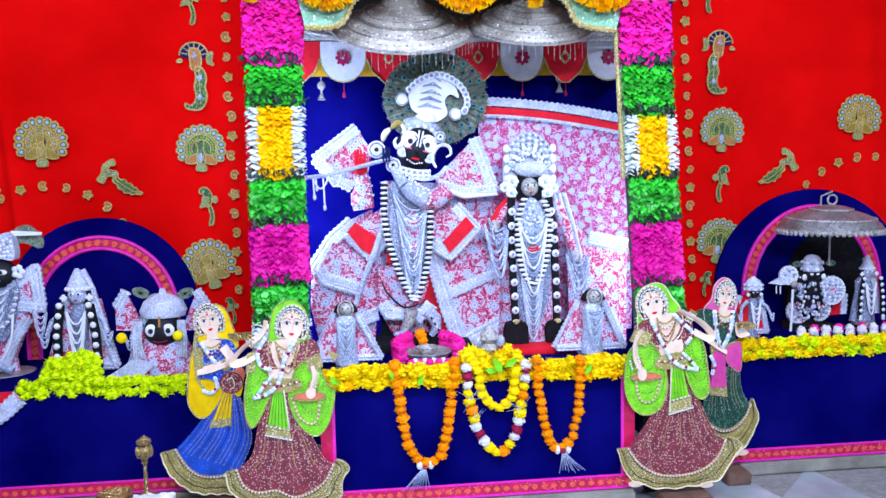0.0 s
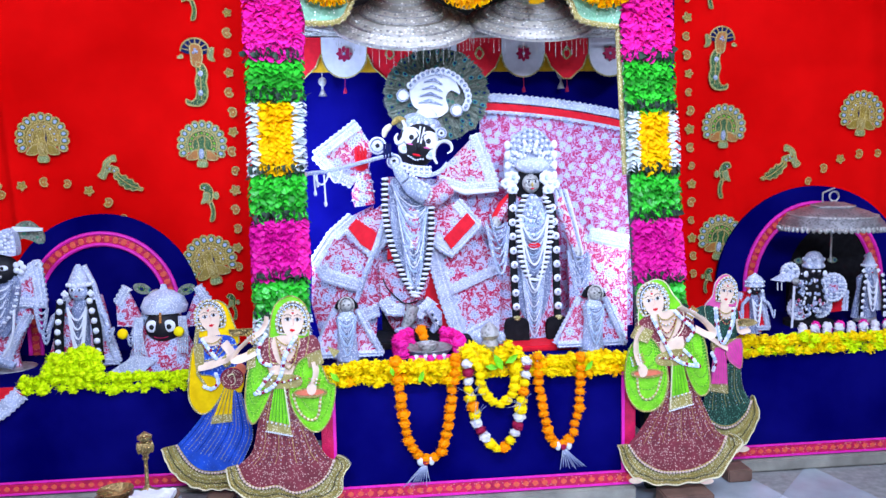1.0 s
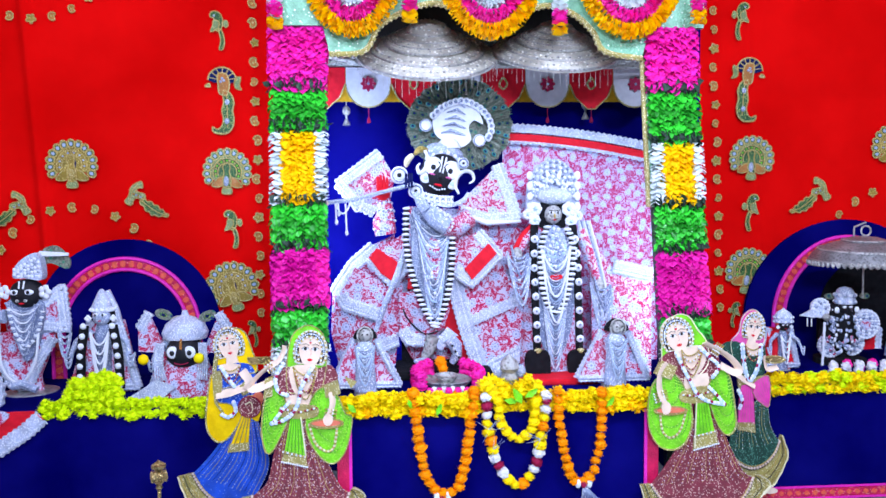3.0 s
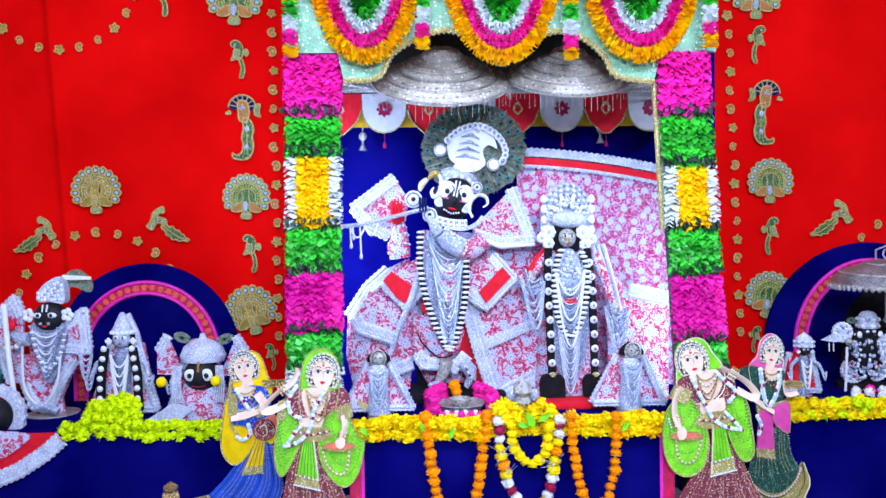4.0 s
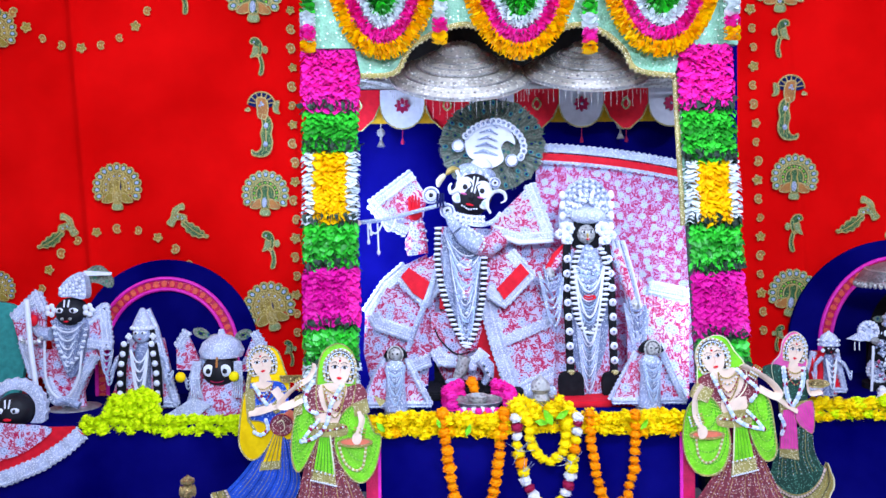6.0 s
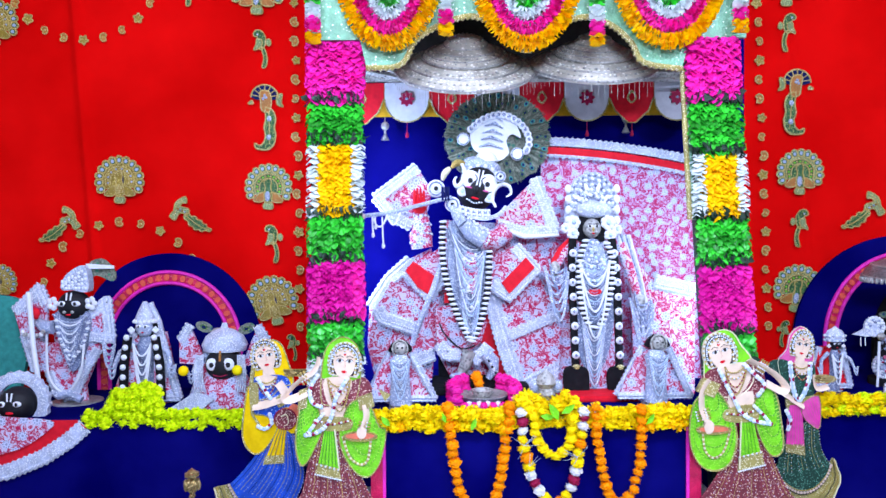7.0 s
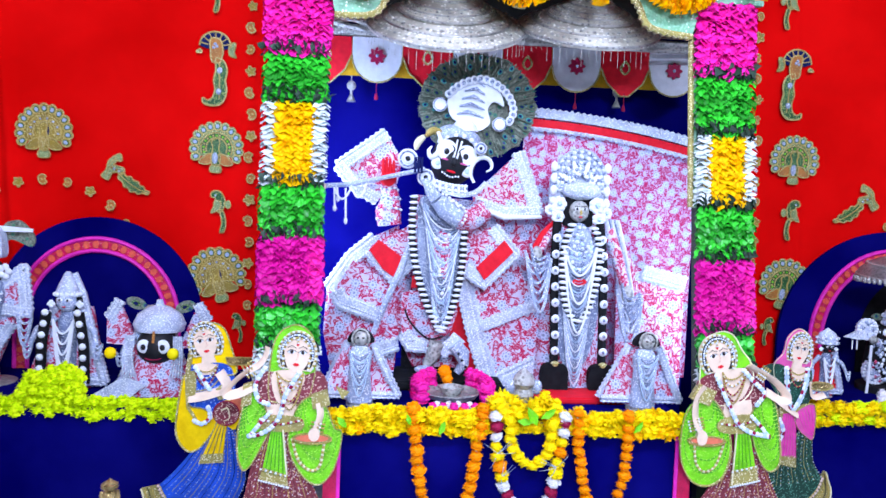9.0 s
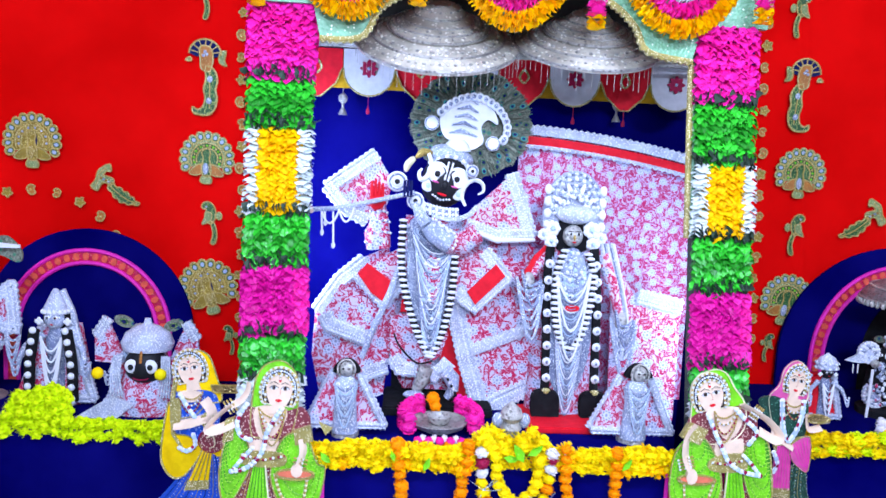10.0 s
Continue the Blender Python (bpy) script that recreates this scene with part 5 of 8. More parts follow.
def ruff(s, c, r, y, heart, n=20):
    """A round gathered lace ruff with beads on its rim."""
    ring = [(c[0] + r * (1 + 0.07 * (i % 2)) * math.cos(2 * math.pi * i / (2 * n)), c[1] + r * (1 + 0.07 * (i % 2)) * math.sin(2 * math.pi * i / (2 * n))) for i in range(2 * n)]
    s.slab(ring, y, 0.014, LACE)
    for f, m, q in ((0.94, WHITE, 0.008), (0.72, BRIGHT, 0.008), (0.5, PEARL, 0.009)):
        beads(s, oval(c[0], c[1], r * f, r * f, 26), y - 0.003, q, (m, WHITE), q * 2.1)
    s.slab(oval(c[0], c[1], r * 0.34, r * 0.34, 14), y - 0.006, 0.01, heart)


ruff(s, (2.554, 0.829), 0.078, 3.83, BROCADE)
ruff(s, (2.303, 0.922), 0.05, 3.83, LACE)
ruff(s, (2.375, 0.717), 0.065, 3.85, BROCADE)
ruff(s, (2.497, 0.725), 0.065, 3.852, PEARL)
for k in range(9):
    a, b = (2.363, 0.877), (2.494, 0.878)
    strings(s, a, b, 3.832 - 0.002 * (k % 2), 0.03 + 0.013 * k, 1, (BRIGHT, WHITE, PEARL)[k % 3], 0.0042)
s.slab([(2.187, 0.883), (2.257, 0.918), (2.322, 0.922), (2.336, 0.884), (2.258, 0.871)], 3.822, 0.012, LACE)
s.ball(W3((2.324, 0.874), 3.81), (0.022, 0.016, 0.02), SILVER, 10)
s.tube([W3(p, 3.8) for p in [(2.309, 0.850), (2.305, 0.702), (2.298, 0.577)]], 0.0065, WHITE, 7)
s.tube([W3(p, 3.815) for p in [(2.223, 0.870), (2.224, 0.827)]], 0.003, WHITE, 5)
s.tube([W3(p, 3.815) for p in [(2.246, 0.869), (2.247, 0.826)]], 0.003, WHITE, 5)
for p in [(2.387, 0.975), (2.583, 0.975)]:
    s.slab(oval(p[0], p[1], 0.028, 0.017, 14), 3.885, 0.008, PEACOCK)
cloth(s, [(2.544, 0.682), (2.662, 0.804), (2.658, 0.690)], 3.87, RED, edge=((1, 2),), width=0.02)
finish((s, lab))
finish(small_idol((2.765, 0.676)[0], 3.84, 0.65, 0.37, BRIGHT, "small crowned idol with black plaits and silver robe", 0.3, "cone", True, cape=False, wings=False, robe=PEARL))


# ---- painted board figures ----
def along(line, n):
    """n points at even steps along a line of (x, z)."""
    pts = [Vector(p) for p in line]
    run = [0.0]
    for a, b in zip(pts, pts[1:]):
        run.append(run[-1] + (b - a).length)
    out, k = [], 0
    for i in range(n):
        d = run[-1] * i / (n - 1)
        while k < len(pts) - 2 and run[k + 1] < d:
            k += 1
        f = (d - run[k]) / max(1e-6, run[k + 1] - run[k])
        out.append(tuple(pts[k] + (pts[k + 1] - pts[k]) * f))
    return out


def blend(a, b, f):
    return [(p[0] + (q[0] - p[0]) * f, p[1] + (q[1] - p[1]) * f) for p, q in zip(a, b)]


class Board:
    """A painted board cut out as a figure: flat painted layers, each a little proud of the last."""

    def __init__(self, y):
        self.s, self.y = Shape(), y

    def lay(self, k):
        return self.y - 0.003 * k

    def flat(self, pts, k, mat, smooth=4, edge=None, r=0.0028):
        pts = curve(pts, smooth) if smooth else pts
        self.s.slab(pts, self.lay(k), 0.004 + 0.003 * k, mat)
        if edge:
            self.line(pts + pts[:1], k + 0.6, edge, r)
        return self

    def line(self, pts, k, mat, r=0.002):
        self.s.tube([(a, self.lay(k), b) for a, b in pts], r, mat, 4, 0.6)
        return self

    def dots(self, pts, k, mats, r, gap, squash=1.0):
        beads(self.s, pts, self.lay(k), r, mats, gap, squash)
        return self

    def pleats(self, a, b, n, k, mats, r=0.002, dotted=None):
        """Painted fold lines that run between two edges."""
        a, b = along(curve(a, 5, False), 14), along(curve(b, 5, False), 14)
        for i in range(n):
            mid = blend(a, b, (i + 0.5) / n)
            self.line(mid, k, mats[i % len(mats)], r)
            if dotted:
                self.dots(blend(a, b, (i + 1.0) / n), k + 0.3, dotted, 0.0022, 0.012)
        return self

    def skirt(self, left, right, inner, outer, mat, k=0.0, n=9, fold=None):
        inner, outer = curve(inner, 5, False), curve(outer, 5, False)
        wave = []
        for i, (a, b) in enumerate(along(outer, 60)):
            f = 0.004 * math.sin(i * 0.9)
            wave.append((a, b + f))
        self.s.slab(along(inner, 40) + wave[::-1], self.lay(k), 0.016, GOLD_LACE)
        self.line(wave, k + 0.8, CREAM_EDGE, 0.0034)
        self.flat(curve(left, 4, False) + inner + curve(right, 4, False)[::-1], k + 1, mat, 0)
        for f, kk, m, r in ((0.06, 1.8, HAIR, 0.0045), (0.0, 2.2, PINK_BEAD, 0.0062), (0.4, 1.2, GOLD_BEAD, 0.003), (0.62, 1.2, HAIR, 0.0028), (0.82, 1.2, GOLD_BEAD, 0.0034)):
            row = blend(along(inner, 40), along(wave, 40), f)
            self.dots(row, k + kk, (m,), r, r * 2.3)
        self.line(blend(along(inner, 40), along(wave, 40), -0.08), k + 2, GOLD_BEAD, 0.0025)
        return self.pleats(left, right, n, k + 1.6, (fold, GOLD_BEAD) if fold else (GOLD_BEAD,), 0.0016, (WHITE, GOLD_BEAD))

    def drape(self, pts, k, mat, rings=5):
        pts = curve(pts, 4)
        c = (sum(p[0] for p in pts) / len(pts), sum(p[1] for p in pts) / len(pts))
        self.s.slab(pts, self.lay(k), 0.01, mat)
        self.line(pts + pts[:1], k + 0.8, GOLD_LACE, 0.0045)
        hang = (c[0], max(p[1] for p in pts))
        for i in range(rings):
            f = 0.86 - 0.15 * i
            ring = [(hang[0] + (p[0] - hang[0]) * f, hang[1] + (p[1] - hang[1]) * f) for p in pts]
            self.line(ring + ring[:1], k + 0.5, LEAF_LINE, 0.002)
            self.dots(ring, k + 0.5, (LIME_GLINT,), 0.0022, 0.015)
        return self

    def arm(self, pts, k, r):
        self.s.tube([(a, self.lay(k), b) for a, b in curve(pts, 5, False)], r, SKIN, 8, 0.22)
        return self

    def bangles(self, a, b, k, r, n=4):
        for i in range(n):
            f = i / (n - 1)
            x, z = a[0] + (b[0] - a[0]) * f, a[1] + (b[1] - a[1]) * f
            d = Vector((b[1] - a[1], a[0] - b[0])).normalized() * r
            self.dots([(x - d.x, z - d.y), (x + d.x, z + d.y)], k, (GOLD_BEAD, GOLD_BEAD, WHITE), 0.004, 0.0065)
        return self

    def plate(self, c, rx, rz, k, inside):
        self.flat(oval(*c, rx, rz, 24), k, GOLD_LACE, 0)
        self.flat(oval(c[0], c[1] + 0.002, rx * 0.85, rz * 0.66, 22), k + 1, inside, 0)
        return self.dots(oval(*c, rx, rz, 30), k + 1.2, (GOLD_BEAD,), 0.003, 0.008)

    def head(self, c, rx, rz, turn, k):
        """A plain painted face within a beaded hair band; turn leans it, in degrees."""
        co, si = math.cos(radians(turn)), math.sin(radians(turn))
        at = lambda u, w: (c[0] + co * u * rx + si * w * rz, c[1] - si * u * rx + co * w * rz)
        ring = lambda f, g, a0, a1: [at(f * math.cos(radians(a)), g * math.sin(radians(a))) for a in range(a0, a1, 8)]
        self.flat(ring(1.5, 1.4, -40, 221), k - 0.5, CREAM_EDGE, 0)
        self.flat(ring(1.3, 1.26, -40, 221), k, HAIR, 0)
        self.flat([at(-0.45, -0.7), at(0.45, -0.7), at(0.6, -1.35), at(-0.6, -1.35)], k + 0.5, SKIN, 0)
        jaw = [at(*p) for p in ((-0.95, 0.35), (-0.92, -0.2), (-0.6, -0.75), (0.0, -1.02), (0.6, -0.75), (0.92, -0.2), (0.95, 0.35), (0.6, 0.85), (0, 1.0), (-0.6, 0.85))]
        self.flat(jaw, k + 1, SKIN, 4)
        for side in (-1, 1):
            eye = [at(side * 0.42 + u, 0.16 + w) for u, w in ((-0.3, 0.0), (-0.1, 0.13), (0.12, 0.12), (0.32, 0.03), (0.1, -0.08), (-0.12, -0.08))]
            self.flat(eye, k + 1.5, WHITE, 3)
            self.flat(oval(*at(side * 0.42, 0.18), rx * 0.13, rz * 0.11, 10), k + 2, HAIR, 0)
            self.line([at(side * 0.42 + u, 0.19 + w) for u, w in ((-0.32, -0.02), (-0.1, 0.12), (0.12, 0.11), (0.34, 0.02))], k + 2.2, HAIR, 0.0013)
            self.line([at(side * 0.42 + u, 0.42 + w) for u, w in ((-0.32, 0.0), (0.0, 0.12), (0.34, -0.01))], k + 2.2, HAIR, 0.0012)
            self.dots([at(side * 1.02, -0.1), at(side * 0.95, -0.75)], k + 2, (GOLD_BEAD, WHITE), 0.005, 0.009)
        self.line([at(0.04, 0.2), at(0.1, -0.18), at(-0.05, -0.24)], k + 1.8, BLUSH, 0.0012)
        self.flat([at(u, -0.52 + w) for u, w in ((-0.24, 0.0), (0.0, 0.07), (0.24, 0.0), (0.0, -0.11))], k + 1.8, RED, 3)
        self.flat(oval(*at(0, 0.62), rx * 0.1, rz * 0.1, 8), k + 1.9, RED, 0)
        self.dots(ring(1.06, 1.0, 12, 169), k + 2, (WHITE, GOLD_BEAD), 0.0045, 0.009)
        self.dots(ring(1.2, 1.17, -10, 191), k + 1.5, (WHITE, WHITE, PALE_BLUE), 0.0038, 0.0085)
        self.dots(ring(1.44, 1.34, -30, 211), k + 0.6, (WHITE, GOLD_BEAD), 0.004, 0.009)
        self.dots([at(0, 1.15), at(0, 0.72)], k + 2.4, (WHITE, GOLD_BEAD), 0.004, 0.008)
        return self

    def necklaces(self, a, b, drops, k):
        for i, d in enumerate(drops):
            m = ((a[0] + b[0]) / 2, (a[1] + b[1]) / 2 - d)
            self.dots(curve([a, ((a[0] + m[0]) / 2 - 0.006, a[1] - d * 0.65), m, ((b[0] + m[0]) / 2 + 0.006, b[1] - d * 0.65), b], 4, False), k + 0.2 * i, ((GOLD_BEAD,), (WHITE, GOLD_BEAD), (GOLD_BEAD, WINE_FLOWER))[i % 3], 0.0038, 0.008)
        return self

    def garland(self, pts, k, r=0.0095):
        """A painted flower string of white, pale blue and wine red pieces."""
        line = curve(pts, 5, False)
        self.line(line, k - 0.5, PALE_BLUE, r * 0.8)
        for i, (a, b) in enumerate(evenly(line, r * 1.5)):
            m = (WHITE, WHITE, PALE_BLUE, WHITE, WINE_FLOWER)[i % 5]
            self.s.ball((a, self.lay(k), b), (r, 0.004, r), m, 8)
        return self

    def feet(self, spots, k=0.5):
        for c in spots:
            self.flat(oval(*c, 0.032, 0.014, 14), k, SKIN, 0)
        return self

    def done(self, label):
        return self.s.done("cutout_figure", None, label, "cutout figure", "painted board figures")


def lime_dancer_a():
    b = Board(3.06)
    b.skirt([(-0.400, 0.636), (-0.446, 0.509), (-0.479, 0.368), (-0.541, 0.307)], [(-0.300, 0.631), (-0.249, 0.474), (-0.191, 0.343), (-0.150, 0.307)],
            [(-0.543, 0.307), (-0.516, 0.238), (-0.459, 0.206), (-0.385, 0.211), (-0.317, 0.179), (-0.247, 0.194), (-0.183, 0.241), (-0.150, 0.307)], [(-0.589, 0.298), (-0.576, 0.228), (-0.535, 0.182), (-0.461, 0.155), (-0.364, 0.156), (-0.272, 0.135), (-0.191, 0.139), (-0.122, 0.164), (-0.115, 0.232), (-0.083, 0.293), (-0.136, 0.325)], MAROON, 0, 9, DARK_MAROON)
    b.flat([(-0.393, 0.753), (-0.387, 0.893), (-0.364, 0.968), (-0.320, 1.001), (-0.279, 0.998), (-0.240, 0.954), (-0.232, 0.863), (-0.247, 0.770), (-0.274, 0.724), (-0.365, 0.728)], 1.2, LIME_SATIN, 4, GOLD_LACE, 0.004)
    b.flat([(-0.448, 0.784), (-0.405, 0.835), (-0.338, 0.830), (-0.270, 0.827), (-0.219, 0.839), (-0.189, 0.795), (-0.204, 0.744), (-0.263, 0.712), (-0.332, 0.685), (-0.388, 0.701), (-0.444, 0.727)], 2.2, MAROON, 4)
    b.flat([(-0.378, 0.837), (-0.270, 0.832), (-0.296, 0.749), (-0.342, 0.716), (-0.373, 0.752)], 2.8, SKIN, 3)
    b.flat([(-0.401, 0.718), (-0.297, 0.725), (-0.286, 0.644), (-0.413, 0.651)], 2.6, SKIN, 0)
    b.drape([(-0.472, 0.738), (-0.496, 0.617), (-0.493, 0.528), (-0.472, 0.484), (-0.439, 0.520), (-0.401, 0.598), (-0.388, 0.640), (-0.406, 0.719), (-0.440, 0.765)], 3.0, LIME_SATIN, 4)
    b.drape([(-0.288, 0.720), (-0.238, 0.753), (-0.192, 0.720), (-0.162, 0.643), (-0.133, 0.622), (-0.153, 0.509), (-0.189, 0.449), (-0.227, 0.437), (-0.272, 0.473), (-0.310, 0.541), (-0.321, 0.618)], 3.0, LIME_SATIN, 4)
    b.dots(curve([(-0.306, 0.598), (-0.283, 0.523), (-0.241, 0.488), (-0.208, 0.505), (-0.194, 0.592)], 5, False), 4.4, (CREAM_EDGE, GOLD_BEAD), 0.0062, 0.009)
    b.flat([(-0.379, 0.640), (-0.339, 0.638), (-0.323, 0.452), (-0.411, 0.476)], 3.4, LIME_SATIN, 0)
    b.pleats([(-0.377, 0.635), (-0.406, 0.480)], [(-0.341, 0.633), (-0.327, 0.461)], 5, 4.2, (LEAF_LINE,), 0.002)
    b.flat([(-0.408, 0.495), (-0.324, 0.471), (-0.317, 0.427), (-0.419, 0.452)], 4.2, GOLD_LACE, 0)
    b.dots([(-0.413, 0.490), (-0.322, 0.466)], 5, (WHITE, GOLD_BEAD), 0.0042, 0.009).dots([(-0.419, 0.450), (-0.317, 0.425)], 5, (WHITE,), 0.0042, 0.009)
    b.line([(-0.339, 0.633), (-0.322, 0.471)], 4.6, CREAM_EDGE, 0.004)
    b.flat([(-0.412, 0.679), (-0.282, 0.677), (-0.273, 0.634), (-0.346, 0.624), (-0.423, 0.637)], 4.6, GOLD_LACE, 3)
    b.dots([(-0.417, 0.670), (-0.345, 0.652), (-0.276, 0.668)], 5.6, (WHITE, GOLD_BEAD, WINE_FLOWER), 0.0048, 0.009)
    b.arm([(-0.448, 0.784), (-0.503, 0.758), (-0.539, 0.760), (-0.510, 0.801), (-0.459, 0.845)], 5.5, 0.020)
    b.arm([(-0.457, 0.845), (-0.427, 0.862), (-0.405, 0.894), (-0.399, 0.926)], 5.6, 0.014)
    b.arm([(-0.214, 0.733), (-0.209, 0.686), (-0.225, 0.632)], 5.6, 0.018)
    b.flat([(-0.479, 0.790), (-0.447, 0.802), (-0.451, 0.721), (-0.487, 0.711)], 6.2, GOLD_LACE, 0)
    b.flat([(-0.245, 0.760), (-0.189, 0.781), (-0.178, 0.724), (-0.238, 0.708)], 6.8, GOLD_LACE, 0)
    b.bangles((-0.471, 0.836), (-0.450, 0.849), 7, 0.022, 3)
    b.bangles((-0.217, 0.660), (-0.222, 0.632), 7, 0.022, 3)
    b.plate((-0.237, 0.604), 0.068, 0.019, 7, CORAL_PAINT)
    b.flat(oval(*(-0.230, 0.620), 0.02, 0.024, 14), 9, SKIN, 0)
    b.necklaces((-0.365, 0.836), (-0.274, 0.832), (0.03, 0.06, 0.1, 0.13), 5)
    b.head((-0.297, 0.898), 0.046, 0.062, 4, 3.5)
    b.garland([(-0.405, 0.852), (-0.436, 0.797), (-0.427, 0.743), (-0.392, 0.725)], 7).garland([(-0.288, 0.837), (-0.334, 0.755), (-0.350, 0.685), (-0.382, 0.640), (-0.419, 0.618), (-0.455, 0.611)], 7).garland([(-0.384, 0.696), (-0.422, 0.651), (-0.446, 0.620)], 6.6, 0.008)
    b.flat([(-0.162, 0.790), (-0.112, 0.768), (-0.136, 0.741)], 1, GOLD_LACE, 0)
    return b.done("painted board dancer in lime veil and maroon skirt")


def lime_dancer_b():
    b = Board(3.06)
    b.skirt([(1.284, 0.575), (1.219, 0.441), (1.158, 0.351), (1.115, 0.298)], [(1.407, 0.569), (1.459, 0.445), (1.512, 0.346), (1.557, 0.313)],
            [(1.115, 0.298), (1.163, 0.230), (1.240, 0.179), (1.310, 0.165), (1.400, 0.169), (1.477, 0.197), (1.529, 0.246), (1.557, 0.313)], [(1.069, 0.296), (1.107, 0.188), (1.163, 0.141), (1.253, 0.112), (1.343, 0.109), (1.447, 0.117), (1.538, 0.140), (1.587, 0.216), (1.638, 0.288), (1.575, 0.322)], MAROON, 0, 10, DARK_MAROON)
    b.feet([(1.151, 0.137), (1.473, 0.113)])
    b.flat([(1.172, 0.769), (1.157, 0.907), (1.174, 0.986), (1.224, 1.019), (1.272, 1.007), (1.307, 0.955), (1.348, 0.899), (1.354, 0.808), (1.288, 0.749)], 1.2, LIME_SATIN, 4, CREAM_EDGE, 0.004)
    b.flat([(1.147, 0.819), (1.187, 0.861), (1.263, 0.868), (1.333, 0.890), (1.394, 0.853), (1.400, 0.779), (1.360, 0.741), (1.268, 0.730), (1.187, 0.763)], 2.2, MAROON, 4)
    b.flat([(1.232, 0.869), (1.328, 0.885), (1.344, 0.821), (1.304, 0.763), (1.258, 0.795)], 2.8, SKIN, 3)
    b.flat([(1.253, 0.755), (1.354, 0.771), (1.370, 0.671), (1.248, 0.661)], 2.6, SKIN, 0)
    b.drape([(1.117, 0.727), (1.097, 0.634), (1.105, 0.534), (1.150, 0.462), (1.214, 0.449), (1.264, 0.486), (1.287, 0.575), (1.269, 0.675), (1.218, 0.762), (1.172, 0.774)], 3.0, LIME_SATIN, 5)
    b.drape([(1.355, 0.716), (1.405, 0.783), (1.446, 0.752), (1.468, 0.641), (1.476, 0.540), (1.446, 0.504), (1.407, 0.531), (1.368, 0.621)], 3.0, LIME_SATIN, 4)
    b.dots(curve([(1.148, 0.612), (1.158, 0.532), (1.193, 0.500), (1.234, 0.528), (1.261, 0.616)], 5, False), 4.4, (CREAM_EDGE, GOLD_BEAD), 0.0055, 0.009)
    b.flat([(1.304, 0.654), (1.355, 0.656), (1.387, 0.505), (1.305, 0.489)], 3.4, LIME_SATIN, 0)
    b.pleats([(1.309, 0.649), (1.315, 0.498)], [(1.350, 0.647), (1.377, 0.510)], 4, 4.2, (LEAF_LINE,), 0.002)
    b.flat([(1.297, 0.504), (1.387, 0.525), (1.400, 0.469), (1.293, 0.442)], 4.2, GOLD_LACE, 0)
    b.dots([(1.297, 0.502), (1.387, 0.522)], 5, (WHITE, GOLD_BEAD), 0.0042, 0.009).dots([(1.295, 0.444), (1.400, 0.469)], 5, (WHITE,), 0.0042, 0.009)
    b.line([(1.304, 0.649), (1.298, 0.454)], 4.6, CREAM_EDGE, 0.0055)
    b.flat([(1.243, 0.696), (1.360, 0.716), (1.375, 0.660), (1.314, 0.643), (1.238, 0.652)], 4.6, GOLD_LACE, 3)
    b.dots([(1.246, 0.681), (1.309, 0.674), (1.367, 0.696)], 5.6, (WHITE, GOLD_BEAD, WINE_FLOWER), 0.0048, 0.009)
    b.arm([(1.177, 0.818), (1.147, 0.770), (1.145, 0.706), (1.168, 0.655)], 5.5, 0.024)
    b.arm([(1.405, 0.803), (1.466, 0.771), (1.482, 0.790), (1.435, 0.842), (1.369, 0.879), (1.333, 0.900)], 5.5, 0.019)
    b.flat([(1.152, 0.829), (1.218, 0.801), (1.193, 0.746), (1.122, 0.773)], 7, GOLD_LACE, 0)
    b.bangles((1.142, 0.696), (1.152, 0.661), 7.4, 0.026, 4)
    b.bangles((1.374, 0.879), (1.399, 0.863), 7.4, 0.024, 4)
    b.plate((1.190, 0.617), 0.070, 0.018, 7, CORAL_PAINT)
    b.flat(oval(*(1.170, 0.630), 0.02, 0.028, 14), 9, SKIN, 0)
    b.necklaces((1.237, 0.869), (1.328, 0.885), (0.03, 0.055, 0.09, 0.12), 5)
    b.head((1.220, 0.924), 0.047, 0.062, -14, 3.5)
    b.garland([(1.212, 0.860), (1.243, 0.795), (1.278, 0.729), (1.304, 0.684), (1.353, 0.652), (1.422, 0.638)], 7).garland([(1.313, 0.881), (1.354, 0.840), (1.395, 0.799), (1.370, 0.755)], 7).garland([(1.355, 0.711), (1.391, 0.675), (1.416, 0.644)], 6.6, 0.008)
    return b.done("painted board dancer in lime veil and maroon skirt with plate")


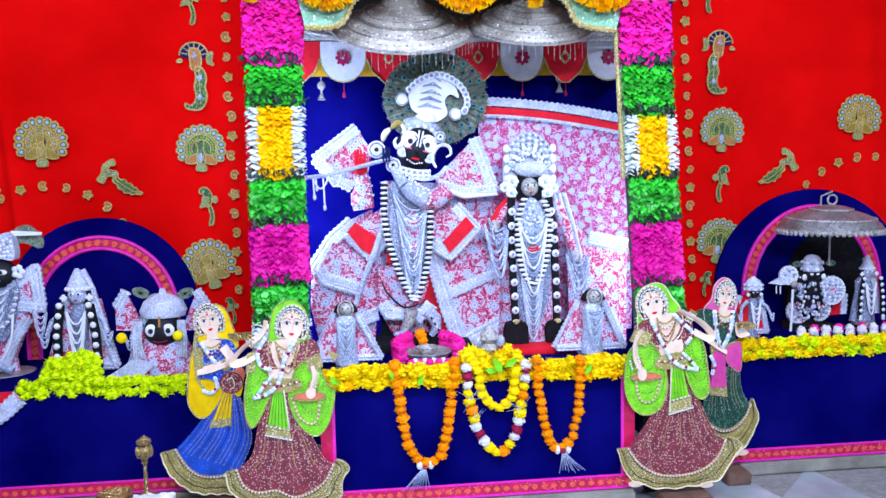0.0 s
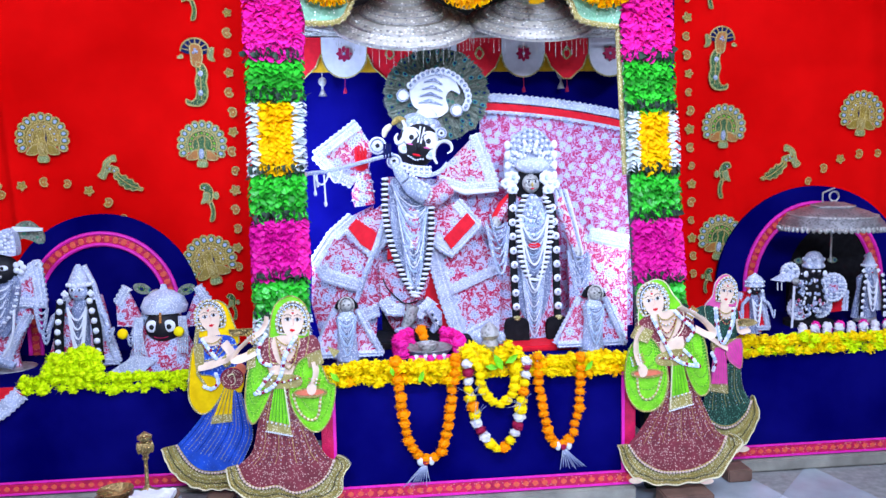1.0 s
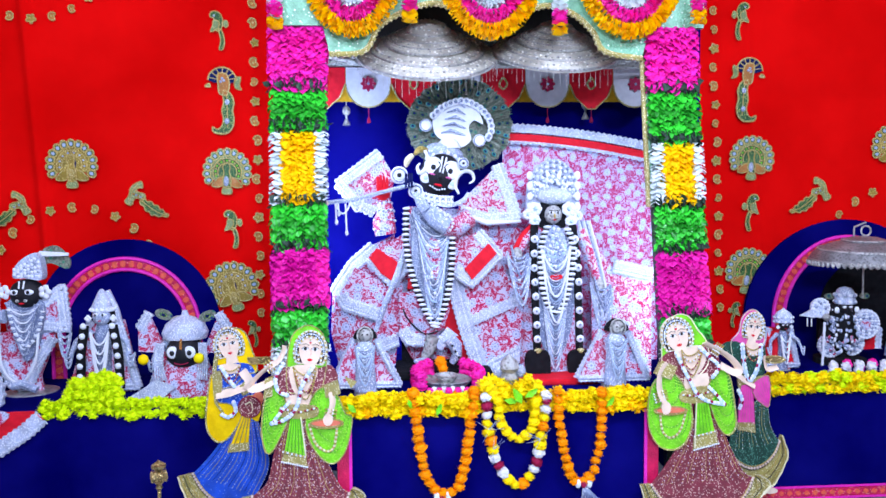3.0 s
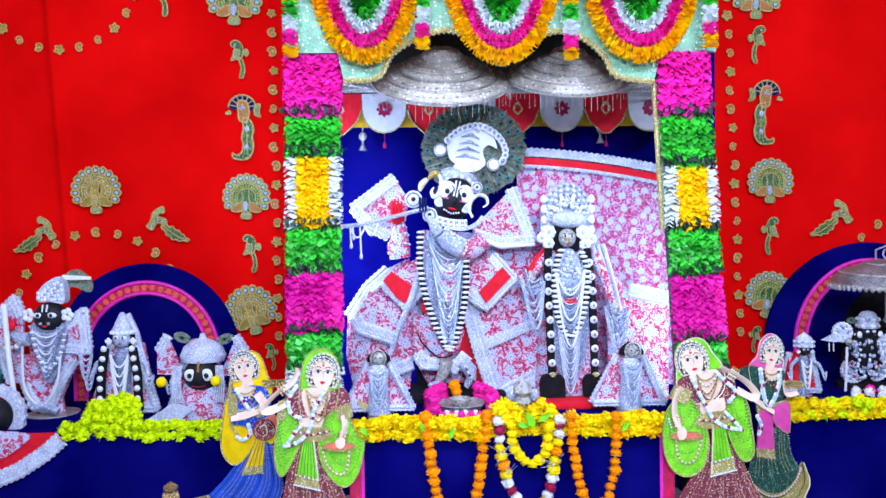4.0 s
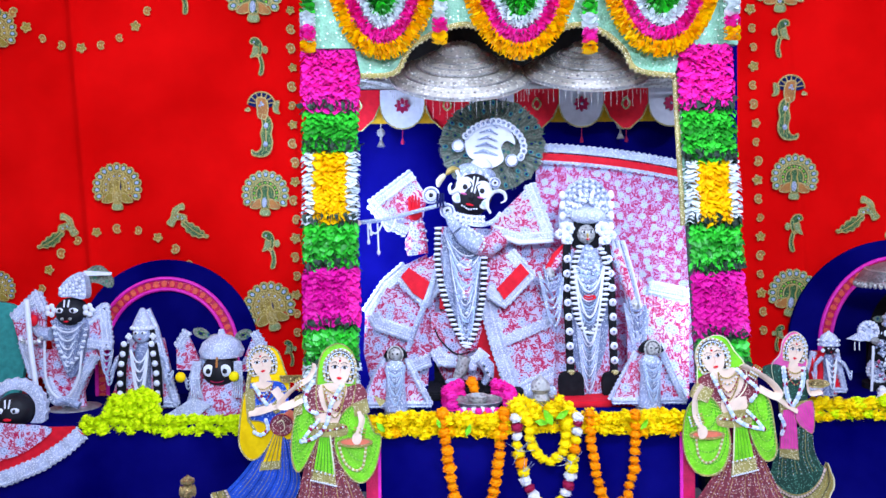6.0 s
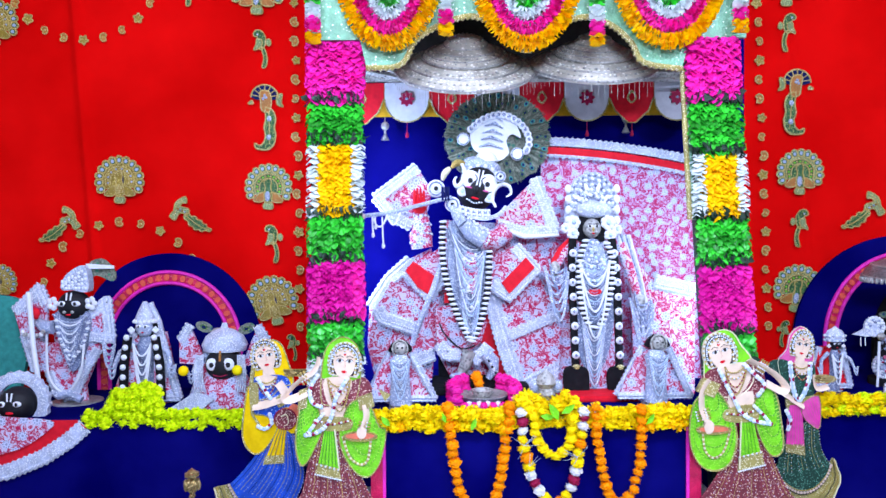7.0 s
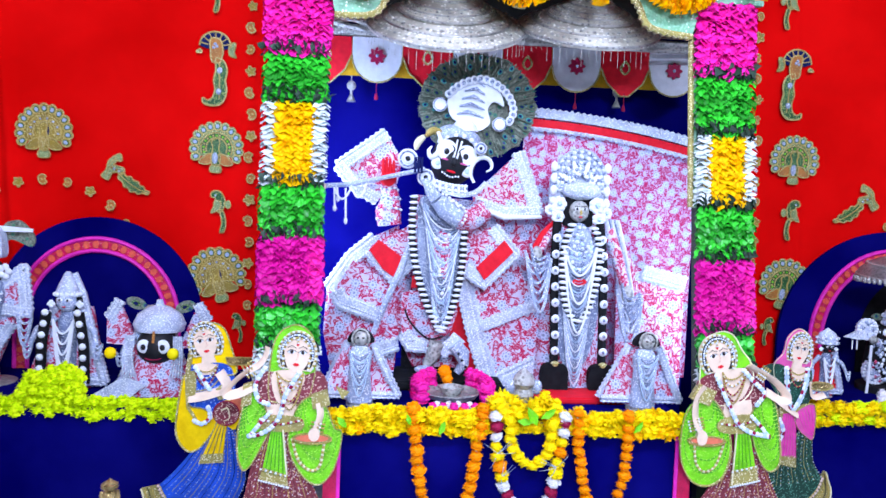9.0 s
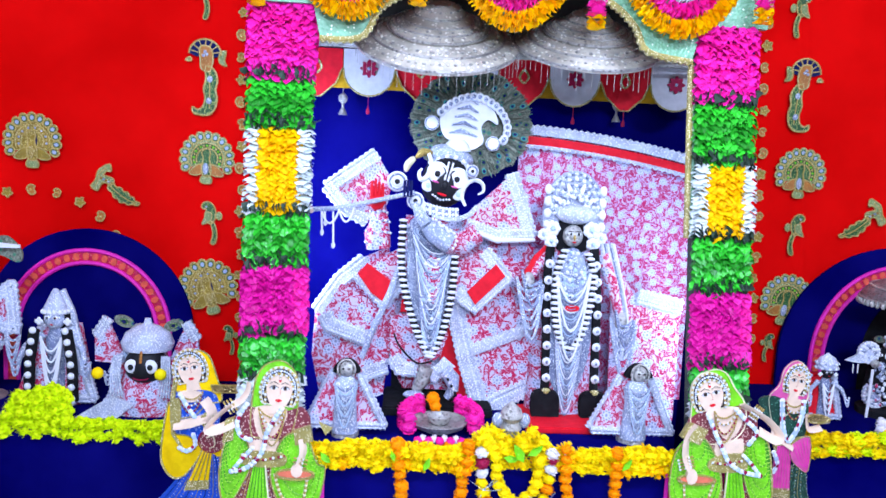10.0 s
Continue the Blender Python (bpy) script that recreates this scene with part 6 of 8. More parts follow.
def blue_musician():
    b = Board(3.38)
    b.skirt([(-0.650, 0.561), (-0.729, 0.448), (-0.798, 0.361), (-0.862, 0.297)], [(-0.581, 0.562), (-0.538, 0.412), (-0.527, 0.314), (-0.587, 0.186)],
            [(-0.862, 0.297), (-0.819, 0.219), (-0.760, 0.171), (-0.673, 0.162), (-0.587, 0.186)], [(-0.929, 0.283), (-0.899, 0.195), (-0.848, 0.134), (-0.776, 0.090), (-0.677, 0.081), (-0.592, 0.080), (-0.559, 0.137)], ROYAL, 0, 8, NAVY)
    b.flat([(-0.759, 0.694), (-0.741, 0.872), (-0.711, 0.932), (-0.667, 0.950), (-0.619, 0.928), (-0.590, 0.853), (-0.567, 0.757), (-0.622, 0.739), (-0.674, 0.690)], 1.2, OCHRE_SATIN, 4, GOLD_LACE, 0.005)
    b.flat([(-0.763, 0.766), (-0.718, 0.785), (-0.625, 0.791), (-0.582, 0.758), (-0.577, 0.660), (-0.630, 0.560), (-0.704, 0.563), (-0.750, 0.643)], 2.0, ROYAL, 4)
    b.drape([(-0.769, 0.741), (-0.795, 0.568), (-0.789, 0.490), (-0.747, 0.439), (-0.694, 0.464), (-0.640, 0.560), (-0.692, 0.609), (-0.746, 0.622), (-0.747, 0.694)], 2.6, OCHRE_SATIN, 0)
    b.flat([(-0.627, 0.637), (-0.553, 0.633), (-0.567, 0.530), (-0.611, 0.559)], 2.6, OCHRE_SATIN, 3)
    b.line([(-0.741, 0.821), (-0.757, 0.694), (-0.751, 0.617), (-0.717, 0.564)], 4, GOLD_LACE, 0.007)
    b.flat([(-0.635, 0.560), (-0.601, 0.558), (-0.615, 0.413), (-0.702, 0.402)], 3.6, OCHRE_SATIN, 0)
    b.pleats([(-0.631, 0.554), (-0.692, 0.412)], [(-0.604, 0.553), (-0.619, 0.424)], 3, 4.4, (GOLD_BEAD,), 0.003)
    b.flat([(-0.696, 0.428), (-0.611, 0.434), (-0.613, 0.397), (-0.708, 0.390)], 4.4, GOLD_LACE, 0)
    b.flat([(-0.728, 0.785), (-0.645, 0.786), (-0.666, 0.747), (-0.715, 0.749)], 3.0, SKIN, 3)
    b.flat(oval(*(-0.604, 0.594), 0.05, 0.048, 20), 4, MAROON, 0, WINE_FLOWER, 0.003)
    b.flat(oval(*(-0.568, 0.629), 0.026, 0.03, 16), 3.6, CORAL_PAINT, 0)
    b.line(curve([(-0.623, 0.606), (-0.598, 0.615), (-0.590, 0.578), (-0.611, 0.564)], 4, False), 5.4, CREAM_EDGE, 0.004)
    b.arm([(-0.747, 0.655), (-0.695, 0.663), (-0.625, 0.686)], 5, 0.024)
    b.arm([(-0.631, 0.760), (-0.599, 0.708), (-0.621, 0.667)], 4.6, 0.024)
    b.flat([(-0.644, 0.689), (-0.604, 0.718), (-0.596, 0.674), (-0.631, 0.647)], 6, GOLD_LACE, 3)
    b.flat([(-0.757, 0.745), (-0.725, 0.754), (-0.724, 0.667), (-0.758, 0.664)], 5.6, GOLD_LACE, 3)
    b.flat([(-0.609, 0.816), (-0.505, 0.816), (-0.507, 0.788), (-0.601, 0.787)], 4, BRASS, 0, GOLD_BEAD, 0.003)
    b.necklaces((-0.731, 0.785), (-0.640, 0.786), (0.03, 0.055, 0.085), 4)
    b.head((-0.688, 0.870), 0.046, 0.06, -10, 3.2)
    b.garland([(-0.724, 0.775), (-0.692, 0.722), (-0.669, 0.690)], 5.2, 0.010).garland([(-0.724, 0.564), (-0.695, 0.552), (-0.664, 0.577), (-0.672, 0.618)], 6, 0.010)
    return b.done("painted board figure in ochre veil and royal blue skirt")


def green_attendant():
    b = Board(3.34)
    b.skirt([(1.636, 0.537), (1.598, 0.429), (1.576, 0.334)], [(1.765, 0.586), (1.776, 0.453), (1.822, 0.373)],
            [(1.576, 0.331), (1.628, 0.279), (1.685, 0.251), (1.747, 0.264), (1.798, 0.314), (1.822, 0.373)], [(1.566, 0.238), (1.640, 0.150), (1.720, 0.112), (1.800, 0.168), (1.844, 0.244), (1.866, 0.315), (1.836, 0.400)], FOREST, 0, 7, DARK_GREEN)
    b.feet([(1.789, 0.138)])
    b.flat([(1.583, 0.833), (1.621, 0.891), (1.637, 0.957), (1.684, 0.993), (1.732, 0.956), (1.741, 0.886), (1.734, 0.827), (1.656, 0.768), (1.623, 0.701)], 1.2, PINK_SATIN, 4, CREAM_EDGE, 0.003)
    b.flat([(1.544, 0.824), (1.605, 0.848), (1.672, 0.818), (1.734, 0.838), (1.751, 0.777), (1.741, 0.683), (1.697, 0.638), (1.635, 0.633), (1.600, 0.729)], 2.0, FOREST, 4)
    b.flat([(1.655, 0.830), (1.728, 0.832), (1.717, 0.784), (1.673, 0.781)], 2.6, SKIN, 3)
    b.flat([(1.623, 0.701), (1.668, 0.672), (1.741, 0.685), (1.759, 0.641), (1.635, 0.614)], 2.8, GOLD_LACE, 3)
    b.flat([(1.635, 0.641), (1.688, 0.649), (1.699, 0.463), (1.620, 0.472)], 3, PINK_SATIN, 0, PINK_EDGE, 0.002)
    b.pleats([(1.638, 0.635), (1.625, 0.472)], [(1.685, 0.644), (1.693, 0.468)], 5, 4, (PINK_EDGE,), 0.0022)
    b.flat([(1.617, 0.472), (1.702, 0.468), (1.705, 0.418), (1.620, 0.434)], 3.4, GOLD_LACE, 0)
    b.flat([(1.685, 0.650), (1.764, 0.684), (1.769, 0.544), (1.732, 0.554), (1.697, 0.589)], 3, PINK_SATIN, 3, GOLD_LACE, 0.003)
    b.pleats([(1.691, 0.644), (1.731, 0.571), (1.766, 0.553)], [(1.758, 0.679), (1.765, 0.624), (1.768, 0.586)], 5, 4, (PINK_EDGE,), 0.0022)
    b.arm([(1.601, 0.702), (1.651, 0.667), (1.697, 0.638)], 4.4, 0.016)
    b.arm([(1.740, 0.778), (1.752, 0.718), (1.803, 0.726)], 4.4, 0.016)
    b.plate((1.785, 0.760), 0.05, 0.017, 5, BRASS)
    b.necklaces((1.650, 0.830), (1.728, 0.832), (0.025, 0.05, 0.075), 4)
    b.head((1.688, 0.904), 0.036, 0.056, 8, 3.2)
    b.garland([(1.633, 0.831), (1.645, 0.728), (1.668, 0.667), (1.696, 0.698), (1.718, 0.765), (1.722, 0.827)], 5.4, 0.012).garland([(1.618, 0.620), (1.636, 0.578), (1.625, 0.538)], 5, 0.010)
    return b.done("painted board figure in pink veil and dark green skirt")


lime_dancer_a()
lime_dancer_b()
blue_musician()
green_attendant()


def wooden_block(x, y, w, h):
    return Shape().box((x, y, h / 2), (w, 0.12, h), WOOD, bevel=0.006).done("wooden_block", None, "brown wooden block under a painted board figure", "block", "wooden blocks")


wooden_block((1.368, 0.068)[0], 3.05, 0.22, 0.085)
wooden_block((-0.367, 0.162)[0], 3.05, 0.22, 0.10)
wooden_block((-0.680, 0.098)[0], 3.38, 0.12, 0.06)
wooden_block((1.747, 0.043)[0], 3.34, 0.12, 0.06)


# ---- flowers ----
def flower_mesh(name, mat, seed, rings=4, ragged=False):
    """A ruffled pompon of petals, 1 m across, to be scaled."""
    s = Shape()
    rng = random.Random(seed)
    s.ball((0, 0, 0), 0.4 if ragged else 0.43, mat, 10)
    for r in range(rings):
        el = radians(-45 + 40 * r)
        n = (8, 9, 7, 4)[r % 4] + (3 if ragged else 0)
        for k in range(n):
            az = 2 * math.pi * (k + 0.5 * (r % 2)) / n + rng.uniform(-0.2, 0.2)
            o = Vector((math.cos(el) * math.cos(az), math.cos(el) * math.sin(az), math.sin(el)))
            w = Vector((-math.sin(az), math.cos(az), 0))
            up = o.cross(w)
            a, b = o * 0.28, o * rng.uniform(0.45, 0.5) + up * rng.uniform(-0.06, 0.1)
            h = rng.uniform(0.13, 0.17)
            if ragged:
                a, b = o * 0.2, o * rng.uniform(0.5, 0.68) + up * rng.uniform(-0.15, 0.2) + w * rng.uniform(-0.1, 0.1)
                h = rng.uniform(0.1, 0.15)
            s.add([a - w * h * 0.6, a + w * h * 0.6, b + w * h + up * 0.05, b + o * 0.05, b - w * h - up * 0.05], [(0, 1, 2, 3, 4)], mat)
    return s.mesh(name, 0)


FLOWERS = {k: [flower_mesh("flower_" + k, m, 10 * i + j, 4, k in ("lime", "gold", "amber")) for j in range(3)] for i, (k, m) in enumerate((("orange", MARIGOLD), ("yellow", YELLOW_FLOWER), ("white", WHITE_FLOWER), ("wine", WINE_FLOWER), ("lime", LIME_PETAL), ("pink", MAGENTA), ("gold", YELLOW_FLOWER), ("amber", YELLOW_PETAL)))}


def flower(parent, kind, p, size, rng, squash=1.0, name="flower"):
    ob = new(name, rng.choice(FLOWERS[kind]))
    ob.matrix_basis = Matrix.LocRotScale(p, Euler((rng.uniform(-0.5, 0.5), rng.uniform(-0.5, 0.5), rng.uniform(0, 6.28))), (size, size, size * squash))
    return put(ob, parent)


def hanging_garland(label, pts, y, kinds, size, gap, tassel=False, seed=1):
    g = thing("flower_garland", label, "garland", "garlands hung on the altar front", at=(pts[0][0], y, pts[0][1]))
    rng = random.Random(seed)
    line = evenly(curve(pts, 8, False), gap)
    put(Shape().tube([(a, y, b) for a, b in line], 0.003, WHITE, 5).done("thread"), g)
    for i, (a, b) in enumerate(line):
        flower(g, kinds[i % len(kinds)], (a + rng.uniform(-0.003, 0.003), y - rng.uniform(0, 0.006), b), size * rng.uniform(0.92, 1.1), rng, 0.74)
    if tassel:
        low = min(line, key=lambda p: p[1])
        s = Shape()
        for k in range(3):
            s.ball((low[0] - 0.012 * (k - 1) * 2, y - 0.015, low[1] - 0.005), (0.014, 0.012, 0.02), (WHITE, WINE_FLOWER, WHITE)[k], 8)
        for k in range(9):
            d = (k - 4) * 0.012 + tassel * 0.035
            s.tube([(low[0], y - 0.01, low[1] - 0.01), (low[0] + d * 0.6, y - 0.018, low[1] - 0.06), (low[0] + d * 1.2, y - 0.014, low[1] - 0.10 - 0.02 * rng.random())], [0.003, 0.002, 0.001], BRIGHT, 4)
        put(s.done("tassel", label="white flowers with silver threads"), g)
    return g


hanging_garland("orange marigold garland hung in a loop with silver tassel", [(0.117, 0.709), (0.140, 0.502), (0.168, 0.353), (0.226, 0.283), (0.299, 0.309), (0.338, 0.455), (0.369, 0.709)], 3.085, ("orange",), 0.054, 0.0385, -1, 1)
hanging_garland("orange marigold garland hung in a loop with silver tassel", [(0.719, 0.701), (0.737, 0.508), (0.770, 0.356), (0.815, 0.311), (0.870, 0.351), (0.906, 0.499), (0.909, 0.697)], 3.085, ("orange",), 0.05, 0.036, 1, 2)
mixed = hanging_garland("mixed yellow, orange, white and wine flower garland", [(0.416, 0.685), (0.428, 0.551), (0.464, 0.402), (0.548, 0.308), (0.620, 0.381), (0.656, 0.539), (0.672, 0.686)], 3.08, ("white", "wine", "white", "yellow", "yellow", "orange", "yellow"), 0.054, 0.037, False, 3)
hanging_garland("short yellow flower garland hung in a loop", [(0.470, 0.668), (0.485, 0.570), (0.550, 0.502), (0.614, 0.558), (0.628, 0.661)], 3.082, ("yellow",), 0.05, 0.034, False, 4)


def flower_row(label, x0, x1, y, z, kind, size, seed, step=0.034, rows=3, heap=None, name="flower_row"):
    g = thing(name, label, "flowers", at=((x0 + x1) / 2, y, z))
    rng = random.Random(seed)
    n = int((x1 - x0) / step)
    for r in range(rows):
        for i in range(n):
            x = x0 + (x1 - x0) * (i + rng.random()) / n
            up = heap(x) if heap else 0.0
            k = kind if isinstance(kind, str) else rng.choice(kind)
            flower(g, k, (x, y + 0.028 * (r % 2) + rng.uniform(-0.015, 0.015), z + size * 0.3 + r * size * 0.45 + rng.uniform(-0.012, 0.012) + up * rng.random()), size * rng.uniform(0.85, 1.2), rng, 0.8)
    return g


flower_row("thick row of yellow marigolds along the altar edge", -0.19, 0.38, 3.10, 0.615, ("gold",) * 5 + ("amber",), 0.052, 5, 0.02)
flower_row("thick row of yellow marigolds along the altar edge", 0.62, 1.15, 3.10, 0.615, ("gold",) * 5 + ("amber",), 0.052, 6, 0.02)
flower_row("heap of yellow marigolds before the crowned idol", 0.40, 0.66, 3.11, 0.61, "gold", 0.052, 7, 0.028, 4, lambda x: 0.02 + 0.35 * abs(x - 0.53), "flower_heap")
flower_row("row of orange marigolds among offerings on the altar", 0.12, 0.40, 3.12, 0.635, ("orange", "orange", "yellow"), 0.05, 8, 0.034, 2)
flower_row("row of lime yellow blossoms along the side altar edge", (-1.598, 0.527)[0], (-0.858, 0.518)[0], 3.595, 0.505, "lime", 0.045, 9, 0.016, 3, lambda x: 0.07 * math.exp(-((x + 1.4) / 0.11) ** 2))
flower_row("heap of lime yellow blossoms before the plaited idol", (-1.504, 0.630)[0], (-1.265, 0.619)[0], 3.63, 0.56, "lime", 0.045, 10, 0.012, 4, lambda x: 0.01 + 0.06 * math.exp(-((x + 1.37) / 0.08) ** 2), "flower_heap")
flower_row("row of yellow blossoms along the side altar edge", (1.784, 0.618)[0], 3.3, 3.415, 0.585, ("gold", "gold", "lime"), 0.052, 11, 0.02, 3)


def offering(label, x, y, z):
    g = thing("offering_plate", label, "plate", at=(x, y, z))
    put(Shape().lathe((x, y, z), [(0.06, 0.0), (0.065, 0.012), (0.1, 0.02), (0.115, 0.04), (0.11, 0.042), (0.09, 0.028), (0.001, 0.024)], SILVER, 28).done("plate"), g)
    put(Shape().lathe((x, y, z + 0.024), [(0.025, 0.0), (0.04, 0.012), (0.05, 0.035), (0.045, 0.037), (0.03, 0.015), (0.001, 0.012)], SILVER, 20).done("bowl"), g)
    return g


x = (0.278, 0.650)[0]
offering("small silver plate and bowl before the idol's feet", x, 3.38, 0.657)
g = thing("pink_garland", "magenta flower garland laid round the idol's feet", "garland", at=(x, 3.4, 0.66))
rng = random.Random(12)
for i in range(30):
    a = radians(-30 + 85 * (i % 15) / 14 + (155 if i > 14 else 0))
    for k in range(2):
        flower(g, "pink", (x + 0.005 + 0.145 * math.cos(a), 3.38 + 0.13 * math.sin(a), 0.69 + 0.02 * max(0, math.sin(a)) + 0.035 * k), 0.06 * rng.uniform(0.85, 1.1), rng, 0.9)
g = thing("offering_flowers", "small pink and white offering blossoms on the altar edge", "flowers", at=(x, 3.2, 0.66))
for i in range(9):
    flower(g, ("pink", "white")[i % 2], (x - 0.09 + 0.02 * i, 3.14 + 0.02 * (i % 2), 0.70), 0.032, rng)
g = thing("loose_flowers", "two orange blossoms at the idol's feet", "flower", at=(x, 3.45, 0.7))
p = 0.254, 0.759
flower(g, "orange", (p[0], 3.46, p[1]), 0.055, rng)
flower(g, "orange", (p[0] + 0.01, 3.45, p[1] - 0.03), 0.05, rng)
x, z = 0.536, 0.746
s = Shape().lathe((x, 3.2, 0.72), [(0.03, 0), (0.04, 0.015), (0.03, 0.04), (0.045, 0.06), (0.035, 0.09), (0.012, 0.11), (0.001, 0.12)], SILVER, 18)
s.lathe((x, 3.2, 0.655), [(0.05, 0), (0.045, 0.03), (0.032, 0.065)], SILVER, 18)
for side in (-1, 1):
    s.ball((x + side * 0.05, 3.2, 0.765), (0.022, 0.016, 0.03), BRIGHT, 10)
s.done("silver_vessel", None, "small embossed silver vessel among yellow marigolds", "vessel")
g = thing("flower_bed", "pale pink and white roses before the small idols", "flowers", at=(2.4, 3.56, 0.622))
for i in range(34):
    flower(g, ("white", "white", "pink")[i % 3], (2.2 + 0.022 * i, 3.54 + 0.03 * (i % 3), 0.65 + 0.02 * (i % 2)), 0.05, rng)


# ---- canopy: board, festoons, umbrellas, valance ----
def canopy_board():
    c = thing("canopy_board", "mint brocade canopy board with scalloped gold-edged arches", "canopy", at=(0.45, 3.24, 2.1))
    edge = curve([(-0.215, 2.130), (-0.073, 2.141), (-0.011, 2.243), (0.112, 2.315), (0.235, 2.345), (0.344, 2.305), (0.429, 2.239), (0.465, 2.197), (0.527, 2.246), (0.614, 2.310), (0.725, 2.340), (0.835, 2.300), (0.920, 2.225), (0.969, 2.144), (1.129, 2.118)], 4, False)
    top = 2.72
    out = [(-0.46, 2.24), (-0.24, 2.24)] + edge + [(1.16, 2.24), (1.40, 2.24), (1.40, top), (-0.46, top)]
    put(Shape().slab(out, 3.24, 0.03, MINT).done("board"), c)
    put(Shape().band(edge, 3.232, 0.016, 0.02, GOLD_LACE, 0.012, 1).done("gold_edge", label="scalloped gold lace"), c)
    return c


canopy_board()
x0, z0 = 1.137, 2.108
x1, z1 = 1.171, 1.467
g = thing("jamb_trim", "narrow gold and mint trim down the niche post", "trim", kind="structure", at=(x0, 3.25, 2.1))
put(Shape().tube([(x0, 3.27, z0), (x1, 3.27, z1)], 0.012, GOLD_LACE, 8).done("gold_braid"), g)
put(Shape().tube([(x0 + 0.018, 3.275, z0), (x1 + 0.018, 3.275, z1)], 0.01, MINT, 8).done("mint_braid"), g)


def festoon(cx, tip, w, seed):
    f = thing("festoon", "looped festoon of yellow, pink, white and green petals", "festoon", "festoons across the canopy", at=(cx, 3.17, tip))
    rng = random.Random(seed)
    for name, wi, zi, mat, size, gap in (("yellow_loop", w, tip + 0.025, YELLOW_PETAL, 0.05, 0.008), ("pink_loop", w - 0.052, tip + 0.085, MAGENTA, 0.046, 0.009), ("white_loop", w - 0.098, tip + 0.145, WHITE_PETAL, 0.042, 0.009), ("green_loop", w - 0.145, tip + 0.2, GREEN_LEAF, 0.05, 0.007), ("green_loop", max(0.012, w - 0.185), tip + 0.24, GREEN_LEAF, 0.05, 0.007)):
        c = 2.56
        pts = [(cx + wi * math.sin(a), 3.185, c - (c - zi) * math.cos(a)) for a in [math.pi * (i / 20 - 0.5) for i in range(21)]]
        put(ruffles(Shape().tube([(a, b + 0.015, c) for a, b, c in pts], 0.016, mat, 6), pts, mat, rng, gap, size * 0.72, 0.006, 0.0).done(name, smooth=0), f)
    return f


festoon(-0.115, 2.185, 0.2, 1)
festoon(0.461, 2.18, 0.215, 2)
festoon(1.055, 2.185, 0.22, 3)


def drop(x, low, y, seed):
    d = thing("flower_drop", "short drop of yellow, green, white and pink petals", "garland", "drops between the festoons", at=(x, y, low))
    rng = random.Random(seed)
    z = low
    for name, mat, h in (("yellow_tuft", YELLOW_PETAL, 0.05), ("pink_tuft", MAGENTA, 0.05), ("white_tuft", WHITE_PETAL, 0.07), ("green_tuft", GREEN_LEAF, 0.06), ("yellow_tuft", YELLOW_PETAL, 0.07)):
        put(ruffles(Shape(), [(x, y, z + h), (x, y, z)], mat, rng, 0.009, 0.034, 0.006).done(name, smooth=0), d)
        z += h
    return d


for i, (x, low, y) in enumerate(((0.124, 2.235, 3.2), (0.757, 2.185, 3.2), (-0.432, 2.205, 3.2), (1.35, 2.235, 3.18))):
    drop(x, low, y, i)
g = thing("top_garland", "straight yellow petal garland along the canopy top", "garland", at=(0.45, 3.17, 2.5))
put(ruffles(Shape(), [(-0.46 + 0.19 * i, 3.15, 2.515 + 0.006 * (i % 2)) for i in range(11)], YELLOW_PETAL, random.Random(9), 0.009, 0.034, 0.006, 0.0).done("strand", smooth=0), g)


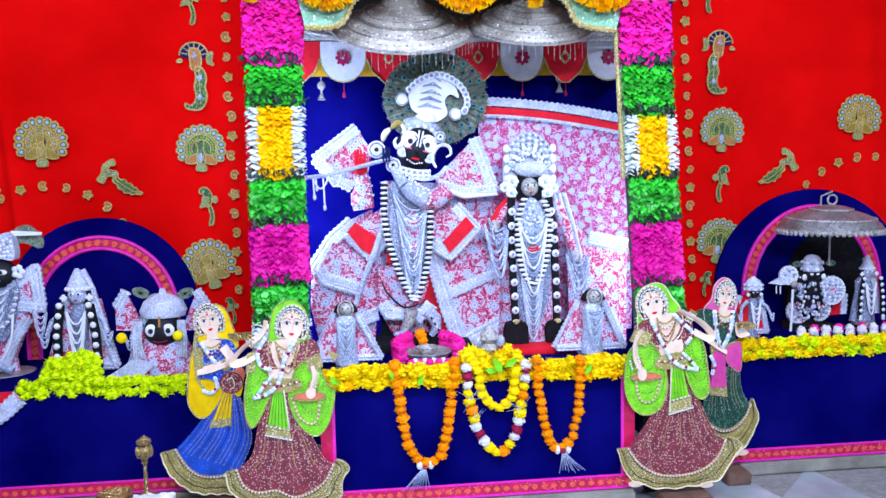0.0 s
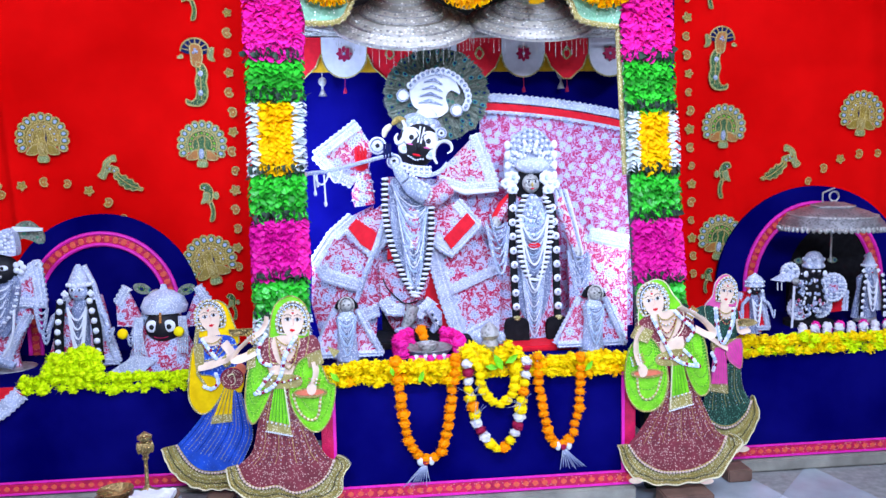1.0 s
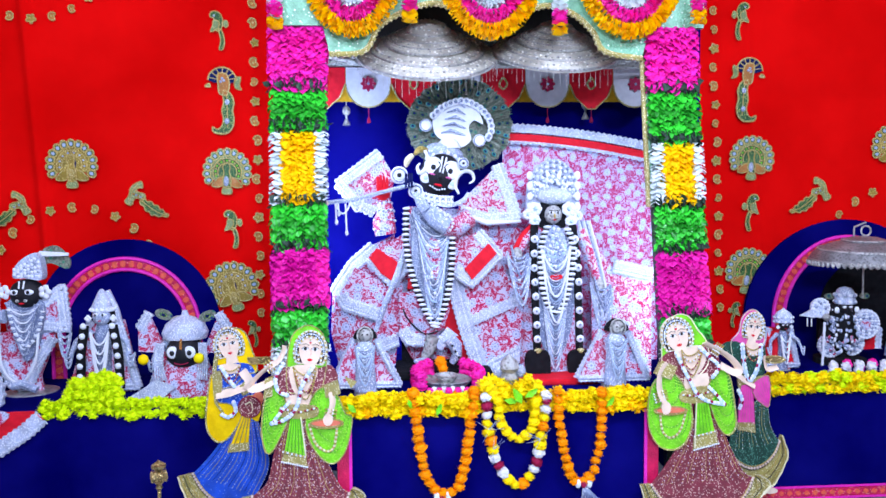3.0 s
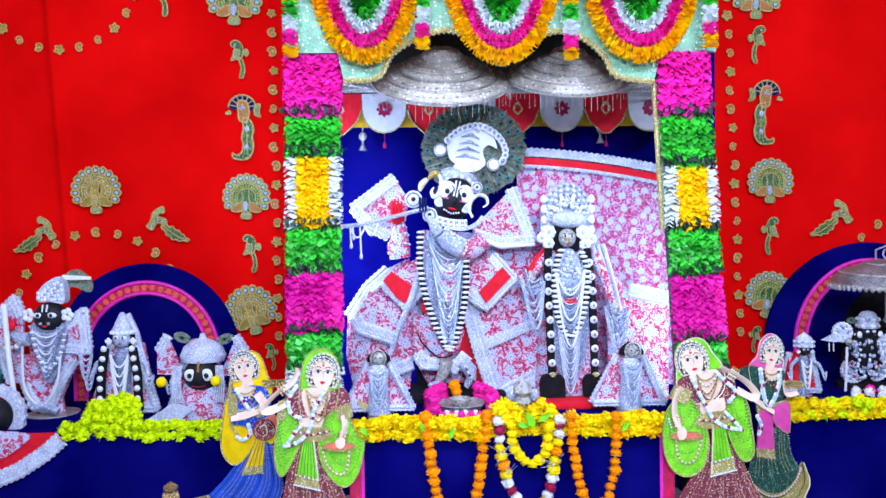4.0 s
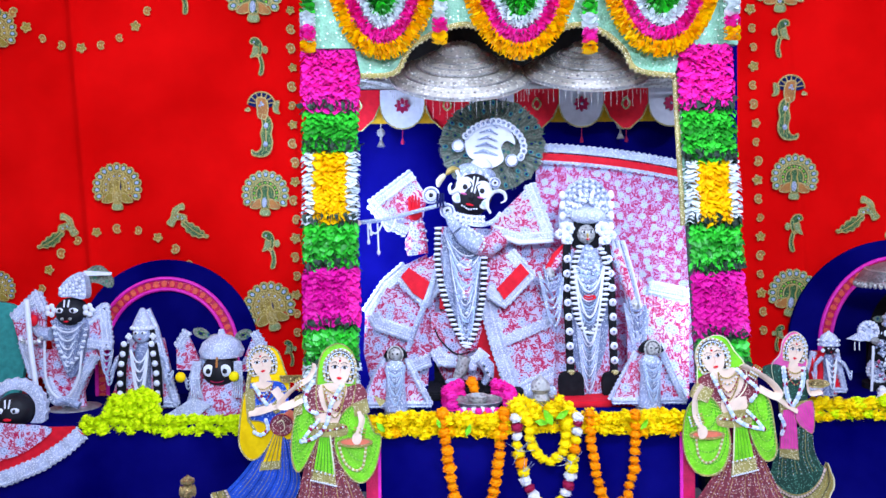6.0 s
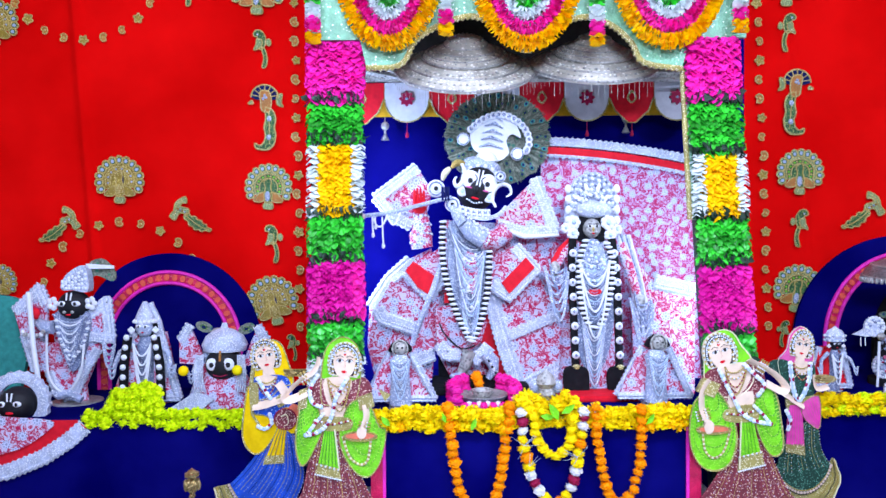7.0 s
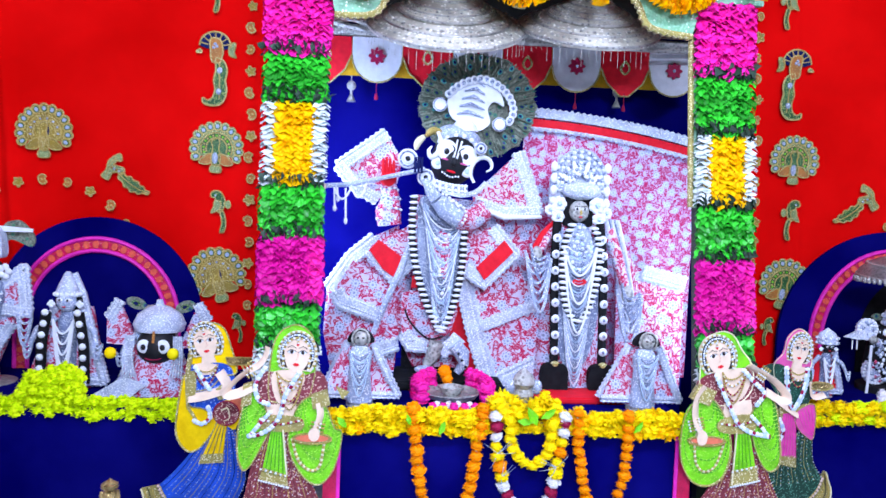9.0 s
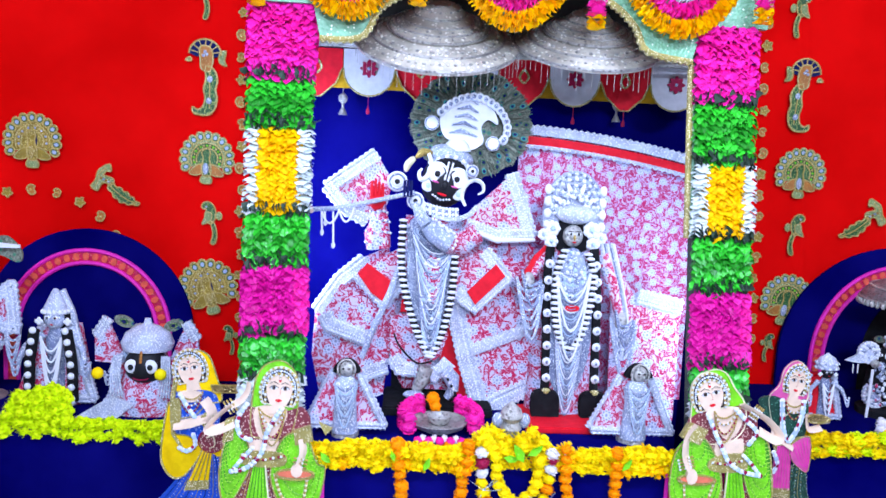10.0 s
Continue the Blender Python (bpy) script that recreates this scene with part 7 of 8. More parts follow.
def umbrella(x, y, z, r, tilt, label, fringe=True, pole=None, domed=False):
    u = thing("ceremonial_umbrella", label, "umbrella", "silver umbrellas", at=(x, y, z))
    turn = Matrix.Rotation(radians(tilt), 4, "X")
    k = r / 0.3
    prof = [(r * 0.98, -0.012 * k), (r, 0.0), (r * 0.96, 0.008 * k), (r * 0.82, 0.024 * k), (r * 0.64, 0.044 * k), (r * 0.60, 0.046 * k), (r * 0.585, 0.062 * k), (r * 0.5, 0.074 * k), (r * 0.36, 0.094 * k), (r * 0.31, 0.098 * k), (r * 0.30, 0.112 * k), (r * 0.2, 0.132 * k), (r * 0.08, 0.143 * k), (0.004, 0.145 * k)]
    steps = ((0.99, 0.002), (0.61, 0.056), (0.31, 0.106), (0.42, 0.087), (0.52, 0.073), (0.8, 0.028))
    if domed:
        prof = [(r * 0.985, -0.012 * k), (r, 0.0), (r * 0.94, 0.034 * k), (r * 0.84, 0.064 * k), (r * 0.68, 0.09 * k), (r * 0.5, 0.108 * k), (r * 0.42, 0.114 * k), (r * 0.4, 0.126 * k), (r * 0.24, 0.14 * k), (0.004, 0.148 * k)]
        steps = ((0.99, 0.002), (0.41, 0.122), (0.84, 0.066))
    put(Shape().lathe((x, y, z), prof, DULL_SILVER if domed else CHASED, 56, turn=turn).done("dome"), u)
    rings = Shape()
    if not domed:
        # chased bosses in rows between the rings
        for f, h, n, q in ((0.9, 0.017, 64, 0.0075), (0.72, 0.037, 52, 0.009), (0.56, 0.068, 48, 0.005), (0.47, 0.081, 40, 0.006), (0.24, 0.126, 24, 0.006), (0.14, 0.139, 14, 0.006)):
            for i in range(n):
                a = 2 * math.pi * i / n
                rings.ball(Vector((x, y, z)) + turn @ Vector((r * f * math.cos(a), r * f * math.sin(a), h * k)), (q, q, q * 0.7), CHASED if i % 2 else SILVER, 6)
    for f, h in steps:
        rings.tube([Vector((x, y, z)) + turn @ Vector((r * f * math.cos(a), r * f * math.sin(a), h * r / 0.3)) for a in [2 * math.pi * i / 48 for i in range(49)]], 0.0055 if f > 0.6 else 0.004, SILVER, 6)
    put(rings.done("ring", label="raised silver rings"), u)
    if fringe:
        s = Shape()
        rng = random.Random(int(r * 1000))

        for i in range(64):
            a = 2 * math.pi * i / 64
            p = Vector((x, y, z)) + turn @ Vector((r * 0.99 * math.cos(a), r * 0.99 * math.sin(a), -0.004))
            h = rng.uniform(0.03, 0.085)
            s.tube([p, p + Vector((0, 0, -h))], 0.0008, SILVER, 4)
            s.ball(p + Vector((0, 0, -h)), 0.0018, SILVER, 6)
        put(s.done("fringe", label="fine hanging silver chains", kind="stuff"), u)
    if pole:
        put(Shape().tube([(x, y, z + 0.05), (x, y, z - pole)], 0.005, SILVER, 8).done("pole"), u)
    return u


umbrella(0.218, 3.62, 2.195, 0.335, 29, "large embossed silver umbrella tilted over the flute idol")
umbrella(0.824, 3.62, 2.211, 0.3, 27, "embossed silver umbrella tilted over the crowned idol")
x, z = 2.515, 1.175
u = umbrella(x, 3.8, z, 0.262, 3, "silver umbrella with scalloped rim over the small idols", False, 0.2, True)
s = Shape()
for i in range(56):
    a = 2 * math.pi * i / 56
    s.ball((x + 0.262 * math.cos(a), 3.8 + 0.262 * math.sin(a), z - 0.014), (0.012, 0.01, 0.016), SILVER, 8)
put(s.done("scalloped_rim"), u)
s = Shape().tube([(x + 0.01 + 0.026 * math.cos(a), 3.8, z + 0.155 + 0.026 * math.sin(a)) for a in [2 * math.pi * i / 20 for i in range(21)]], 0.005, SILVER, 6)
s.tube([(x - 0.055, 3.8, z + 0.11), (x - 0.055, 3.8, z + 0.175), (x + 0.01, 3.8, z + 0.2)], 0.005, SILVER, 6)
put(s.done("hook"), u)


def valance():
    v = thing("valance", "row of red and white scalloped cloth tabs on yellow band", "valance", at=(0.5, 4.0, 2.1))
    put(Shape().box((0.53, 4.05, 2.12), (1.9, 0.012, 0.17), YELLOW_CLOTH).done("yellow_band"), v)
    put(Shape().box((0.53, 4.0, 2.235), (1.9, 0.05, 0.05), SILVER, bevel=0.01).done("rod", label="grey metal bar"), v)
    put(Shape().box((0.53, 3.94, 2.275), (1.9, 0.03, 0.03), WOOD, bevel=0.006).done("rod"), v)
    step_x = 0.236
    for i in range(8):
        x = -0.31 + step_x * i
        red = i % 2 == 0
        w, h, z = 0.116, 0.192, 2.203
        out = [(x - w, z), (x - w, z - h * 0.45)] + ([(x - w * math.cos(a), z - h * 0.45 - h * 0.62 * math.sin(a)) for a in [math.pi * k / 12 for k in range(1, 12)]] if not red else [(x - w * 0.75, z - h * 0.8), (x - 0.02, z - h * 1.12), (x + 0.02, z - h * 1.12), (x + w * 0.75, z - h * 0.8)]) + [(x + w, z - h * 0.45), (x + w, z)]
        t = put(Shape().slab(out, 3.99 - 0.004 * (i % 2), 0.008, RED if red else WHITE_SATIN).done("tab"), v)
        line = out[1:-1]
        e = Shape().tube([(a, 3.985, b) for a, b in line], 0.004, GOLD_LACE, 5).done("gold_piping")
        e.parent = t
        s = Shape()
        if red:
            s.slab(curve([(x, z - 0.045), (x + 0.026, z - 0.085), (x, z - 0.115), (x - 0.026, z - 0.085)], 4), 3.984, 0.006, GOLD_LACE)
            s.slab(curve([(x, z - 0.06), (x + 0.015, z - 0.085), (x, z - 0.105), (x - 0.015, z - 0.085)], 4), 3.981, 0.006, RED)
        else:
            s.slab([(x + (0.035 + 0.006 * math.cos(8 * q)) * math.cos(q), z - 0.085 + (0.035 + 0.006 * math.cos(8 * q)) * math.sin(q)) for q in [math.pi * k / 32 for k in range(64)]], 3.974, 0.008, WINE_FLOWER)
            s.ball((x, 3.973, z - 0.085), 0.008, BRIGHT, 8)
        m = s.done("motif", label="sewn gold drop" if red else "sewn wine-red rosette")
        m.parent = t
        if i in (1, 5, 6):
            q = Shape().tube([(x, 3.985, z - h * 1.05), (x, 3.985, z - h * 1.05 - 0.06)], 0.002, WINE_FLOWER, 4)
            q.lathe((x, 3.985, z - h * 1.05 - 0.085), [(0.008, 0), (0.01, 0.01), (0.004, 0.03)], WINE_FLOWER, 8)
            q = q.done("tassel")
            q.parent = t
    return v


valance()
for x, z in ((-0.194, 1.968), (1.093, 1.998)):
    s = Shape().tube([(x, 4.06, z + 0.04), (x, 4.06, z + 0.09), (x, 4.052, 2.1)], 0.003, SILVER, 5).lathe((x, 4.06, z), [(0.022, -0.055), (0.02, -0.05), (0.006, -0.02), (0.006, 0.0)], SILVER, 10)
    s.ball((x, 4.06, z + 0.02), (0.022, 0.015, 0.024), SILVER, 12)
    s.done("silver_bell", None, "small silver bell hanging on the blue niche cloth", "bell", "niche bells")

# tinsel threads on the mixed garland, and loose green leaves among the flowers
s = Shape()
rng = random.Random(31)
for p in ((0.426, 0.554), (0.444, 0.467), (0.644, 0.506)):
    for k in range(5):
        a = rng.uniform(0, 6.28)
        s.tube([(p[0], 3.06, p[1]), (p[0] + 0.03 * math.cos(a), 3.05, p[1] + 0.03 * math.sin(a)), (p[0] + 0.065 * math.cos(a), 3.055, p[1] + 0.06 * math.sin(a))], [0.0014, 0.001, 0.0006], BRIGHT, 4)
put(s.done("tinsel", label="fine silver tinsel threads", kind="stuff"), mixed)
LEAF = Shape().add([(0, 0, -0.03), (0.014, -0.006, -0.005), (0.009, -0.004, 0.018), (0, 0, 0.032), (-0.009, -0.004, 0.018), (-0.014, -0.006, -0.005), (0, -0.002, 0.0)], [(0, 1, 6), (1, 2, 6), (2, 3, 6), (3, 4, 6), (4, 5, 6), (5, 0, 6)], LIME_SATIN).mesh("leaf", 60)
g = thing("offering_leaves", "loose bright green leaves among the altar flowers", "leaves", at=(0.5, 3.07, 0.65))
for p, turn, k in (((0.221, 0.642), 20, 0.9), ((0.101, 0.671), 160, 0.7), ((0.549, 0.689), -30, 1.3), ((0.605, 0.701), 60, 1.1), ((0.520, 0.671), 100, 1.0), ((0.940, 0.656), 40, 0.9), ((-0.136, 0.659), 140, 0.9)):
    o = new("leaf", LEAF)
    o.matrix_basis = Matrix.LocRotScale((p[0], 3.062, p[1]), Euler((0, radians(turn), 0.2)), (k, k, k))
    put(o, g)


# ---- arches behind the side altars ----
def arch(name, cx, cz, rx, rz, tx, tz, y, label, dark=False):
    a = thing(name, label, "arch panel", kind="structure", at=(cx, y, cz))
    low = 0.5
    out = [(cx - rx, low)] + [(cx - rx * math.cos(q), cz + rz * math.sin(q)) for q in [math.pi * i / 36 for i in range(37)]] + [(cx + rx, low)]
    put(Shape().slab(out, y, 0.02, BLUE_CLOTH).done("blue_panel"), a)
    line = [(cx - tx, low)] + [(cx - tx * math.cos(q), cz + tz * math.sin(q)) for q in [math.pi * i / 36 for i in range(37)]] + [(cx + tx, low)]
    t = put(Shape().band(line, y - 0.008, -0.062, 0.008, TRIM, 0, -1).done("red_trim", label="red trim with orange motifs"), a)
    s = Shape()
    inner = []
    for f in (0.0, -0.062):
        q = [(cx + (px - cx) * (1 + f / tx), cz + (pz - cz) * (1 + f / tz) if pz > cz else pz) for px, pz in line]
        inner.append(q)
        s.tube([(px, y - 0.014, pz) for px, pz in q], 0.0105, PINK_EDGE, 6)
    put(s.done("pink_braid", label="hot pink braid edging"), a)
    s = Shape()
    mid = [((p[0] + q[0]) / 2, (p[1] + q[1]) / 2) for p, q in zip(*inner)]
    pts = evenly(mid, 0.046)
    for (px, pz), (qx, qz) in zip(pts, pts[1:]):
        d = math.degrees(math.atan2(qz - pz, qx - px))
        s.slab(oval(px, pz, 0.015, 0.019, 10, turn=d), y - 0.018, 0.005, MOTIF)
    put(s.done("motif_row", kind="stuff"), a)
    if dark:
        o = [(cx - 0.17, low)] + [(cx + 0.13 - 0.3 * math.cos(q), cz + 0.36 * math.sin(q)) for q in [math.pi * i / 24 for i in range(25)]] + [(cx + 0.43, low)]
        put(Shape().slab(o, y - 0.006, 0.004, BLACK_CLOTH).done("dark_lining", label="black cloth lining"), a)
    return a


arch("arch_left", -1.437, 0.79, 0.512, 0.522, 0.40, 0.417, 4.28, "blue cloth arch with red and pink trim")
arch("arch_right", 2.71, 0.79, 0.61, 0.59, 0.44, 0.49, 4.27, "blue cloth arch with red and pink trim", True)


# ---- appliques on the red cloth ----
def outline(sh, pts, y, r, mat, closed=True):
    pts = pts + pts[:1] if closed else pts
    sh.tube([(a, y, b) for a, b in pts], r, mat, 5)
    return sh


EYE_DISC = Shape().slab(oval(0, 0, 0.019, 0.022, 12), -0.010, 0.004, PALE_APPLIQUE).slab(oval(0, -0.002, 0.009, 0.011, 10), -0.013, 0.004, BRIGHT).slab(oval(0, -0.002, 0.013, 0.016, 10), -0.0115, 0.004, GREEN_APPLIQUE).tube([(0.02 * math.cos(2 * math.pi * i / 12), -0.011, 0.023 * math.sin(2 * math.pi * i / 12)) for i in range(13)], 0.0036, GILT, 4).mesh("feather_eye")
EYE_DISC_GOLD = Shape().slab(oval(0, 0, 0.019, 0.022, 12), -0.010, 0.004, OLIVE_APPLIQUE).slab(oval(0, -0.002, 0.009, 0.011, 10), -0.013, 0.004, BRIGHT).slab(oval(0, -0.002, 0.013, 0.016, 10), -0.0115, 0.004, GREEN_APPLIQUE).tube([(0.02 * math.cos(2 * math.pi * i / 12), -0.011, 0.023 * math.sin(2 * math.pi * i / 12)) for i in range(13)], 0.0036, GILT, 4).mesh("feather_eye")


def fan_peacock(gold, label):
    """Peacock with a spread tail, seen from the front; about 0.27 m across."""
    f = thing("peacock_applique", label, "applique", "peacock appliques on the wall")
    R = 0.105
    fan = Shape()
    sweep = oval(0, 0, R, R, 28, -28, 208)
    fan.slab(sweep + [(0, -0.02)], -0.005, 0.005, OLIVE_APPLIQUE if gold else PALE_APPLIQUE)
    fan.slab(oval(0, 0, R * 0.72, R * 0.72, 24, -24, 204) + [(0, -0.02)], -0.008, 0.004, OLIVE_APPLIQUE if gold else GREEN_APPLIQUE)
    for rr in (0.75, 0.5):
        fan.tube([(x, -0.009, z) for x, z in oval(0, 0, R * rr, R * rr, 24, -24, 204)], 0.004, GILT, 5)
    beads(fan, oval(0, 0, R * 0.62, R * 0.62, 24, -20, 200), -0.009, 0.006, (GILT, BRIGHT) if gold else (LIME_SATIN, GILT), 0.016)
    if gold:
        fan.slab(oval(0, 0.005, 0.022, 0.05, 14), -0.011, 0.004, NAVY)
    put(fan.done("tail_fan"), f)
    for i in range(13):
        a = radians(-25 + 230 * i / 12)
        e = new("feather_eye", EYE_DISC_GOLD if gold else EYE_DISC)
        e.matrix_basis = pose(R * 1.08 * math.cos(a), 0, R * 1.08 * math.sin(a), 0, 90 - math.degrees(a), 0)
        put(e, f)
    body = Shape()
    neck = curve([(-0.012, 0.045), (-0.026, 0.03), (-0.018, 0.0), (-0.024, -0.04), (-0.016, -0.085), (0.018, -0.085), (0.022, -0.04), (0.012, 0.0), (0.016, 0.03), (0.006, 0.05)], 4)
    body.slab(neck, -0.013, 0.006, OLIVE_APPLIQUE if gold else GREEN_APPLIQUE)
    outline(body, neck, -0.014, 0.0036, GILT)
    body.ball((-0.004, -0.016, -0.05), (0.015, 0.006, 0.03), BRIGHT if not gold else GILT, 10)
    put(body.done("bird_body"), f)
    for side in (-1, 1):
        w = curve([(side * 0.012, -0.03), (side * 0.05, -0.035), (side * 0.085, -0.075), (side * 0.05, -0.085), (side * 0.02, -0.07)], 4)
        s = Shape().slab(w, -0.011, 0.006, ORANGE_APPLIQUE if not gold else OLIVE_APPLIQUE)
        put(outline(s, w, -0.012, 0.0036, GILT).done("wing"), f)
    leg = curve([(-0.02, -0.085), (-0.026, -0.12), (0.026, -0.12), (0.02, -0.085)], 3)
    put(outline(Shape().slab(leg, -0.010, 0.006, PALE_APPLIQUE), leg, -0.011, 0.0036, GILT).done("foot"), f)
    return f


def parrot(label):
    p = thing("parrot_applique", label, "applique", "parrot appliques on the wall")
    body = curve([(-0.045, 0.09), (-0.03, 0.108), (0.0, 0.105), (0.022, 0.075), (0.024, 0.035), (0.005, 0.0), (-0.02, 0.01), (-0.03, 0.04), (-0.022, 0.07), (-0.04, 0.075)], 4)
    put(outline(Shape().slab(body, -0.008, 0.008, GREEN_APPLIQUE), body, -0.009, 0.0036, GILT).ball((-0.022, -0.01, 0.085), 0.006, BRIGHT, 8).done("bird_body"), p)
    wing = curve([(-0.02, 0.06), (0.005, 0.05), (0.0, 0.015), (-0.042, -0.005), (-0.03, 0.03)], 4)
    put(outline(Shape().slab(wing, -0.012, 0.005, PALE_APPLIQUE), wing, -0.013, 0.003, GILT).done("wing"), p)
    tail = curve([(0.0, 0.01), (0.02, 0.0), (0.032, -0.05), (0.024, -0.098), (0.002, -0.1), (0.012, -0.05)], 4)
    put(outline(Shape().slab(tail, -0.008, 0.008, GREEN_APPLIQUE), tail, -0.009, 0.0036, GILT).done("tail"), p)
    ear = curve([(0.02, 0.045), (0.045, 0.06), (0.055, 0.035), (0.04, 0.02)], 3)
    put(outline(Shape().slab(ear, -0.007, 0.007, PALE_APPLIQUE), ear, -0.008, 0.003, GILT).done("claw"), p)
    return p


def long_peacock(label):
    p = thing("peacock_applique", label, "applique", "long-tailed peacock appliques on the wall")
    head = Shape()
    arc = oval(0, 0.10, 0.066, 0.062, 18, 0, 180)
    head.slab(arc + [(-0.04, 0.09), (0.04, 0.09)], -0.007, 0.007, NAVY)
    outline(head, arc, -0.009, 0.004, GILT, False)
    for k in range(7):
        a = math.pi * (k + 0.5) / 7
        head.tube([(0.03 * math.cos(a), -0.009, 0.10 + 0.028 * math.sin(a)), (0.062 * math.cos(a), -0.009, 0.10 + 0.058 * math.sin(a))], 0.003, GILT, 4)
    neck = curve([(-0.02, 0.13), (0.02, 0.13), (0.034, 0.09), (0.03, 0.05), (0.02, 0.03), (-0.012, 0.04), (-0.018, 0.08)], 4)
    head.slab(neck, -0.012, 0.006, ORANGE_APPLIQUE)
    outline(head, neck, -0.013, 0.0036, GILT)
    for a, b in ((0, 0.11), (0.008, 0.1), (-0.006, 0.095)):
        head.ball((a, -0.014, b), 0.007, BRIGHT, 8)
    beak = curve([(-0.062, 0.085), (-0.08, 0.07), (-0.055, 0.07)], 3)
    outline(head.slab(beak, -0.008, 0.006, PALE_APPLIQUE), beak, -0.009, 0.0036, GILT)
    put(head.done("bird_body"), p)
    foot = curve([(0.06, 0.11), (0.085, 0.12), (0.08, 0.08), (0.09, 0.06), (0.06, 0.07)], 3)
    put(outline(Shape().slab(foot, -0.007, 0.006, PALE_APPLIQUE), foot, -0.008, 0.0036, GILT).done("claw"), p)
    tail = curve([(0.005, 0.05), (0.04, 0.04), (0.056, 0.0), (0.05, -0.04), (0.058, -0.085), (0.045, -0.13), (0.015, -0.15), (-0.035, -0.145), (-0.042, -0.12), (-0.02, -0.13), (0.0, -0.115), (0.008, -0.08), (0.0, -0.04), (0.008, 0.0)], 4)
    t = outline(Shape().slab(tail, -0.009, 0.009, GREEN_APPLIQUE), tail, -0.010, 0.004, GILT)
    t.tube([(0.022, -0.012, 0.03), (0.026, -0.012, -0.04), (0.028, -0.012, -0.12)], 0.003, GILT, 4)
    for z in (-0.0, -0.09):
        t.ball((0.025, -0.013, z), (0.012, 0.006, 0.014), BRIGHT, 10)
    put(t.done("tail"), p)
    return p


def striding_peacock(label):
    """Peacock walking uphill with its scalloped tail trailing; about 0.22 m across."""
    p = thing("peacock_applique", label, "applique", "striding peacock appliques on the wall")
    bird = curve([(-0.03, 0.098), (-0.058, 0.09), (-0.09, 0.064), (-0.102, 0.02), (-0.125, -0.012), (-0.092, -0.032), (-0.072, 0.002), (-0.046, 0.006), (-0.036, -0.006), (-0.015, 0.004), (-0.016, 0.028), (-0.05, 0.04), (-0.064, 0.046), (-0.048, 0.064), (-0.026, 0.066)], 4)
    b = outline(Shape().slab(bird, -0.01, 0.006, PALE_APPLIQUE), bird, -0.011, 0.004, GILT)
    b.tube([(-0.05, -0.012, 0.08), (-0.08, -0.012, 0.055), (-0.088, -0.012, 0.02), (-0.105, -0.012, -0.012)], 0.003, GILT, 4)
    for k in range(4):
        b.ball((-0.074 + 0.012 * k, -0.012, 0.03 - 0.006 * k), 0.006, BRIGHT if k % 2 else ORANGE_APPLIQUE, 8)
    put(b.done("bird_body"), p)
    edge = []
    for side in (1, -1):
        run = []
        for k in range(25):
            u = k / 24
            w = side * (0.012 + 0.017 * math.sin(math.pi * min(1.0, u * 1.1)) + 0.005 * math.sin(4.5 * 2 * math.pi * u)) * (1 - 0.5 * u ** 4)
            run.append((-0.036 + 0.145 * u + 0.6 * w, -0.004 - 0.088 * u - 0.015 * math.sin(3 * u) + 0.8 * w))
        edge += run if side == 1 else run[::-1]
    t = outline(Shape().slab(edge, -0.009, 0.009, GREEN_APPLIQUE), edge, -0.010, 0.004, GILT)
    t.tube([(-0.036 + 0.145 * k / 8, -0.012, -0.004 - 0.088 * k / 8 - 0.015 * math.sin(3 * k / 8)) for k in range(9)], 0.003, GILT, 4)
    put(t.done("tail"), p)
    return p


def paisley(label, kind):
    s = Shape()
    if kind == 0:
        o = curve([(-0.016, 0.012), (0.0, 0.022), (0.018, 0.012), (0.016, -0.012), (0.0, -0.022), (-0.014, -0.014), (-0.008, 0.0)], 4)
        outline(s.slab(o, -0.007, 0.007, ORANGE_APPLIQUE), o, -0.008, 0.0036, GILT).ball((0.004, -0.009, 0.0), 0.006, GILT, 8)
    else:
        o = [((0.02 + 0.005 * math.cos(5 * q)) * math.cos(q), (0.02 + 0.005 * math.cos(5 * q)) * math.sin(q)) for q in [2 * math.pi * i / 30 for i in range(30)]]
        outline(s.slab(o, -0.007, 0.007, OLIVE_APPLIQUE), o, -0.008, 0.0036, GILT)
    return s.done("paisley_applique", None, label, "applique", "small gold appliques on the wall")


def stick_all(ob, spots):
    """Puts an applique and its copies at (x, y, z, turn, scale, mirrored)."""
    for i, (x, y, z, turn, k, flip) in enumerate(spots):
        o = copy_thing(ob, Matrix()) if i else ob
        o.matrix_basis = Matrix.Translation((x, y, z)) @ Matrix.Rotation(radians(turn), 4, "Y") @ Matrix.Diagonal((-k if flip else k, 1, k, 1))


WL, WR = 4.343, 4.325


def spot(p, wall, turn=0, k=1.0, flip=False):
    return (p[0], wall, p[1], turn, k, flip)


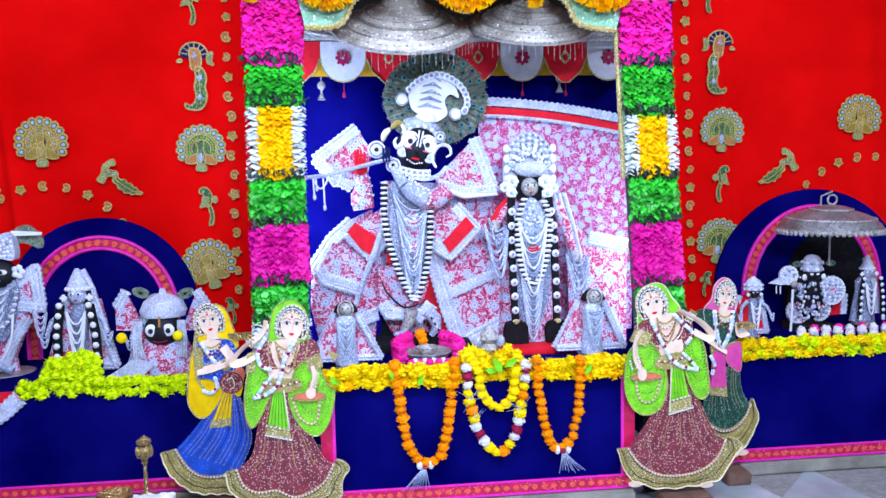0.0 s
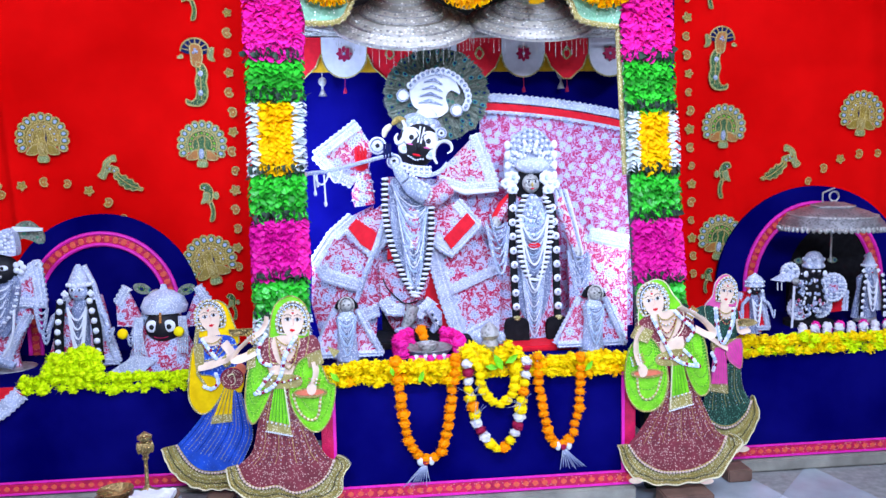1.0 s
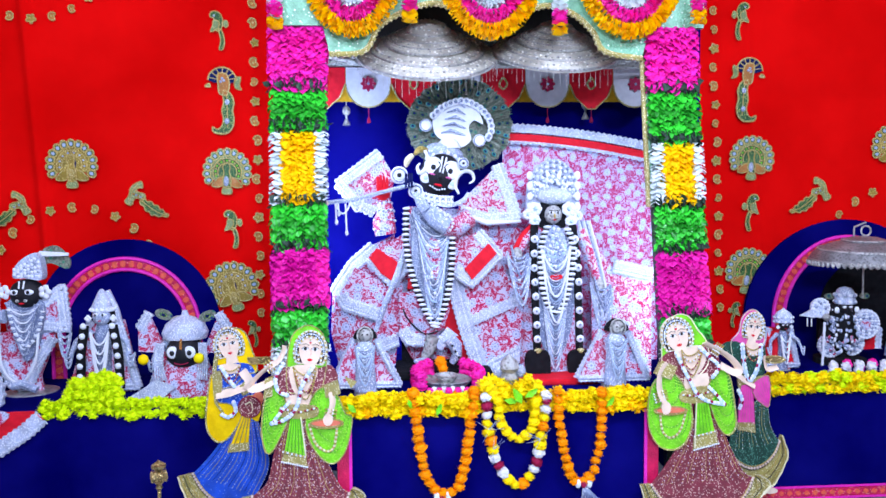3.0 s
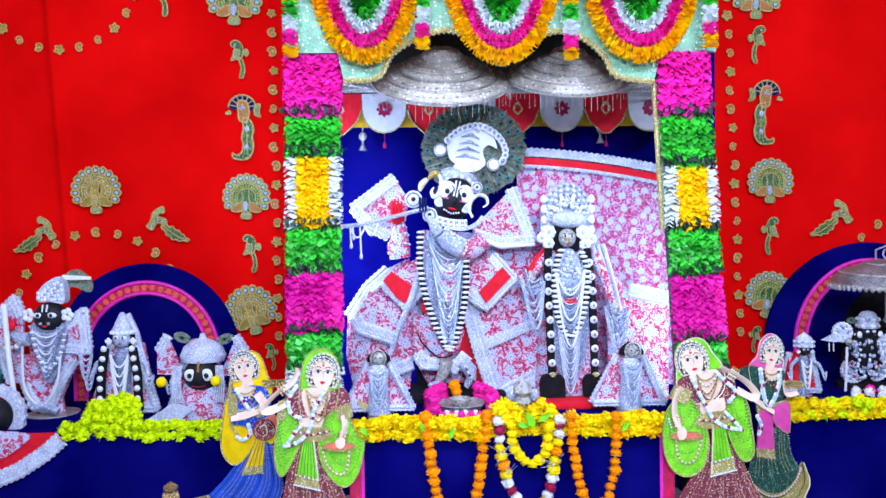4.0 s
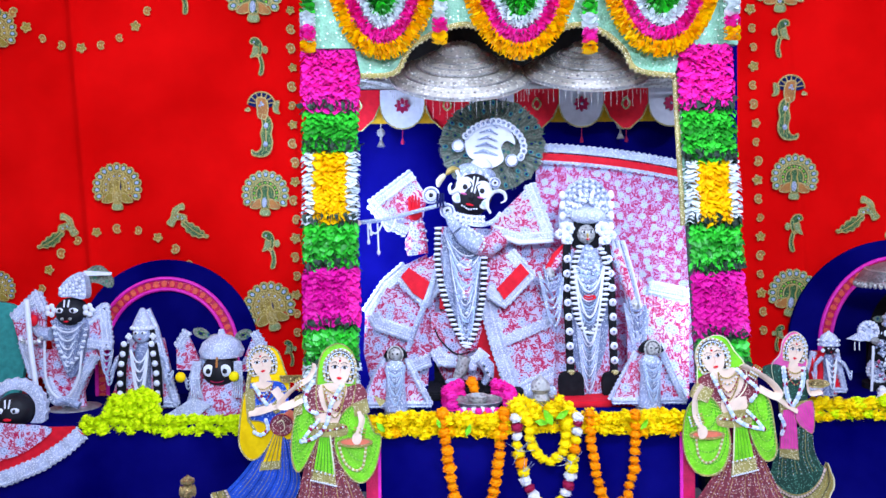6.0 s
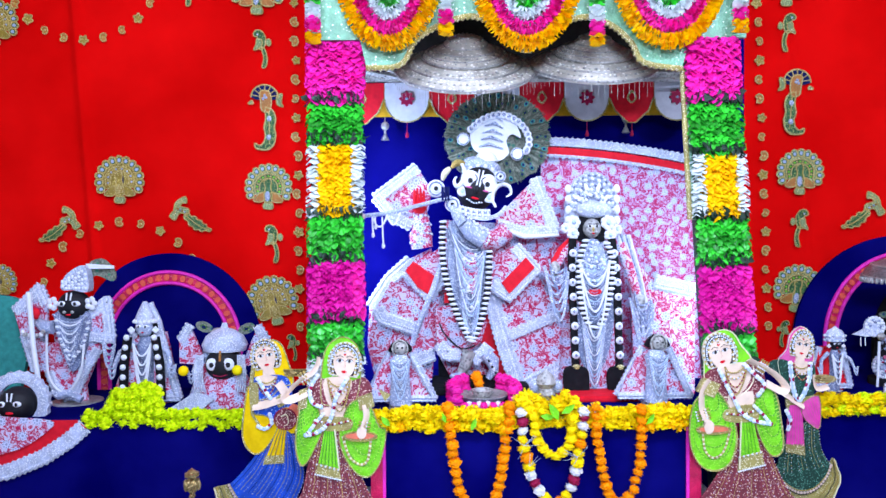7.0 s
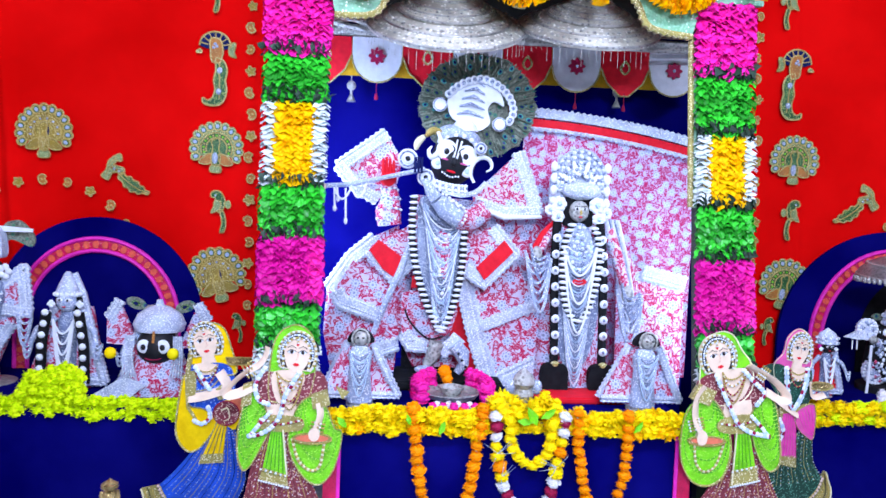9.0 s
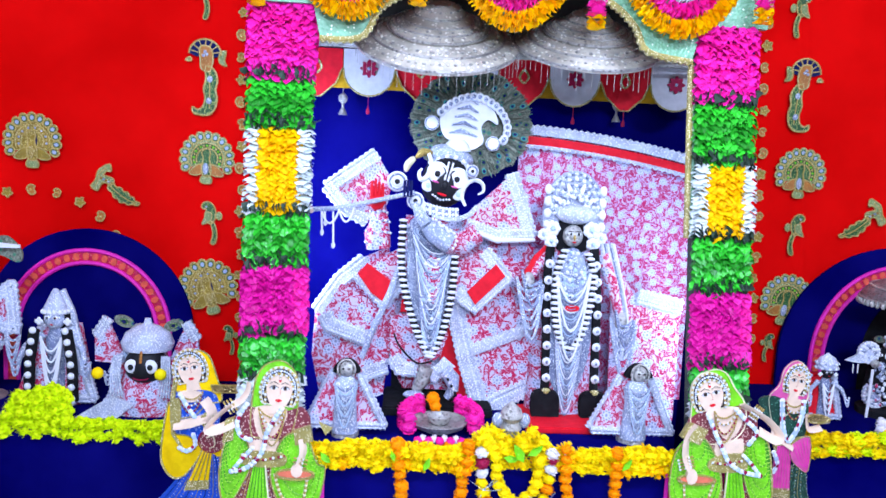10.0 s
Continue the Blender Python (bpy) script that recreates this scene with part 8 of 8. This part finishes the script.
stick_all(fan_peacock(False, "green and gold spread peacock applique on red cloth"), [spot((-0.881, 1.681), WL, 2), spot((-0.929, 2.805), WL, 2, 1.15), spot((2.154, 1.741), WR, 2), spot((2.144, 1.075), WR, 10, 1.05), spot((2.075, 2.822), WR, 2, 1.1)])
stick_all(fan_peacock(True, "olive gold spread peacock applique on red cloth"), [spot((-1.728, 1.727), WL, 0, 1.04), spot((-0.868, 1.029), WL, -14, 1.1), spot((3.030, 1.806), WR, 4, 1.05, True), spot((-2.416, 2.620), WL, 0, 1.0), spot((-2.430, 1.151), WL, 0, 0.8)])
stick_all(parrot("green parrot applique edged in gold on red cloth"), [spot((-0.911, 2.464), WL), spot((-0.860, 1.357), WL), spot((2.080, 2.534), WR, 0, 1.0, True), spot((2.156, 1.422), WR, 0, 1.0, True), spot((-1.356, 2.828), WL, -10, 1.15), spot((1.871, 2.970), WR, 0, 1.0, True), spot((-0.755, 0.761), WL, 0, 0.7), spot((2.064, 0.818), WR, 0, 0.7, True)])
stick_all(long_peacock("long-tailed peacock applique with green tail on red cloth"), [spot((-0.901, 2.073), WL, 2, 1.18), spot((2.130, 2.136), WR, 2, 1.18, True)])
stick_all(striding_peacock("striding peacock applique laid aslant on red cloth"), [spot((-1.323, 1.533), WL), spot((-2.081, 1.483), WL, 0, 1.0, True), spot((2.510, 1.526), WR, 0, 1.05, True)])

rng = random.Random(21)
spots0, spots1 = [], []


def add_dot(p, wall, i):
    (spots1 if i % 3 == 2 else spots0).append(spot(p, wall, rng.uniform(-25, 25), rng.uniform(0.95, 1.2), rng.random() < 0.5))


a, b = (-0.725, 2.944), (-0.707, 0.882)
for i in range(20):
    u = i / 19
    add_dot((a[0] + (b[0] - a[0]) * u + rng.uniform(-0.008, 0.008), a[1] + (b[1] - a[1]) * u), WL, i)
a, b = (1.894, 2.921), (1.979, 0.865)
for i in range(20):
    u = i / 19
    add_dot((a[0] + (b[0] - a[0]) * u + rng.uniform(-0.008, 0.008), a[1] + (b[1] - a[1]) * u), WR, i)
# arcs of small appliques over the arches and in the upper corner
a, b = -1.721, 1.031
for i in range(10):
    q = radians(33 + 132 * i / 9)
    add_dot((a + 0.47 * math.cos(q), b + 0.46 * math.sin(q)), WL, i)
a, b = -1.918, 2.935
for i in range(11):
    q = radians(195 + 150 * i / 10)
    add_dot((a + 0.44 * math.cos(q), b + 0.41 * math.sin(q)), WL, i)
a, b = 3.094, 1.012
for i in range(9):
    q = radians(135 - 100 * i / 8)
    add_dot((a + 0.56 * math.cos(q), b + 0.56 * math.sin(q)), WR, i)
stick_all(paisley("small gold paisley applique on red cloth", 0), spots0)
stick_all(paisley("small gold rosette applique on red cloth", 1), spots1)


# ---- at the left end of the side altar ----
c = thing("altar_cloth", "red cloth with wide silver lace hanging over the altar edge", "cloth", at=(-1.9, 3.57, 0.5))
out = [(-2.143, 0.541), (-2.149, 0.276), (-1.961, 0.290), (-1.785, 0.361), (-1.663, 0.440), (-1.586, 0.507), (-1.634, 0.545), (-1.875, 0.543)]
put(Shape().slab(out, 3.575, 0.012, RED).done("red_cloth"), c)
put(Shape().band(out[1:6], 3.566, -0.045, 0.012, LACE, 0.014, 1).band(out[1:6], 3.568, 0.02, 0.01, LACE, 0.014, 1).done("lace_border", label="silver lace border"), c)
put(Shape().slab(curve([(-2.110, 0.557), (-2.114, 0.382), (-1.926, 0.406), (-1.818, 0.459), (-1.736, 0.538), (-1.896, 0.562)], 4), 3.562, 0.01, BROCADE).done("floral_cloth", label="pink floral overlay"), c)
Shape().slab(curve([(-2.403, 1.053), (-2.142, 1.049), (-2.131, 0.864), (-2.182, 0.617), (-2.232, 0.457), (-2.417, 0.450)], 3), 4.1, 0.03, TEAL).done("draped_cloth", None, "teal cloth draped behind the staff-bearing idol", "cloth")

# ---- brass stand on a low stool ----
x = (-0.768, 0.549)[0]
t = thing("low_stool", "low wooden stool with white cloth before the altar", "stool", at=(x, 2.6, 0))
put(Shape().box((x - 0.04, 2.57, 0.385), (0.28, 0.14, 0.03), WOOD, bevel=0.006).done("top"), t)
for dx in (-0.15, 0.07):
    for dy in (-0.1, 0.1):
        put(Shape().box((x + dx, 2.57 + 0.45 * dy, 0.185), (0.035, 0.035, 0.37), WOOD, bevel=0.004).done("leg"), t)
s = Shape()
s.lathe((x, 2.6, 0.40), [(0.04, 0.0), (0.042, 0.006), (0.02, 0.016), (0.007, 0.03), (0.006, 0.12), (0.012, 0.125), (0.008, 0.135), (0.02, 0.15), (0.027, 0.165), (0.022, 0.18), (0.012, 0.187), (0.024, 0.195), (0.024, 0.205), (0.01, 0.215), (0.001, 0.222)], BRASS, 20)
for k in range(8):
    a = k * math.pi / 4
    s.ball((x + 0.023 * math.cos(a), 2.6 + 0.023 * math.sin(a), 0.565), (0.007, 0.007, 0.02), BRASS, 8)
s.done("brass_stand", None, "slender brass stand with a lotus bud finial", "stand")
s = Shape().lathe((x - 0.1, 2.58, 0.40), [(0.035, 0.0), (0.045, 0.01), (0.06, 0.03), (0.056, 0.032), (0.03, 0.012), (0.001, 0.008)], BRASS, 24)
s.done("brass_bowl", None, "small brass bowl on the low stool", "bowl")
vs, fs = [], []
for j in range(9):
    for i in range(13):
        u, v = i / 12 - 0.5, j / 8 - 0.5
        vs.append((x + 0.03 + 0.14 * u, 2.55 + 0.08 * v, 0.402 + 0.02 * abs(noise.noise(Vector((u * 5, v * 5, 2)))) + 0.012))
for j in range(8):
    for i in range(12):
        a = j * 13 + i
        fs.append((a, a + 1, a + 14, a + 13))
n = len(vs)
vs += [(p[0], p[1], 0.401) for p in vs]
rim = [i for i in range(13)] + [13 * j + 12 for j in range(1, 9)] + [8 * 13 + i for i in range(11, -1, -1)] + [13 * j for j in range(7, 0, -1)]
fs += [(b, a, a + n, b + n) for a, b in zip(rim, rim[1:] + rim[:1])]
Shape().add(vs, fs, WHITE_SATIN).done("folded_cloth", None, "crumpled white cloth on the low stool", "cloth", smooth=60)

# ---- marble floor tiles ----
E1, E2 = Vector((0.088, -0.441)), Vector((-0.318, -0.318))
k = 0.992
tile = Shape()
quad = [Vector((0, 0)), E2, E1 + E2, E1]
mid = (E1 + E2) / 2
top = [mid + (q - mid) * k for q in quad]
bot = [mid + (q - mid) * 0.997 for q in quad]
tile.add([(q.x, q.y, 0.0) for q in top] + [(q.x, q.y, -0.006) for q in bot], [(0, 1, 2, 3), (0, 4, 5, 1), (1, 5, 6, 2), (2, 6, 7, 3), (3, 7, 4, 0)], MARBLE)
tile_mesh = tile.mesh("tile", 0)
for i in range(-24, 26):
    for j in range(-24, 24):
        p = Vector((2.27, 3.0)) + E1 * i + E2 * j
        if -3.1 < p.x < 3.95 and -2.5 < p.y < 3.75 and (p.x > -1.6 or p.y < 3.4):
            o = new("tile", tile_mesh)
            o.location = (p.x, p.y, 0.0)
            o.parent = floor

# ---- grey rods slung across the niche head ----
r = thing("metal_rods", "two grey metal rods slung across the niche head", "rods", at=(-0.2, 3.8, 2.2))
for k in range(2):
    a, b = -0.291, 2.252
    c, d = -0.049, 2.193
    put(Shape().tube([(a - 0.1, 3.8, b + 0.03 - 0.035 * k), (c, 3.82, d - 0.03 * k + 0.02), (1.55, 3.9, d - 0.03 * k + 0.03)], 0.011, SILVER, 8).done("rod"), r)
